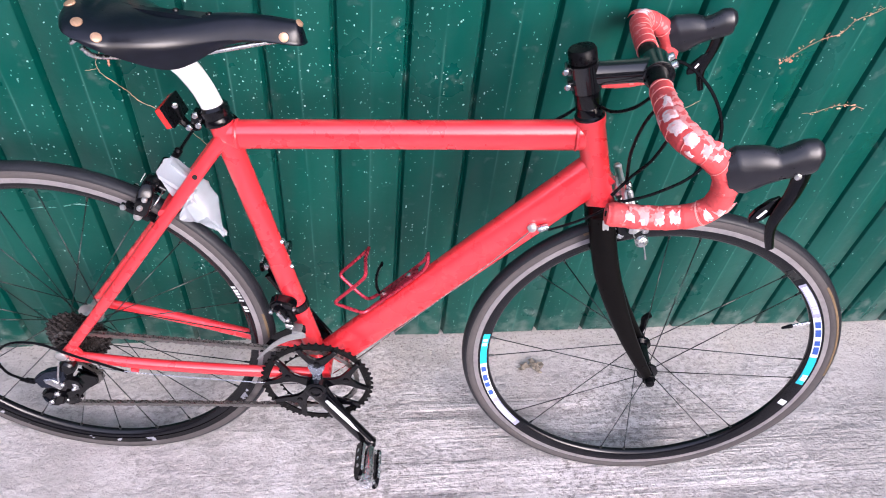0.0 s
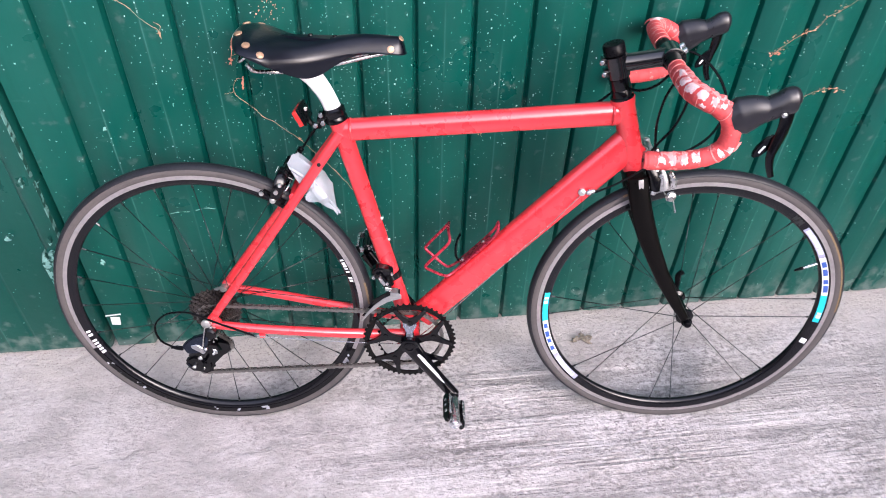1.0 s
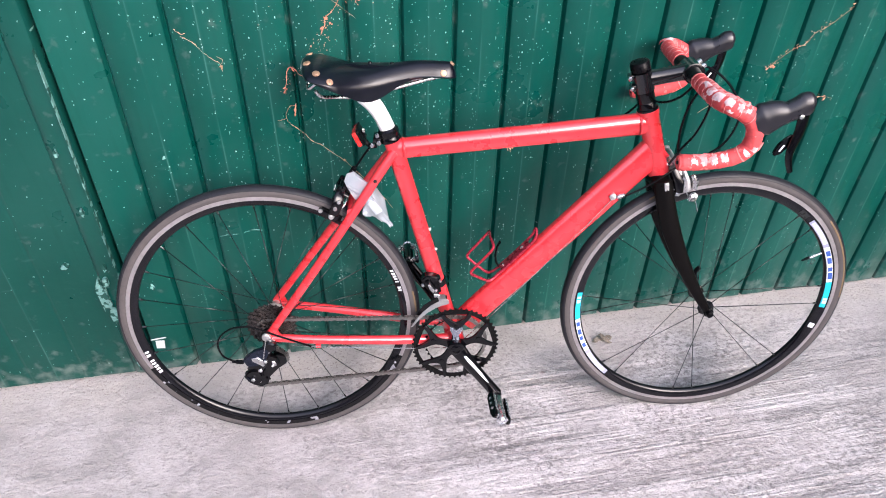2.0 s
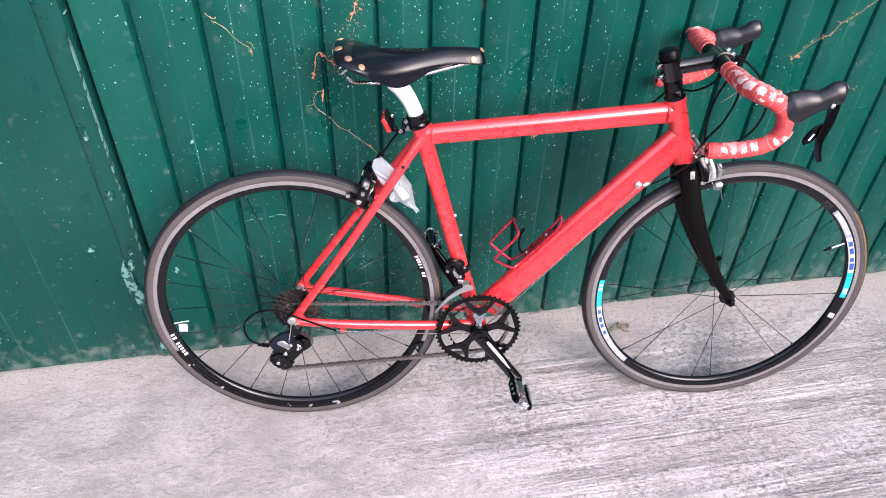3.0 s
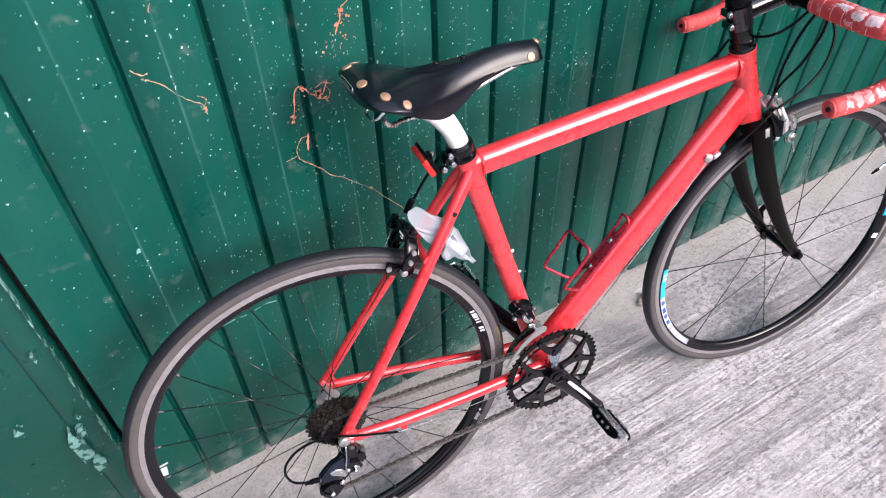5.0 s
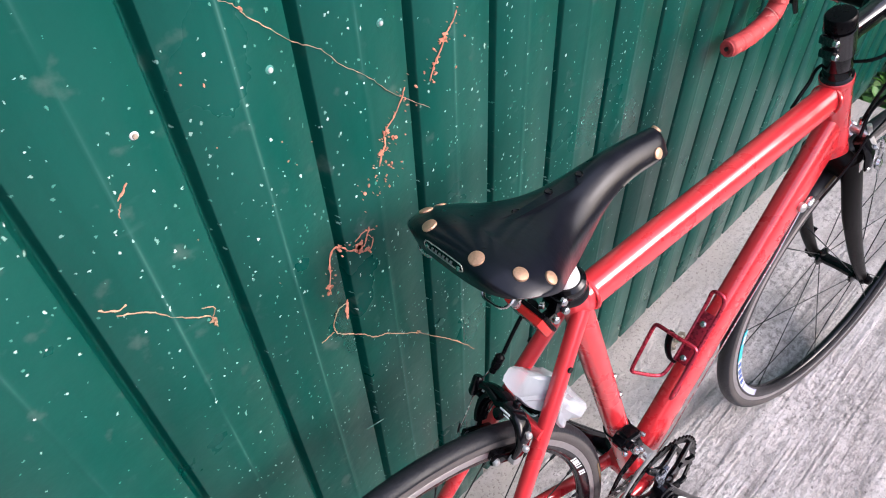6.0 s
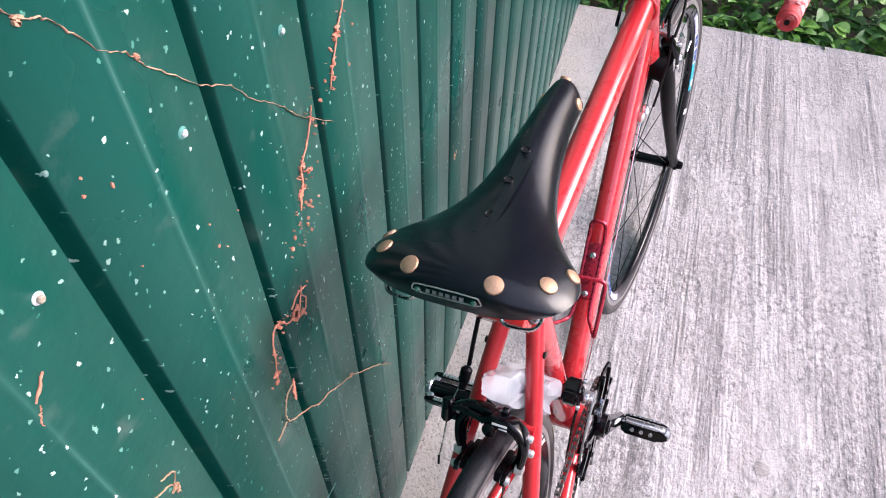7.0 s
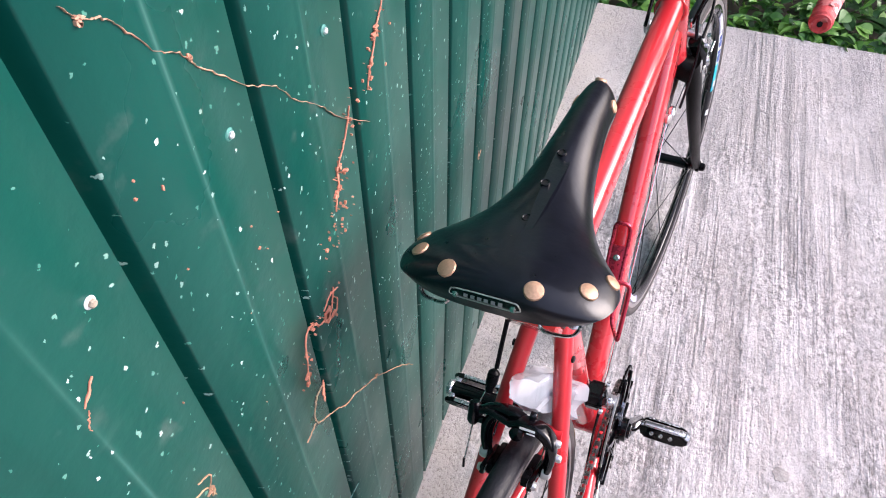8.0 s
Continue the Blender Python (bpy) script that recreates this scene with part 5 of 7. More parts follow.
def make_fork():
    bm = bmesh.new()
    top = up_head(0.668)
    lathe(bm, [(0.019, -0.006), (0.0225, -0.004), (0.0225, 0.010), (0.0195, 0.014)], top - HAX * 0.006, HAX, 24)
    squared(bm, [(0.852, -0.034, 0.652), (0.852, 0, 0.664), (0.852, 0.034, 0.652)], [(0.018, 0.019), (0.021, 0.022), (0.018, 0.019)], (0, 0, 1), 0.8)
    fork_ = turned("fork", bm, M_FORK, label="matt black carbon fork with curved blades")
    for s in (1, -1):
        bm = bmesh.new()
        path = spline([(0.852, s * 0.032, 0.668), (0.862, s * 0.038, 0.625), (0.882, s * 0.042, 0.565), (0.909, s * 0.045, 0.505), (0.945, s * 0.047, 0.437), (0.978, s * 0.048, 0.383), (1.008, s * 0.0485, 0.339)], 5)
        n = len(path)
        rad = []
        for i in range(n):
            t = i / (n - 1)
            rad.append(((0.0205 - 0.0115 * max(0, t - 0.35) / 0.65), 0.0125 - 0.005 * t))
        sweep(bm, path, rad, 18, side=(1, 0, 0.3))
        turned("fork_blade", bm, M_FORK, fork_)
        bm = bmesh.new()
        lathe(bm, [(0.010, -0.004), (0.0115, -0.003), (0.0115, 0.003), (0.010, 0.004)], FRONT + Vector((0, s * 0.0515, 0)), (0, 1, 0), 18)
        turned("fork_tip", bm, M_BLACK, fork_)


BAR = [(0.873, 0.0, 0.893), (0.872, 0.06, 0.893), (0.872, 0.125, 0.893), (0.875, 0.165, 0.8925), (0.889, 0.189, 0.890), (0.911, 0.196, 0.882), (0.931, 0.197, 0.866), (0.939, 0.197, 0.841), (0.934, 0.196, 0.816), (0.914, 0.1945, 0.799), (0.884, 0.1925, 0.7895), (0.853, 0.1905, 0.785), (0.820, 0.190, 0.784)]


def tube_patch(bm, path, fr, rad, s0, s1, a0, a1, rng, lift=0.0006):
    """A ragged scrap lying on a tube between two places along it and two angles round it."""
    n, m = 7, 6
    grid = []
    for i in range(n):
        row = []
        for j in range(m):
            s = s0 + (s1 - s0) * i / (n - 1) + (rng.uniform(-1, 1) * 0.7 if i in (0, n - 1) else 0)
            a = a0 + (a1 - a0) * j / (m - 1) + (rng.uniform(-0.22, 0.22) if j in (0, m - 1) else 0)
            k = max(0, min(len(path) - 2, int(s)))
            f = min(max(s - k, 0), 1)
            p = path[k].lerp(path[k + 1], f)
            t, u, v = fr[k]
            rim_ = i in (0, n - 1) or j in (0, m - 1)
            row.append(bm.verts.new(p + (u * math.cos(a) + v * math.sin(a)) * (rad + (-0.0006 if rim_ else lift))))
        grid.append(row)
    for i in range(n - 1):
        for j in range(m - 1):
            bm.faces.new((grid[i][j], grid[i + 1][j], grid[i + 1][j + 1], grid[i][j + 1]))


def make_cockpit():
    bm = bmesh.new()
    lathe(bm, [(0.016, 0), (0.0215, 0.001), (0.0215, 0.004), (0.0185, 0.006), (0.0185, 0.018), (0.018, 0.019), (0.0185, 0.020), (0.0185, 0.040), (0.016, 0.041)], up_head(0.8125), HAX, 28)
    turned("headset_spacer", bm, M_GLOSS, label="black headset spacers")
    bm = bmesh.new()
    lathe(bm, [(0.017, 0), (0.0205, 0.001), (0.0205, 0.041), (0.017, 0.042)], up_head(0.8515), HAX, 28)
    a, b = up_head(0.874), Vector((0.874, 0, 0.893))
    squared(bm, [a, a.lerp(b, 0.3), a.lerp(b, 0.75), b], [(0.0175, 0.016), (0.0155, 0.0145), (0.0155, 0.0150), (0.0185, 0.0195)], (0, 0, 1), 0.85)
    lathe(bm, [(0.0165, -0.0225), (0.0205, -0.0215), (0.0205, 0.0215), (0.0165, 0.0225)], (0.876, 0, 0.893), (0, 1, 0), 28)
    stem_ = turned("stem", bm, M_CARBON, label="black carbon-look stem with bright bolts")
    bm = bmesh.new()
    lathe(bm, [(0.0165, 0), (0.0195, 0.001), (0.0195, 0.016), (0.0175, 0.019), (0.006, 0.020)], up_head(0.8925), HAX, 28)
    turned("top_cap", bm, M_BLACK, stem_)
    for z in (0.862, 0.883):
        bm = bmesh.new()
        p = up_head(z) + Vector((-0.0235, 0, -0.004))
        block(bm, p + Vector((0.003, 0, 0)), (0.012, 0.022, 0.012), bevel=0.003)
        turned("clamp_lug", bm, M_CARBON, stem_)
        bm = bmesh.new()
        lathe(bm, [(0.0045, 0), (0.0045, 0.005), (0.0030, 0.0065), (0.001, 0.0065)], p + Vector((-0.001, -0.010, 0)), (0, -1, 0), 12)
        turned("stem_bolt", bm, M_STEEL, stem_)
    for y in (-0.013, 0.013):
        for c, ax in (((0.894, y, 0.908), (0.75, 0, 0.6)), ((0.8955, y, 0.879), (0.9, 0, -0.5))):
            bm = bmesh.new()
            lathe(bm, [(0.0052, -0.004), (0.0052, 0.0025), (0.0035, 0.004), (0.001, 0.004)], c, ax, 12)
            turned("faceplate_bolt", bm, M_STEEL, stem_)
    bm = bmesh.new()
    pts = [(x, -y, z) for x, y, z in BAR[:0:-1]] + BAR
    path = spline(pts, 5)
    sweep(bm, path, [0.0152 if abs(p.y) < 0.035 else (0.0138 if abs(p.y) < 0.06 and p.x < 0.9 else 0.0122) for p in path], 18)
    bars = turned("handlebar", bm, M_BLACK, label="black drop handlebar")
    for s in (1, -1):
        rng = random.Random(31 + s)
        line = spline([(x, s * y, z) for x, y, z in BAR[1:]], 10)
        # tape: overlapping wraps, each a step up and a slow fall
        fine = []
        for p, q in zip(line, line[1:]):
            for k in range(2):
                fine.append(p.lerp(q, k / 2))
        fine.append(line[-1])
        rad, acc = [], 0.0
        for i, p in enumerate(fine):
            if i:
                acc += (p - fine[i - 1]).length
            rad.append(0.0146 + 0.0009 * ((acc / 0.021) % 1.0))
        rad[-1] = 0.0138
        bm = bmesh.new()
        sweep(bm, fine, rad, 20)
        turned("bar_tape", bm, M_TAPE, bars, "faded red bar tape worn white in patches")
        bm = bmesh.new()
        d = (fine[-1] - fine[-2]).normalized()
        lathe(bm, [(0.0138, 0), (0.0134, 0.003), (0.0098, 0.0045), (0.0070, 0.0035), (0.003, 0.0015)], fine[-1], d, 18)
        turned("bar_plug", bm, M_TAPE, bars)
        bm = bmesh.new()
        lathe(bm, [(0.0035, 0), (0.0035, 0.0048), (0.001, 0.005)], fine[-1], d, 10)
        turned("plug_screw", bm, M_GAP, bars)
        fr = frames(fine)
        scraps = [(40, 47, -0.9, 0.5), (49, 57, -0.7, 0.6)] if s > 0 else \
                 [(14, 23, -0.3, 0.7), (26, 37, -0.2, 1.2), (39, 51, -0.1, 1.25), (54, 63, 0.1, 1.2), (67, 74, 0.3, 1.2), (78, 84, 0.5, 1.1), (132, 139, 0.6, 1.5), (142, 149, 0.9, 2.0), (168, 176, 1.4, 2.5), (180, 188, 1.35, 2.5), (191, 199, 1.4, 2.6), (202, 210, 1.5, 2.4), (24, 30, 1.5, 2.0), (60, 66, 1.5, 1.9)]
        for s0, s1, a0, a1 in scraps:
            bm = bmesh.new()
            tube_patch(bm, fine, fr, 0.0153, s0 - 2, s1 + 2, a0 - 0.16, a1 + 0.16, rng)
            turned("rubbed_tape", bm, M_TAPERUBBED, bars)
            bm = bmesh.new()
            tube_patch(bm, fine, fr, 0.0156, s0, s1, a0, a1, rng)
            turned("worn_patch", bm, M_TAPEWORN, bars)
        # pale edges of the wraps
        acc, last = 0.0, -1
        for i in range(1, len(fine) - 6):
            acc += (fine[i] - fine[i - 1]).length
            if int(acc / 0.021) != last and (i < 95 or 150 < i < 165):
                last = int(acc / 0.021)
                t, u, v = fr[i]
                ring = [fine[i] + t * (0.004 * math.sin(k * math.tau / 22)) + (u * math.cos(k * math.tau / 22) + v * math.sin(k * math.tau / 22)) * 0.0152 for k in range(22)]
                bm = bmesh.new()
                sweep(bm, ring, 0.00045, 5, closed=True)
                turned("tape_edge", bm, M_TAPELINE, bars)
        make_lever(s, bars)


def make_lever(s, bars):
    y = s * 0.197
    bm = bmesh.new()
    inw = -0.010 if s > 0 else -0.006
    path = spline([(0.932, y, 0.863), (0.947, y, 0.871), (0.965, y + inw * 0.3, 0.880), (0.983, y + inw * 0.6, 0.886), (0.997, y + inw * 0.9, 0.894), (1.008, y + inw, 0.901), (1.016, y + inw, 0.905), (1.022, y + inw, 0.906)], 5)
    keys = [(0.0240, 0.0165), (0.0315, 0.0190), (0.0262, 0.0178), (0.0192, 0.0160), (0.0195, 0.0155), (0.0218, 0.0150), (0.0190, 0.0140), (0.0095, 0.0090)]
    rad = []
    for i in range(len(path)):
        k, f = divmod(i, 5)
        a, b = keys[min(k, 7)], keys[min(k + 1, 7)]
        g = f / 5
        rad.append((a[0] + (b[0] - a[0]) * g, a[1] + (b[1] - a[1]) * g))
    sweep(bm, path, rad, 22, side=(0, 0, 1))
    turned("brake_hood", bm, M_RUBBER, bars, "black rubber lever hood", 60)
    bm = bmesh.new()
    path = spline([(1.006, y + s * 0.009, 0.897), (1.010, y + s * 0.009, 0.878), (1.010, y + s * 0.010, 0.855), (1.006, y + s * 0.011, 0.832), (1.003, y + s * 0.012, 0.812), (1.006, y + s * 0.013, 0.795), (1.013, y + s * 0.013, 0.777)], 4)
    n = len(path)
    sweep(bm, path, [(0.0112 - 0.0065 * i / n, 0.0064 - 0.003 * i / n) for i in range(n)], 12, side=(1, 0, 0))
    turned("brake_lever", bm, M_GLOSS, bars, "black brake lever blade")
    bm = bmesh.new()
    plate(bm, [(0.012, 0.024), (0.003, 0.016), (-0.008, 0.004), (-0.013, -0.010), (-0.011, -0.018), (0.000, -0.014), (0.010, -0.002), (0.013, 0.012)], (0.990, y + s * 0.004, 0.822), (1, 0, 0), (0, 0, 1), 0.007)
    bmesh.ops.bevel(bm, geom=bm.edges[:], offset=0.0015, segments=2, affect="EDGES")
    turned("shift_paddle", bm, M_GLOSS, bars)
    bm = bmesh.new()
    block(bm, (0.989, y + s * 0.004 - 0.0036, 0.820), (0.0032, 0.0008, 0.014), Matrix.Rotation(radians(28), 3, "Y"), 0.0003)
    turned("lever_mark", bm, M_DECALW, bars)
    bm = bmesh.new()
    lathe(bm, [(0.004, 0), (0.004, 0.003), (0.001, 0.004)], (1.000, y + s * 0.006 - 0.0145, 0.884), (0, -1, 0), 10)
    turned("pivot_pin", bm, M_STEEL, bars)


def caliper(mat, at, wheel_c, steer, label, name, quick):
    """A dual-pivot rim brake: two curved arms, two pads in shoes, a cable anchor; at: the mounting bolt."""
    put = turned if steer else (lambda n_, b_, m_, p_=None, l_="", s_=38: part(n_, b_, m_, p_ or bike, l_, s_))
    at, wc = Vector(at), Vector(wheel_c)
    d = (wc - at).normalized()
    f = Vector((-d.z, 0, d.x))
    f = f if (f.x > 0) == steer else -f
    side = Vector((0, 1, 0))
    g = at + f * 0.012

    def P(y, down, ahead=0.0):
        return g + side * y + d * down + f * ahead

    bm = bmesh.new()
    path = spline([P(-0.006, -0.006, 0.004), P(-0.024, -0.002, 0.004), P(-0.033, 0.012, 0.002), P(-0.032, 0.032), P(-0.026, 0.046)], 5)
    thin = 1.0 if steer else 0.62
    sweep(bm, path, [((0.0080 - 0.0022 * i / 20) * thin, 0.0048 * thin) for i in range(len(path))], 10, side=d)
    body = put(name, bm, mat, None, label)
    bm = bmesh.new()
    path = spline([P(-0.010, 0.004, -0.004), P(0.012, -0.008, -0.004), P(0.028, -0.002, -0.003), P(0.033, 0.014, -0.002), P(0.031, 0.032), P(0.026, 0.046)], 5)
    sweep(bm, path, [((0.0078 - 0.0020 * i / 25) * thin, 0.0048 * thin) for i in range(len(path))], 10, side=d)
    put("brake_arm", bm, mat, body)
    bm = bmesh.new()
    path = spline([P(0.010, -0.004, 0.006), P(0.034, -0.010, 0.006), P(0.052, -0.004, 0.004)], 5)
    sweep(bm, path, [(0.0065 * thin, 0.0045 * thin)] * len(path), 10, side=d)
    put("cable_arm", bm, mat, body)
    bm = bmesh.new()
    lathe(bm, [(0.006, -0.016), (0.006, 0.010), (0.0075, 0.011), (0.0075, 0.015), (0.004, 0.017)], g, f, 14)
    put("pivot_bolt", bm, M_STEEL if steer else M_GLOSS, body)
    for s in (1, -1):
        bm = bmesh.new()
        low = 0.050 if steer else 0.0435
        c = P(s * 0.0185, low)
        tan = f
        m3 = Matrix((tan, side, tan.cross(side))).transposed()
        block(bm, c, (0.048, 0.009, 0.012), m3, 0.003)
        put("brake_pad", bm, M_BLACK, body)
        bm = bmesh.new()
        lathe(bm, [(0.0065, 0), (0.0065, 0.004), (0.0055, 0.008), (0.003, 0.009)], P(s * 0.030, low - 0.002), (0, s, 0), 12)
        put("pad_bolt", bm, M_STEEL if steer else M_ALU, body)
    bm = bmesh.new()
    lathe(bm, [(0.0045, -0.012), (0.0065, -0.010), (0.0065, 0.010), (0.0040, 0.014)], P(0.050, -0.004, 0.005), d, 12)
    put("cable_anchor", bm, mat, body)
    if quick:
        bm = bmesh.new()
        plate(bm, [(-0.006, -0.016), (0.006, -0.018), (0.009, 0.004), (0.004, 0.016), (-0.006, 0.014)], P(-0.036, 0.042, 0.006), f, d, 0.006)
        bmesh.ops.bevel(bm, geom=bm.edges[:], offset=0.001, segments=1, affect="EDGES")
        put("quick_lever", bm, M_STEEL, body)
        bm = bmesh.new()
        sweep(bm, [P(-0.036, 0.058, 0.006), P(-0.036, 0.082, 0.008)], [0.0012, 0.0018], 6)
        put("cable_tail", bm, M_STEEL, body)
    else:
        m3 = Matrix((f, side, d)).transposed()
        # slim forged arms: the outer one arches over the tyre to the drive side, the inner one reaches back to the cable
        for pts, rad in (([P(0.010, -0.006, 0.011), P(-0.004, -0.012, 0.013), P(-0.020, -0.011, 0.013), P(-0.032, -0.002, 0.011), P(-0.037, 0.014, 0.007), P(-0.034, 0.036, 0.003)], [(0.0045, 0.0042), (0.0062, 0.0056), (0.0070, 0.0060), (0.0078, 0.0056), (0.0075, 0.0045), (0.0065, 0.0036)]),
                         ([P(0.004, -0.008, -0.002), P(0.022, -0.008, -0.003), P(0.034, 0.002, -0.002), P(0.037, 0.018, 0.0), P(0.033, 0.036, 0.0)], [(0.0070, 0.0050), (0.0080, 0.0056), (0.0085, 0.0054), (0.0080, 0.0045), (0.0070, 0.0038)]),
                         ([P(-0.002, -0.010, 0.004), P(0.016, -0.015, 0.005), P(0.034, -0.012, 0.005), P(0.046, -0.004, 0.005)], [(0.0040, 0.0052), (0.0040, 0.0042), (0.0038, 0.0040), (0.0045, 0.0060)])):
            bm = bmesh.new()
            squared(bm, spline([q - f * 0.005 for q in pts], 3), [(1.45 * rad[min(k // 3, len(rad) - 1)][0], rad[min(k // 3, len(rad) - 1)][1]) for k in range(3 * len(pts) - 2)], f, 0.6)
            put("caliper_arm", bm, M_GLOSS, body)
        for s in (1, -1):
            bm = bmesh.new()
            block(bm, P(s * 0.0255, low, 0.006), (0.046, 0.006, 0.0105), m3, 0.0024)
            put("pad_holder", bm, mat, body)
            bm = bmesh.new()
            lathe(bm, [(0.0045, -0.006), (0.0050, 0.0), (0.0036, 0.003), (0.001, 0.003)], P(s * 0.0285, low, 0.024), (0, s, 0), 10)
            put("holder_screw", bm, M_ALU, body)
            bm = bmesh.new()
            sweep(bm, spline([P(s * 0.006, -0.002, -0.012), P(s * 0.026, 0.006, -0.013), P(s * 0.030, 0.026, -0.010)], 4), 0.0012, 6)
            put("return_spring", bm, M_STEEL, body)
        for y_, dn in ((-0.0405, 0.002), (-0.0435, 0.018), (0.0425, 0.004), (-0.012, -0.020)):
            bm = bmesh.new()
            lathe(bm, [(0.0042, -0.003), (0.0042, 0.002), (0.0030, 0.0035), (0.001, 0.0035)], P(y_, dn, 0.003), (0, math.copysign(1, y_), 0), 10)
            put("arm_screw", bm, M_ALU if y_ < -0.04 else M_GLOSS, body)
        for k, w in enumerate((0.016, 0.009)):
            bm = bmesh.new()
            block(bm, P(-0.012 - 0.004 * k, -0.0125 + 0.0038 * k, 0.0202), (0.0008, w, 0.0024 - 0.0010 * k), m3, 0.0003)
            put("arm_lettering", bm, M_DECALW, body)
    return body


def housing(name, pts, r, steer, mat=None, parent=None):
    bm = bmesh.new()
    sweep(bm, spline(pts, 8), r, 8)
    mat = mat or M_BLACK
    return turned(name, bm, mat, parent) if steer else part(name, bm, mat, parent or bike)


def make_brakes_and_cables():
    caliper(M_ALU, (0.866, 0, 0.690), FRONT, True, "silver front rim brake caliper", "front_brake", True)
    front = bpy.data.objects["front_brake"]
    back = STEER.inverted()

    def bit(name, bm, mat):
        bm.transform(back)
        turned(name, bm, mat, front)

    bm = bmesh.new()
    squared(bm, [(0.870, -0.028, 0.692), (0.880, -0.038, 0.668), (0.884, -0.040, 0.644)], [(0.011, 0.010), (0.012, 0.011), (0.009, 0.009)], (1, 0, 0), 0.75)
    bit("caliper_block", bm, M_GLOSS)
    # bright block added in place of the sheen on the glossy fork crown
    bm = bmesh.new()
    block(bm, (0.8545, -0.0445, 0.6570), (0.0100, 0.0040, 0.0230), Matrix.Rotation(radians(-10), 3, "Y"), 0.0016)
    bit("crown_sheen", bm, M_ALU)
    bm = bmesh.new()
    sweep(bm, spline([(0.882, -0.030, 0.712), (0.890, -0.034, 0.690), (0.900, -0.040, 0.668), (0.904, -0.040, 0.648)], 4), [(0.0036 + 0.0002 * k, 0.0036) for k in range(13)], 10, side=(1, 0, 0))
    bit("brake_arm", bm, M_ALU)
    bm = bmesh.new()
    squared(bm, [(0.906, -0.044, 0.684), (0.915, -0.046, 0.668), (0.917, -0.044, 0.650)], [(0.004, 0.003), (0.0065, 0.004), (0.005, 0.003)], (1, 0, 0), 0.8)
    bit("quick_lever", bm, M_STEEL)
    bm = bmesh.new()
    lathe(bm, [(0.002, -0.004), (0.009, -0.003), (0.0105, 0.0), (0.008, 0.004), (0.002, 0.005)], (0.916, -0.046, 0.634), (0.1, -1, 0.2), 14)
    bit("anchor_bolt", bm, M_STEEL)
    bm = bmesh.new()
    sweep(bm, [(0.920, -0.046, 0.630), (0.926, -0.046, 0.614), (0.931, -0.046, 0.600)], [0.0016, 0.0012, 0.0020], 6)
    bit("cable_tail", bm, M_STEEL)
    for p, r in (((0.880, -0.044, 0.642), 0.0055), ((0.888, -0.044, 0.676), 0.004), ((0.872, -0.036, 0.650), 0.0035)):
        bm = bmesh.new()
        lathe(bm, [(r, -0.003), (r, 0.003), (r * 0.6, 0.005), (r * 0.1, 0.005)], p, (0, -1, 0), 10)
        bit("brake_screw", bm, M_STEEL)
    caliper(M_GLOSS, (0.1876, 0, 0.6417), REAR, False, "black rear rim brake caliper", "rear_brake", False)
    housing("cable_housing", [(0.880, -0.060, 0.878), (0.868, -0.050, 0.838), (0.866, -0.036, 0.785), (0.874, -0.022, 0.738), (0.880, -0.016, 0.715)], 0.0025, True)
    housing("cable_housing", [(0.896, -0.070, 0.876), (0.904, -0.058, 0.835), (0.897, -0.040, 0.780), (0.880, -0.024, 0.738), (0.858, -0.030, 0.705)], 0.0025, True)
    housing("cable_housing", [(0.886, 0.060, 0.884), (0.930, 0.045, 0.884), (0.972, 0.020, 0.852), (0.990, -0.004, 0.805), (0.968, -0.022, 0.755), (0.920, -0.034, 0.722), (0.875, -0.036, 0.700)], 0.0025, True)
    housing("cable_housing", [(0.866, -0.060, 0.884), (0.850, -0.045, 0.856), (0.826, -0.028, 0.838), (0.800, 0.020, 0.824), (0.776, 0.021, 0.802), (0.745, 0.018, 0.778)], 0.0025, True)
    housing("cable_housing", [(0.872, -0.036, 0.700), (0.845, -0.038, 0.680), (0.810, -0.036, 0.655), (0.773, -0.033, 0.635)], 0.0020, False)
    bm = bmesh.new()
    lathe(bm, [(0.0035, 0), (0.0055, 0.003), (0.0055, 0.018), (0.003, 0.022)], (0.880, -0.018, 0.722), (0.25, 0.1, -1), 12)
    turned("cable_adjuster", bm, M_STEEL)
    housing("brake_cable", [(0.316, 0.024, 0.742), (0.292, 0.027, 0.762), (0.262, 0.032, 0.757), (0.232, 0.034, 0.724), (0.210, 0.036, 0.692)], 0.0025, False)
    bm = bmesh.new()
    lathe(bm, [(0.003, 0), (0.0062, 0.003), (0.0062, 0.016), (0.0045, 0.020), (0.0045, 0.026), (0.002, 0.028)], (0.208, 0.037, 0.691), (-0.55, 0.12, -0.85), 12)
    part("cable_boot", bm, M_BLACK, bike)
    housing("brake_cable", [(0.199, 0.040, 0.678), (0.178, 0.048, 0.655), (0.158, 0.054, 0.612), (0.144, 0.056, 0.590)], 0.0009, False, M_STEEL)
    bm = bmesh.new()
    lathe(bm, [(0.0014, 0), (0.0014, 0.012)], (0.147, 0.056, 0.597), (-0.4, 0, -1), 6)
    part("cable_end", bm, M_BLACK, bike)


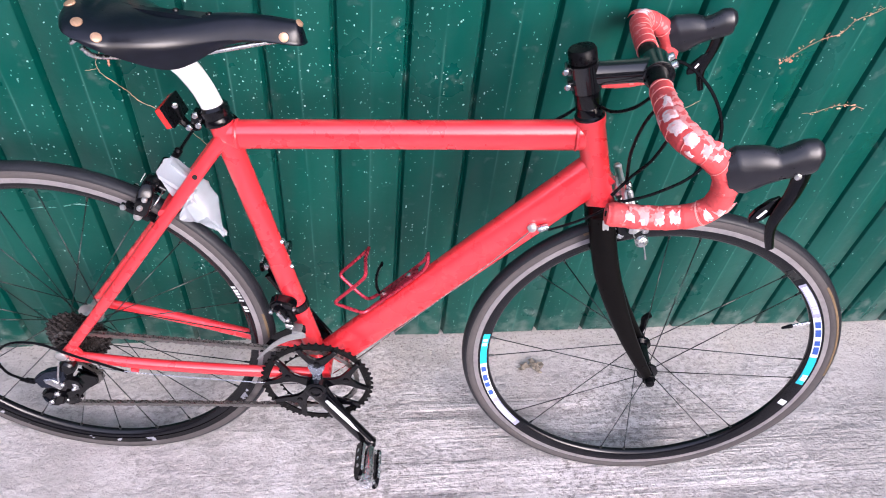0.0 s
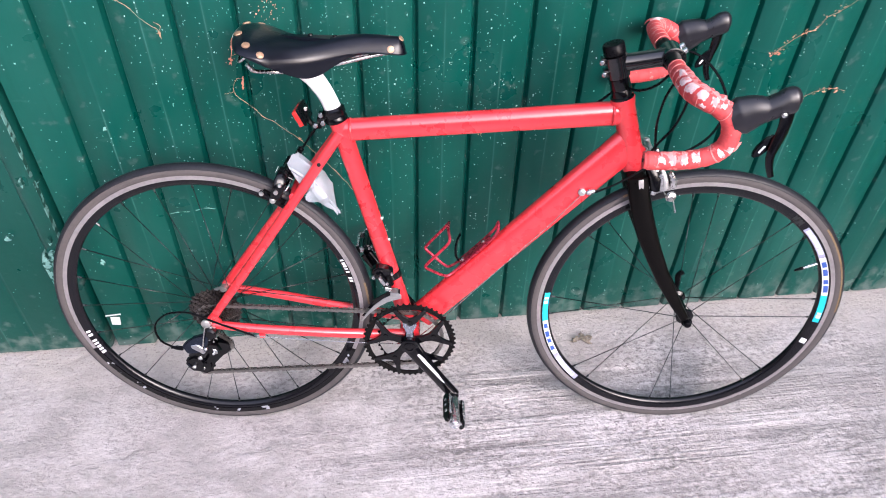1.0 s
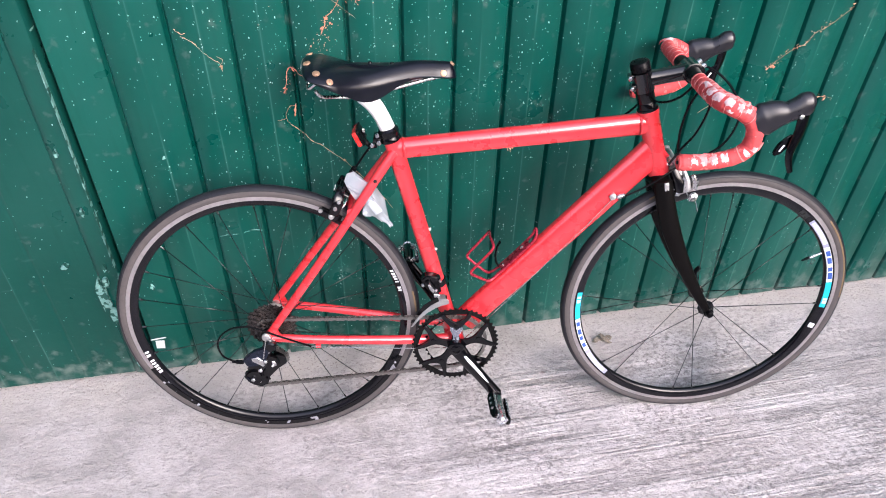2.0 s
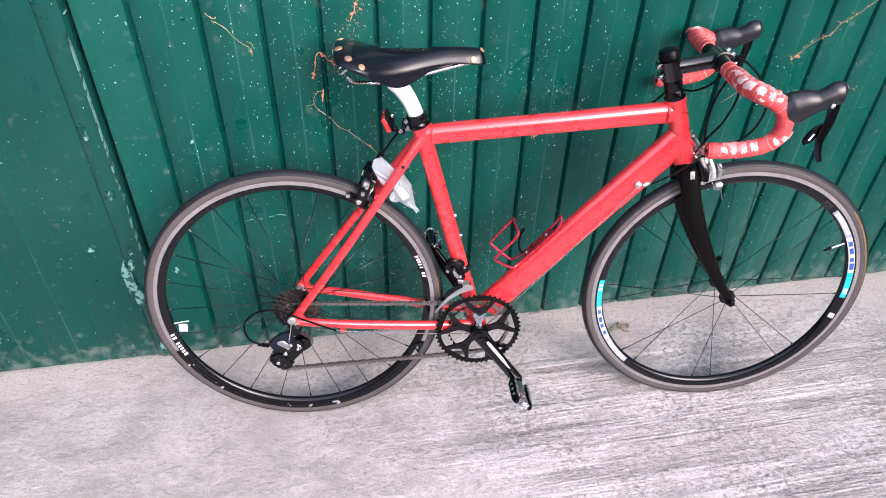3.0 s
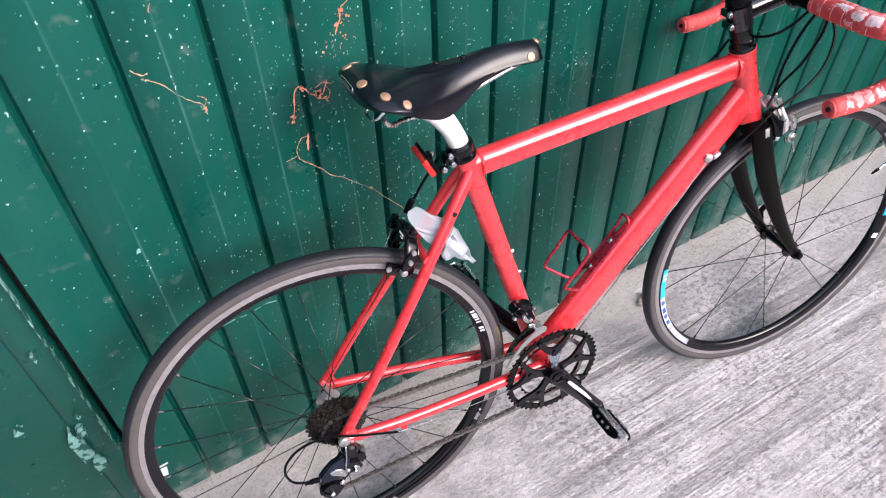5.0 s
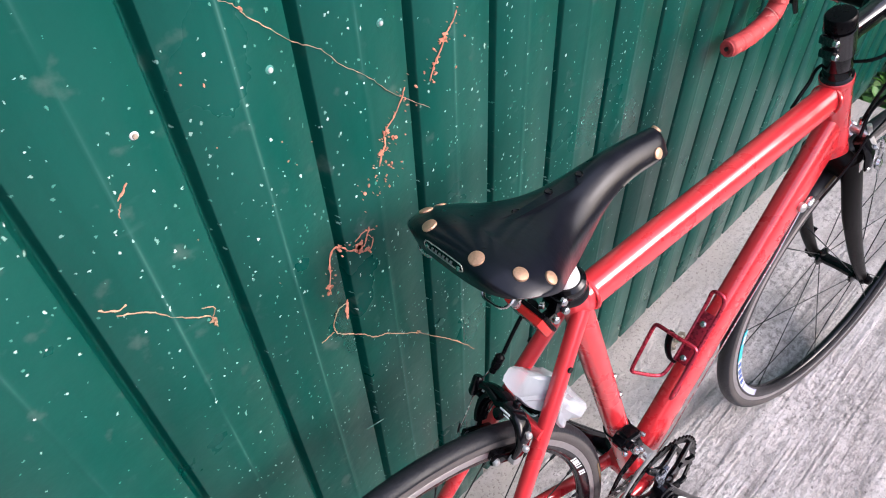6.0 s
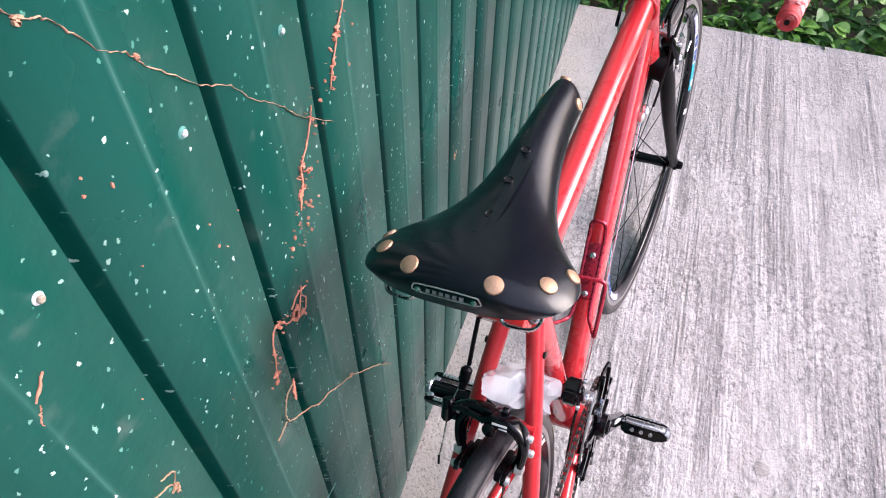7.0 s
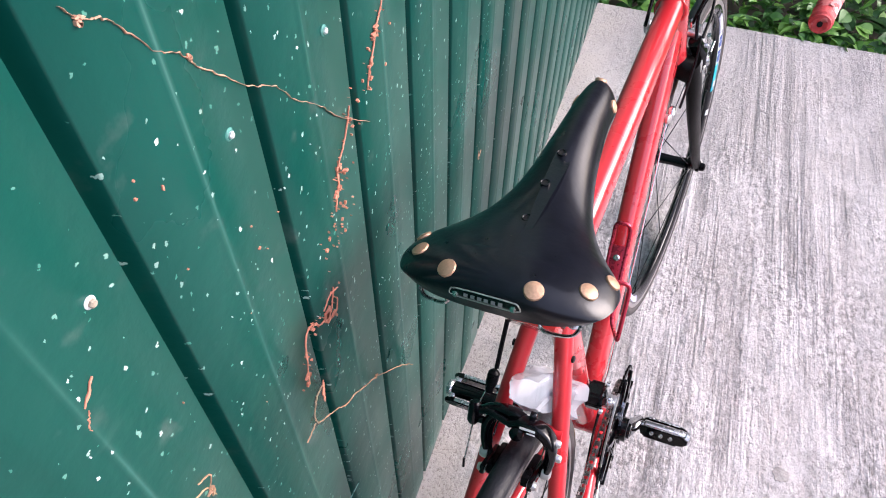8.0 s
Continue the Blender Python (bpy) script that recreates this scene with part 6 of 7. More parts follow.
def make_drivetrain():
    ex, ez = Vector((1, 0, 0)), Vector((0, 0, 1))
    down = Vector((0.098, 0, -0.138))
    ang0 = math.atan2(down.z, down.x)
    bm = bmesh.new()
    path = spline([(0.415, -0.062, 0.278), (0.438, -0.068, 0.2455), (0.475, -0.071, 0.1935), (0.513, -0.073, 0.140)], 5)
    sweep(bm, path, [(0.0200 - 0.0055 * min(1, 1.6 * i / 15), 0.0085) for i in range(16)], 16, side=(0.815, 0, 0.579))
    lathe(bm, [(0.015, -0.010), (0.019, -0.008), (0.019, 0.006), (0.014, 0.008)], (0.415, -0.064, 0.278), (0, -1, 0), 24)
    lathe(bm, [(0.010, -0.009), (0.012, -0.007), (0.012, 0.006), (0.010, 0.008)], (0.513, -0.073, 0.140), (0, -1, 0), 20)
    crank = part("crankset", bm, M_GLOSS, bike, "glossy black crankset with two chainrings")
    bm = bmesh.new()
    lathe(bm, [(0.0125, 0), (0.0125, 0.003), (0.0085, 0.004), (0.0080, 0.001), (0.002, 0.001)], (0.415, -0.072, 0.278), (0, -1, 0), 20)
    part("crank_bolt", bm, M_GLOSS, crank)
    bm = bmesh.new()
    d = Vector((0.579, 0, -0.815))
    plate(bm, [(-0.050, -0.0030), (-0.040, -0.0042), (0.020, -0.0036), (0.052, 0.0), (0.040, 0.0026), (-0.030, 0.0030), (-0.050, 0.0020)], Vector((0.4625, -0.0796, 0.2225)), d, Vector((d.z, 0, -d.x)), 0.0016)
    part("crank_print", bm, M_DECALW, crank)
    for k in range(5):
        a = ang0 + k * math.tau / 5
        r = Vector((math.cos(a), 0, math.sin(a)))
        t = Vector((-math.sin(a), 0, math.cos(a)))
        bm = bmesh.new()
        plate(bm, [(0.0100, -0.0125), (0.0200, -0.0080), (0.0340, -0.0062), (0.0460, -0.0082), (0.0570, -0.0150), (0.0670, -0.0240), (0.0770, -0.0320), (0.0850, -0.0360), (0.0880, -0.0280), (0.0800, -0.0225), (0.0720, -0.0150), (0.0645, -0.0060), (0.0625, -0.0000), (0.0645, 0.0060), (0.0720, 0.0150), (0.0800, 0.0225), (0.0880, 0.0280), (0.0850, 0.0360), (0.0770, 0.0320), (0.0670, 0.0240), (0.0570, 0.0150), (0.0460, 0.0082), (0.0340, 0.0062), (0.0200, 0.0080), (0.0100, 0.0125)], BB + Vector((0, -0.054, 0)), r, t, 0.006)
        bmesh.ops.bevel(bm, geom=bm.edges[:], offset=0.001, segments=1, affect="EDGES")
        part("spider_arm", bm, M_GLOSS, crank)
        bm = bmesh.new()
        lathe(bm, [(0.005, 0), (0.005, 0.0016), (0.0025, 0.002)], BB + Vector((0, -0.0575, 0)) + r * 0.054, (0, -1, 0), 10)
        part("chainring_bolt", bm, M_GLOSS, crank)
    bm = bmesh.new()
    a = ang0 + 2 * math.tau / 5
    plate(bm, [(0.016, -0.007), (0.030, -0.0065), (0.046, -0.014), (0.053, -0.015), (0.050, -0.006), (0.046, 0), (0.050, 0.006), (0.053, 0.015), (0.046, 0.014), (0.030, 0.0065), (0.016, 0.007)], BB + Vector((0, -0.0585, 0)), Vector((math.cos(a), 0, math.sin(a))), Vector((-math.sin(a), 0, math.cos(a))), 0.003)
    part("spider_face", bm, M_ANODISED, crank, "blue-grey polished face")
    bm = bmesh.new()
    o = toothed(0.1005, 50, 0.0042)
    inner = []
    for k in range(len(o)):
        a = k * math.tau / len(o)
        w = math.cos(5 * (a - ang0))
        rr = 0.0870 - 0.003 * max(0, w)
        inner.append((rr * math.cos(a), rr * math.sin(a)))
    ring_plate(bm, o, inner, BB + Vector((0, -0.0505, 0)), ex, ez, 0.0030)
    part("chainring", bm, M_COG, crank, "large black chainring")
    bm = bmesh.new()
    o = toothed(0.0715, 34, 0.004)
    ring_plate(bm, o, circle(0.0665, len(o)), BB + Vector((0, -0.0435, 0)), ex, ez, 0.0028)
    part("chainring", bm, M_COG, crank, "small black chainring")
    bm = bmesh.new()
    path = spline([(0.415, 0.062, 0.278), (0.392, 0.068, 0.3105), (0.355, 0.076, 0.3625), (0.317, 0.082, 0.416)], 5)
    sweep(bm, path, [(0.0200 - 0.0055 * min(1, 1.6 * i / 15), 0.0085) for i in range(16)], 16, side=(0.815, 0, 0.579))
    lathe(bm, [(0.014, -0.046), (0.017, -0.040), (0.017, 0.046), (0.014, 0.050)], (0.415, 0.02, 0.278), (0, 1, 0), 20)
    part("left_crank", bm, M_GLOSS, bike, "glossy black left crank arm")
    # pedals
    for s, at, tilt in ((-1, Vector((0.513, -0.074, 0.136)), 38), (1, Vector((0.317, 0.088, 0.416)), -8)):
        tm = Matrix.Rotation(radians(tilt), 3, "Y")

        def Q(x, y, z):
            return at + tm @ Vector((x, s * y, z))

        bm = bmesh.new()
        lathe(bm, [(0.0075, 0), (0.0075, 0.010), (0.0115, 0.012), (0.0120, 0.078), (0.009, 0.084)], at, (0, s, 0), 16)
        ped = part("pedal", bm, M_STEEL if s < 0 else M_GLOSS, bike, "black cage pedal with a polished steel body")
        for x in (-0.0195, 0.0195):
            bm = bmesh.new()
            out = [(0.010, -0.0095), (0.074, -0.0095), (0.084, -0.0060), (0.088, 0.0), (0.084, 0.0060), (0.074, 0.0095), (0.010, 0.0095), (0.006, 0.005), (0.006, -0.005)]
            plate(bm, out, Q(x, 0, 0), tm @ Vector((0, s, 0)), tm @ Vector((0, 0, 1)), 0.0075)
            bmesh.ops.bevel(bm, geom=bm.edges[:], offset=0.0018, segments=2, affect="EDGES")
            part("pedal_body", bm, M_GLOSS, ped, "black pedal cage plate")
            for z in (0.0102, -0.0102):
                bm = bmesh.new()
                block(bm, Q(x, 0.042, z), (0.0055, 0.056, 0.0028), tm, 0.001)
                part("cage_edge", bm, M_PEDAL if z > 0 else M_GLOSS, ped, "bright worn cage edge" if z > 0 else "")
            for yy in (0.026, 0.042, 0.058):
                bm = bmesh.new()
                lathe(bm, [(0.0038, 0), (0.0038, 0.0008), (0.0026, 0.0012), (0.0022, 0.0004), (0.0006, 0.0004)], Q(x + math.copysign(0.0037, x), yy, 0), tm @ Vector((math.copysign(1, x), 0, 0)), 10)
                part("pedal_screw", bm, M_STEEL, ped)
        for yy, w in ((0.014, 0.009), (0.078, 0.010)):
            bm = bmesh.new()
            block(bm, Q(0, yy, 0), (0.036, w, 0.013), tm, 0.003)
            part("pedal_end", bm, M_PEDAL, ped, "polished cross piece")
        bm = bmesh.new()
        lathe(bm, [(0.010, 0.0), (0.0125, 0.003), (0.0115, 0.008), (0.006, 0.011), (0.005, 0.009), (0.001, 0.009)], Q(0, 0.080, 0), (0, s, 0), 18)
        part("dust_cap", bm, M_PEDAL, ped)
    # chain
    y = -0.0425
    way = [(0.415, 0.349), (0.30, 0.354), (0.18, 0.3592), (0.06, 0.3645), (0.005, 0.3665), (-0.018, 0.361), (-0.0295, 0.340), (-0.024, 0.318), (-0.004, 0.296), (0.022, 0.274), (0.030, 0.258), (0.014, 0.240), (-0.020, 0.232), (-0.048, 0.222), (-0.060, 0.204), (-0.052, 0.186), (-0.034, 0.180), (0.06, 0.185), (0.20, 0.1935), (0.32, 0.2005), (0.405, 0.2075), (0.450, 0.217), (0.477, 0.244), (0.4855, 0.278), (0.477, 0.312), (0.450, 0.340)]
    line = spline([(a, y, b) for a, b in way] + [(way[0][0], y, way[0][1])], 14)
    total = sum((q - p).length for p, q in zip(line, line[1:]))
    count = 2 * round(total / 0.0254)
    pitch, pts, acc, want = total / count, [], 0.0, 0.0
    for p, q in zip(line, line[1:]):
        seg = (q - p).length
        while want <= acc + seg and len(pts) < count:
            pts.append(p.lerp(q, (want - acc) / max(seg, 1e-9)))
            want += pitch
        acc += seg
    bm = bmesh.new()
    for p in pts:
        lathe(bm, [(0.0036, -0.0030), (0.0036, 0.0030)], p, (0, 1, 0), 6)
    chain = part("chain", bm, M_CHAIN, bike, "grey oily drive chain")
    links = []
    for gap in (0.0036, 0.0024):
        bm = bmesh.new()
        for s in (1, -1):
            out = []
            for k in range(8):
                a = radians(90 + 180 * k / 7)
                out.append((0.0042 * math.cos(a), 0.0042 * math.sin(a)))
            out += [(0.00635, -0.0031)]
            for k in range(8):
                a = radians(-90 + 180 * k / 7)
                out.append((0.0127 + 0.0042 * math.cos(a), 0.0042 * math.sin(a)))
            out += [(0.00635, 0.0031)]
            plate(bm, out, (0, s * gap, 0), (1, 0, 0), (0, 0, 1), 0.0011)
        me = bpy.data.meshes.new("chain_link")
        bmesh.ops.recalc_face_normals(bm, faces=bm.faces)
        bm.to_mesh(me)
        bm.free()
        me.materials.append(M_CHAIN)
        links.append(me)
    for k, p in enumerate(pts):
        q = pts[(k + 1) % len(pts)]
        d = (q - p).normalized()
        m = Matrix.Translation(p) @ Matrix((d, Vector((0, 1, 0)), d.cross(Vector((0, 1, 0))))).transposed().to_4x4()
        part("chain_link", links[k % 2], None, chain, m=m)
    # rear derailleur
    bm = bmesh.new()
    squared(bm, [(0.000, -0.074, 0.318), (-0.012, -0.074, 0.298), (-0.030, -0.073, 0.270), (-0.044, -0.070, 0.246)], [(0.010, 0.006), (0.014, 0.006), (0.018, 0.006), (0.016, 0.006)], (1, 0, 0), 0.7)
    rd = part("rear_derailleur", bm, M_GLOSS, bike, "black and silver rear derailleur")
    bm = bmesh.new()
    squared(bm, [(0.006, -0.074, 0.336), (0.000, -0.077, 0.318), (-0.006, -0.078, 0.304)], [(0.008, 0.005), (0.007, 0.006), (0.005, 0.005)], (1, 0, 0), 0.8)
    part("hanger_arm", bm, M_ALU, rd, "bright aluminium hanger")
    bm = bmesh.new()
    lathe(bm, [(0.011, -0.006), (0.0125, -0.004), (0.0125, 0.004), (0.0085, 0.006), (0.002, 0.006)], (0.000, -0.078, 0.318), (0, -1, 0), 18)
    part("mounting_bolt", bm, M_STEEL, rd)
    for c in ((0.010, 0.260), (-0.038, 0.203)):
        bm = bmesh.new()
        o = toothed(0.0225, 11, 0.006)
        ring_plate(bm, o, circle(0.004, len(o)), (c[0], y, c[1]), ex, ez, 0.004)
        part("jockey_wheel", bm, M_BLACK, rd)
    for yy in (-0.0475, -0.0355):
        bm = bmesh.new()
        plate(bm, [(0.004, 0.276), (0.018, 0.274), (0.026, 0.262), (0.024, 0.248), (0.006, 0.232), (-0.016, 0.208), (-0.022, 0.188), (-0.038, 0.180), (-0.056, 0.188), (-0.060, 0.204), (-0.050, 0.222), (-0.028, 0.238), (-0.008, 0.262)], (0, yy, 0), ex, ez, 0.0022)
        part("pulley_cage", bm, M_GLOSS, rd)
    def flat(name, out, yy, thick, mat, label="", soften=0.0014):
        bm = bmesh.new()
        plate(bm, out, (0, yy, 0), ex, ez, thick)
        bmesh.ops.bevel(bm, geom=bm.edges[:], offset=soften, segments=2, affect="EDGES")
        return part(name, bm, mat, rd, label)

    flat("pulley_cage", [(-0.058, 0.238), (-0.050, 0.250), (-0.030, 0.254), (-0.006, 0.268), (0.010, 0.280), (0.028, 0.274), (0.030, 0.258), (0.016, 0.246), (-0.006, 0.234), (-0.026, 0.214), (-0.044, 0.206), (-0.058, 0.216)], -0.0585, 0.0030, M_GLOSS, "", 0.0008)

    def stud(name, x, yy, z, r, deep, mat):
        bm = bmesh.new()
        lathe(bm, [(r * 0.9, -0.002), (r, 0.0), (r, deep * 0.6), (r * 0.82, deep * 0.85), (r * 0.55, deep), (r * 0.45, deep * 0.7), (r * 0.06, deep * 0.7)], (x, yy, z), (0, -1, 0), 18)
        return part(name, bm, mat, rd)

    flat("parallelogram", [(-0.0600, 0.2920), (-0.0480, 0.3060), (-0.0330, 0.3150), (-0.0100, 0.3255), (0.0020, 0.3200), (-0.0040, 0.3020), (-0.0150, 0.2800), (-0.0320, 0.2740), (-0.0515, 0.2722)], -0.0850, 0.0110, M_BLUEBLACK, "blue-black derailleur body", 0.0030)
    flat("linkage_plate", [(-0.0400, 0.2990), (-0.0260, 0.3010), (-0.0150, 0.2920), (-0.0110, 0.2800), (-0.0180, 0.2745), (-0.0240, 0.2840), (-0.0380, 0.2900)], -0.0915, 0.0040, M_STEEL, "bright polished linkage plate")
    flat("linkage_plate", [(-0.0060, 0.2960), (0.0130, 0.2900), (0.0180, 0.2740), (0.0040, 0.2640), (-0.0110, 0.2700)], -0.0800, 0.0100, M_GLOSS)
    flat("linkage_plate", [(0.0020, 0.2850), (0.0100, 0.2825), (0.0120, 0.2720), (0.0030, 0.2690)], -0.0862, 0.0026, M_STEEL, "bright polished linkage plate", 0.0008)
    flat("knuckle", [(-0.0660, 0.2400), (-0.0630, 0.2260), (-0.0520, 0.2140), (-0.0380, 0.2130), (-0.0260, 0.2230), (-0.0210, 0.2380), (-0.0280, 0.2520), (-0.0440, 0.2580), (-0.0580, 0.2520)], -0.0740, 0.0150, M_GLOSS, "glossy black lower knuckle", 0.0045)
    flat("knuckle_rib", [(-0.0600, 0.2390), (-0.0560, 0.2290), (-0.0440, 0.2230), (-0.0420, 0.2255), (-0.0520, 0.2310), (-0.0565, 0.2400)], -0.0822, 0.0030, M_BLUEBLACK, "", 0.0009)
    bm = bmesh.new()
    lathe(bm, [(0.0110, -0.010), (0.0140, -0.006), (0.0140, 0.006), (0.0105, 0.010), (0.0010, 0.010)], (0.0020, -0.0800, 0.3230), (0, -1, 0), 24)
    part("knuckle", bm, M_GLOSS, rd)
    bm = bmesh.new()
    lathe(bm, [(0.0150, -0.003), (0.0165, 0.0), (0.0150, 0.003), (0.0090, 0.0042), (0.0010, 0.0042)], (-0.0380, -0.0505, 0.2050), (0, -1, 0), 24)
    part("knuckle", bm, M_GLOSS, rd)
    for x, yy, z, r in ((-0.0450, -0.0845, 0.2330, 0.0045), (-0.0100, -0.0915, 0.2890, 0.0042), (0.0030, -0.0870, 0.2730, 0.0036), (-0.0240, -0.0930, 0.2660, 0.0050), (0.0105, -0.0490, 0.2600, 0.0040), (-0.0380, -0.0545, 0.2030, 0.0040)):
        stud("derailleur_bolt", x, yy, z, r, 0.004, M_STEEL)
    bm = bmesh.new()
    lathe(bm, [(0.0075, -0.004), (0.0095, -0.002), (0.0095, 0.003), (0.0070, 0.0045), (0.0010, 0.0045)], (-0.0030, -0.0800, 0.3470), (0, -1, 0), 20)
    part("hanger_boss", bm, M_ALU, rd, "bright aluminium hanger boss")
    bm = bmesh.new()
    sweep(bm, [(-0.0035, -0.0900, 0.3440), (-0.0080, -0.0960, 0.3220), (-0.0130, -0.0950, 0.2990)], [0.0014, 0.0013, 0.0016], 8)
    part("tension_rod", bm, M_STEEL, rd, "thin bright rod")
    bm = bmesh.new()
    lathe(bm, [(0.003, 0), (0.0048, 0.002), (0.0048, 0.016), (0.0035, 0.018), (0.0035, 0.026)], (-0.058, -0.085, 0.2845), (-1, 0.05, 0.10), 10)
    part("barrel_adjuster", bm, M_BLACK, rd)
    housing("shift_housing", [(-0.080, -0.084, 0.288), (-0.100, -0.085, 0.304), (-0.1075, -0.085, 0.332), (-0.098, -0.085, 0.358), (-0.070, -0.085, 0.378), (-0.027, -0.085, 0.378), (0.020, -0.083, 0.352), (0.095, -0.074, 0.308)], 0.0022, False, parent=rd)
    # front derailleur
    sd = (Vector((0.286, 0, 0.764)) - BB).normalized()
    bm = bmesh.new()
    lathe(bm, [(0.0183, 0.140), (0.0205, 0.141), (0.0205, 0.154), (0.0183, 0.155)], BB, sd, 24)
    fd = part("front_derailleur", bm, M_GLOSS, bike, "black front derailleur with grey cage")

    def piece(name, out, yy, thick, mat, label="", soften=0.0014):
        bm = bmesh.new()
        plate(bm, out, (0, yy, 0), ex, ez, thick)
        bmesh.ops.bevel(bm, geom=bm.edges[:], offset=soften, segments=2, affect="EDGES")
        return part(name, bm, mat, fd, label)

    piece("clamp_body", [(0.338, 0.452), (0.350, 0.462), (0.376, 0.456), (0.384, 0.446), (0.376, 0.434), (0.358, 0.428), (0.342, 0.436)], -0.0300, 0.0220, M_GLOSS, "", 0.0030)
    piece("outer_link", [(0.346, 0.448), (0.358, 0.451), (0.371, 0.430), (0.379, 0.414), (0.368, 0.410), (0.356, 0.428)], -0.0440, 0.0060, M_GLOSS, "", 0.0018)
    piece("inner_link", [(0.366, 0.446), (0.376, 0.444), (0.384, 0.420), (0.374, 0.414)], -0.0400, 0.0050, M_BLACK)
    piece("bright_link", [(0.3530, 0.4400), (0.3590, 0.4420), (0.3680, 0.4270), (0.3640, 0.4220), (0.3570, 0.4300)], -0.0482, 0.0030, M_STEEL, "bright polished linkage arm", 0.0009)
    piece("bright_link", [(0.3650, 0.4200), (0.3790, 0.4170), (0.3800, 0.4090), (0.3660, 0.4110)], -0.0490, 0.0040, M_STEEL, "bright polished linkage arm", 0.0010)
    piece("guide_plate", [(0.3990, 0.4040), (0.3920, 0.4085), (0.3790, 0.4040), (0.3600, 0.3930), (0.3420, 0.3770), (0.3270, 0.3580), (0.3125, 0.3350), (0.3170, 0.3360), (0.3330, 0.3570), (0.3500, 0.3740), (0.3700, 0.3870), (0.3860, 0.3925), (0.3990, 0.3945)], -0.0545, 0.0026, M_CAGEPLATE, "worn grey chain guide", 0.0008)
    piece("guide_plate", [(0.3960, 0.4040), (0.3780, 0.4040), (0.3420, 0.3790), (0.3130, 0.3330), (0.3200, 0.3330), (0.3520, 0.3690), (0.3960, 0.3860)], -0.0345, 0.0022, M_GLOSS, "", 0.0008)
    bm = bmesh.new()
    block(bm, (0.384, -0.0445, 0.4050), (0.016, 0.020, 0.006), bevel=0.0015)
    part("guide_bridge", bm, M_CAGEPLATE, fd)
    for x, yy, z, r in ((0.3420, -0.0420, 0.4390, 0.0042), (0.3560, -0.0500, 0.4440, 0.0036), (0.3700, -0.0475, 0.4280, 0.0040), (0.3760, -0.0500, 0.4130, 0.0034), (0.3800, -0.0420, 0.4480, 0.0032)):
        bm = bmesh.new()
        lathe(bm, [(r, -0.002), (r, 0.002), (r * 0.75, 0.0035), (r * 0.5, 0.0035), (r * 0.4, 0.002), (0.0004, 0.002)], (x, yy, z), (0, -1, 0), 14)
        part("derailleur_bolt", bm, M_STEEL, fd)


def make_cage():
    """Bent-wire bottle cage on the down tube."""
    d = Vector((0.402, 0, 0.427)).normalized()
    n = Vector((-0.727, 0, 0.685))
    o = Vector((0.640, 0, 0.520)) + n * 0.033 - d * 0.11

    def P(along_, y, out):
        return o + d * along_ + n * out + Vector((0, y, 0))

    bm = bmesh.new()
    loop = spline([P(-0.030, -0.012, 0.004), P(0.02, -0.012, 0.004), P(0.075, -0.012, 0.006), P(0.094, -0.010, 0.014), P(0.098, 0, 0.018), P(0.094, 0.010, 0.014), P(0.075, 0.012, 0.006), P(0.02, 0.012, 0.004), P(-0.030, 0.012, 0.004)], 5)
    sweep(bm, loop, 0.0031, 8)
    cage = part("bottle_cage", bm, M_CAGE, bike, "red bent-wire bottle cage on the down tube")
    for s in (1, -1):
        bm = bmesh.new()
        arm = [P(-0.030, s * 0.012, 0.004), P(-0.050, s * 0.014, 0.006), P(-0.060, s * 0.020, 0.014), P(-0.065, s * 0.032, 0.054), P(-0.065, s * 0.035, 0.064), P(-0.058, s * 0.036, 0.069), P(-0.020, s * 0.037, 0.071), P(0.008, s * 0.037, 0.073), P(0.016, s * 0.034, 0.076), P(0.018, s * 0.026, 0.079), P(0.018, 0, 0.082)]
        sweep(bm, spline(arm, 4), 0.0031, 8)
        part("cage_arm", bm, M_CAGE, cage)
    turn = Matrix((d, Vector((0, 1, 0)), n)).transposed()
    bm = bmesh.new()
    block(bm, P(0.020, 0, 0.0055), (0.088, 0.019, 0.0022), turn, 0.0009)
    part("cage_plate", bm, M_CAGE, cage, "red anodised back plate")
    bm = bmesh.new()
    hook = spline([P(0.016, 0.020, 0.044), P(0.004, 0.022, 0.039), P(-0.012, 0.020, 0.029), P(-0.024, 0.016, 0.016), P(-0.028, 0.012, 0.005)], 4)
    sweep(bm, hook, [(0.0028, 0.0058)] * len(hook), 10, side=n)
    part("bottle_stop", bm, M_BLACK, cage, "black plastic bottle stop")
    for a in (-0.015, 0.045):
        bm = bmesh.new()
        block(bm, P(a, 0, 0.002), (0.020, 0.020, 0.004), Matrix.Rotation(radians(-46.7), 3, "Y"), 0.001)
        part("cage_tab", bm, M_CAGE, cage)
        bm = bmesh.new()
        lathe(bm, [(0.005, 0), (0.005, 0.005), (0.003, 0.0065), (0.001, 0.0065)], P(a, 0, 0.004), n, 10)
        part("cage_bolt", bm, M_STEEL, cage)


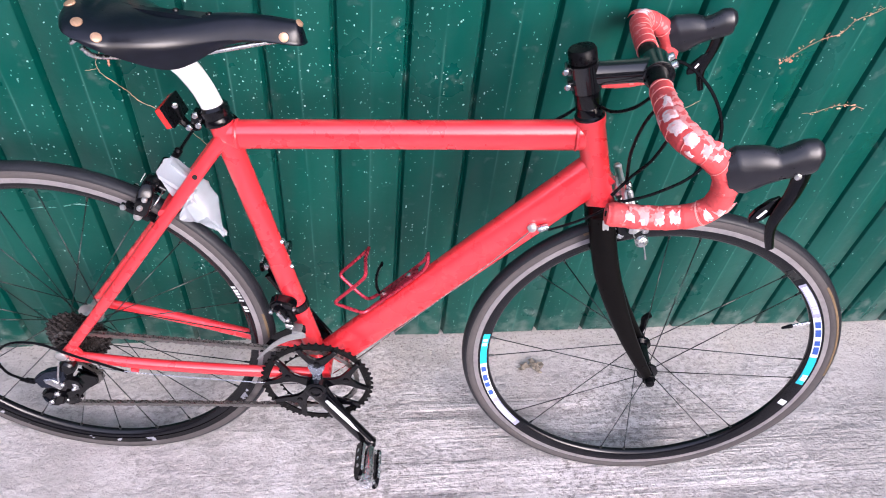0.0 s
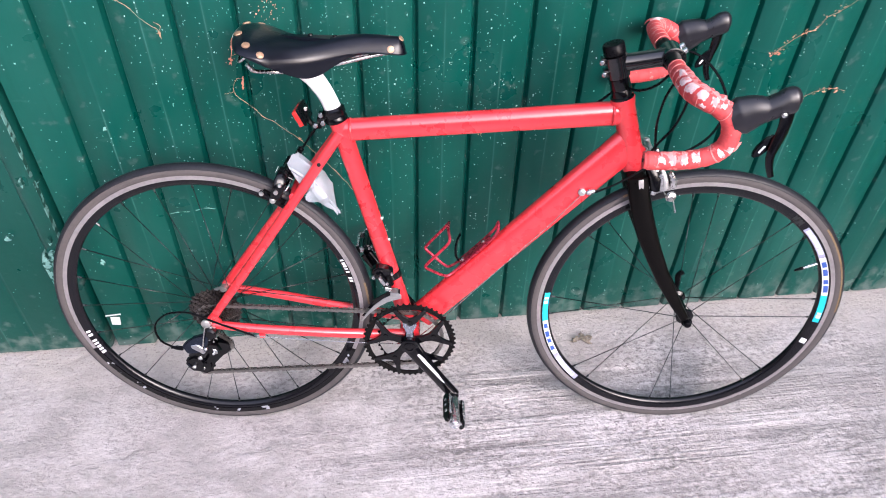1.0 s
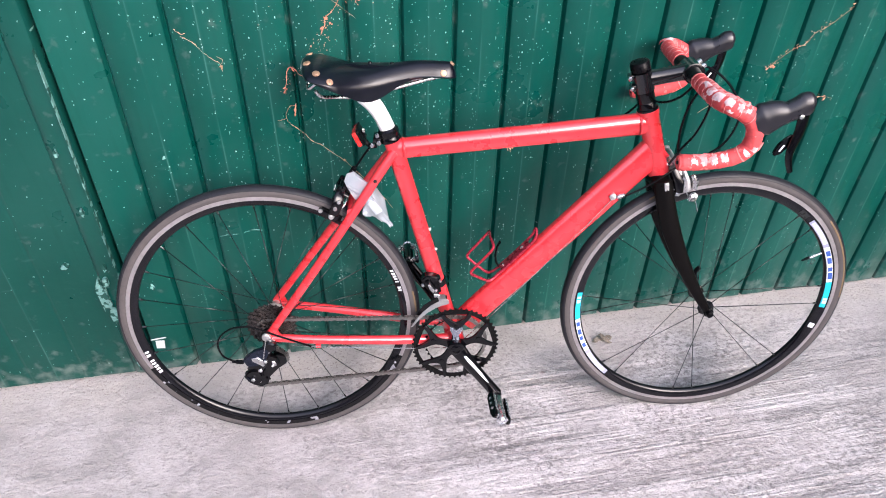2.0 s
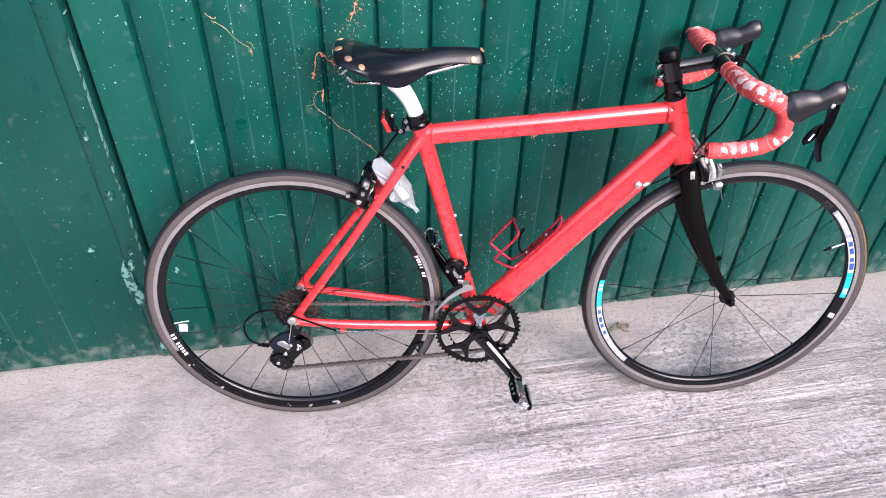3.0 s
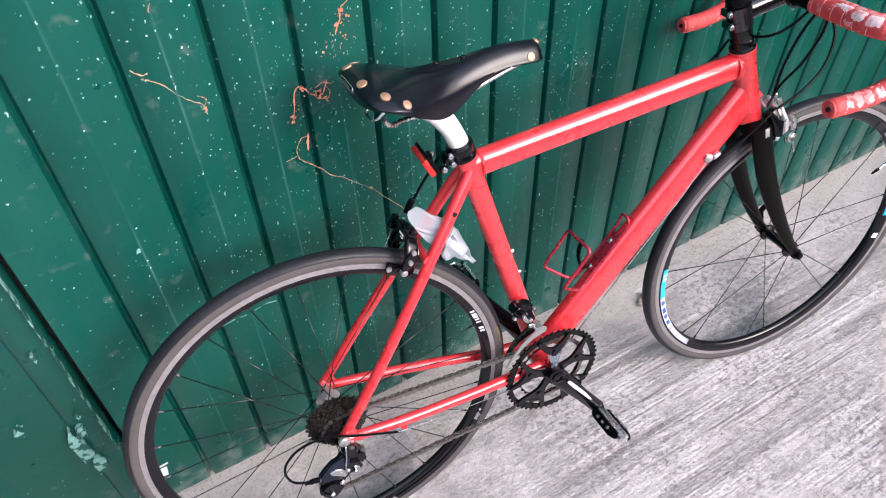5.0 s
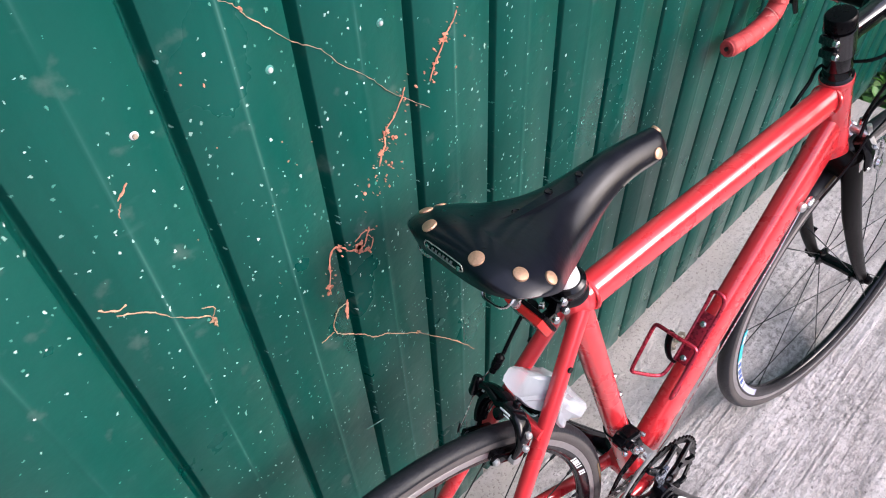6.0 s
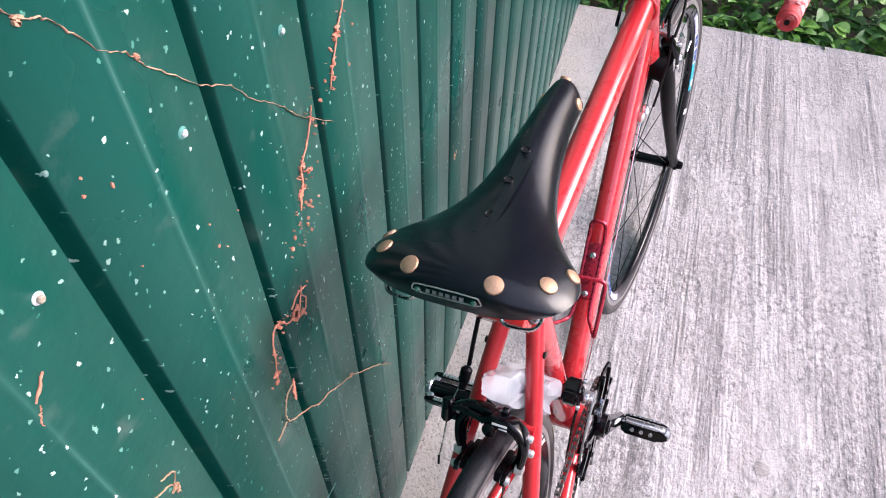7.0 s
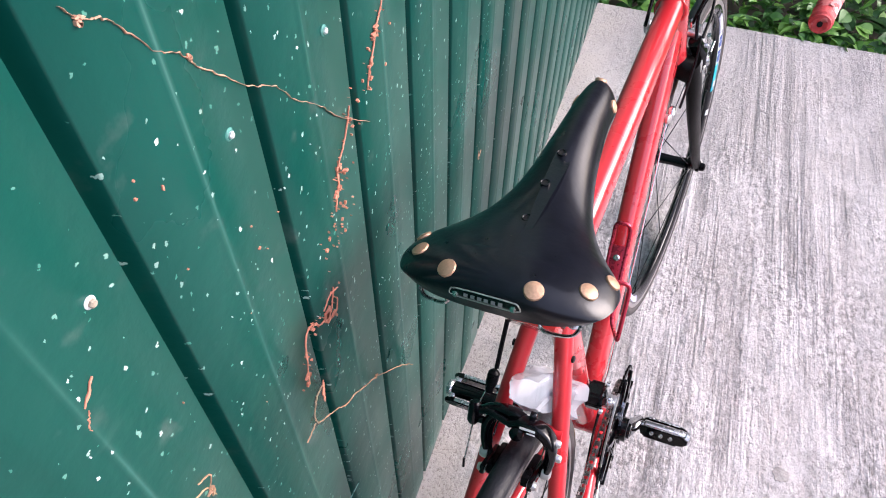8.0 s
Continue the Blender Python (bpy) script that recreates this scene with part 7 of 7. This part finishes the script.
def make_bag():
    """A crumpled bag of thin film tucked between the seat stays."""
    a, b = Vector((0.196, -0.002, 0.686)), Vector((0.278, -0.022, 0.580))
    d = (b - a).normalized()
    u = Vector((0, 1, 0))
    v = d.cross(u).normalized()
    bm = bmesh.new()
    rings, n, k_n = [], 28, 22
    for k in range(k_n + 1):
        t = k / k_n
        w = 0.023 * (0.62 + 0.5 * min(1, t * 2.5)) if t < 0.62 else 0.0258 * max(0.16, 1 - (t - 0.62) / 0.34)
        ring = []
        for j in range(n):
            q = j * math.tau / n
            c, e = math.cos(q), math.sin(q)
            fold = noise.noise(Vector((1.6 * c, 1.6 * e, t * 3.4 + 2)))
            r = w * (0.94 + 0.30 * fold + 0.34 * abs(noise.noise(Vector((2.6 * c, 2.6 * e, t * 5)))) - 0.16 * abs(noise.noise(Vector((5 * c, 5 * e, t * 11)))))
            ring.append(bm.verts.new(a + (b - a) * t + u * (r * 1.35 * math.copysign(abs(c) ** 0.7, c)) + v * (r * 0.88 * math.copysign(abs(e) ** 0.7, e)) + d * (0.006 * fold)))
        rings.append(ring)
    # the film lies against the back of the near stay and bulges out on both sides of it
    top, run = Vector((0.262, -0.0185, 0.704)), Vector((-0.062, -0.0155, -0.087))
    off = Vector((0.814, 0, -0.580))
    for p in bm.verts:
        at = top + run * ((p.co - top).dot(run) / run.length_squared)
        reach = (p.co - at).dot(off)
        if p.co.y < at.y + 0.012 and reach < 0.013:
            aside = min(1.0, abs(p.co.y - at.y) / 0.030)
            p.co += off * ((0.013 - reach) * (1 - 0.45 * aside))
            if p.co.y < at.y:
                p.co.y += 0.35 * (at.y - p.co.y)
    for x, y in zip(rings, rings[1:]):
        for j in range(n):
            bm.faces.new((x[j], x[(j + 1) % n], y[(j + 1) % n], y[j]))
    bm.faces.new(rings[0][::-1])
    bm.faces.new(rings[-1])
    bag = part("plastic_bag", bm, M_BAG, None, sharp=32)
    bag.matrix_basis = BIKE
    tagged(bag, "crumpled milky plastic bag tied between the red seat stays", "bag")
    bm = bmesh.new()
    sweep(bm, [a.lerp(b, 0.25), a.lerp(b, 0.5), a.lerp(b, 0.72)], [0.006, 0.009, 0.006], 10)
    part("bag_contents", bm, M_CONTENT, bag)


make_frame()
make_seat()
make_saddle()
make_rear_wheel()
make_front_wheel()
make_fork()
make_cockpit()
make_brakes_and_cables()
make_drivetrain()
make_cage()
make_bag()
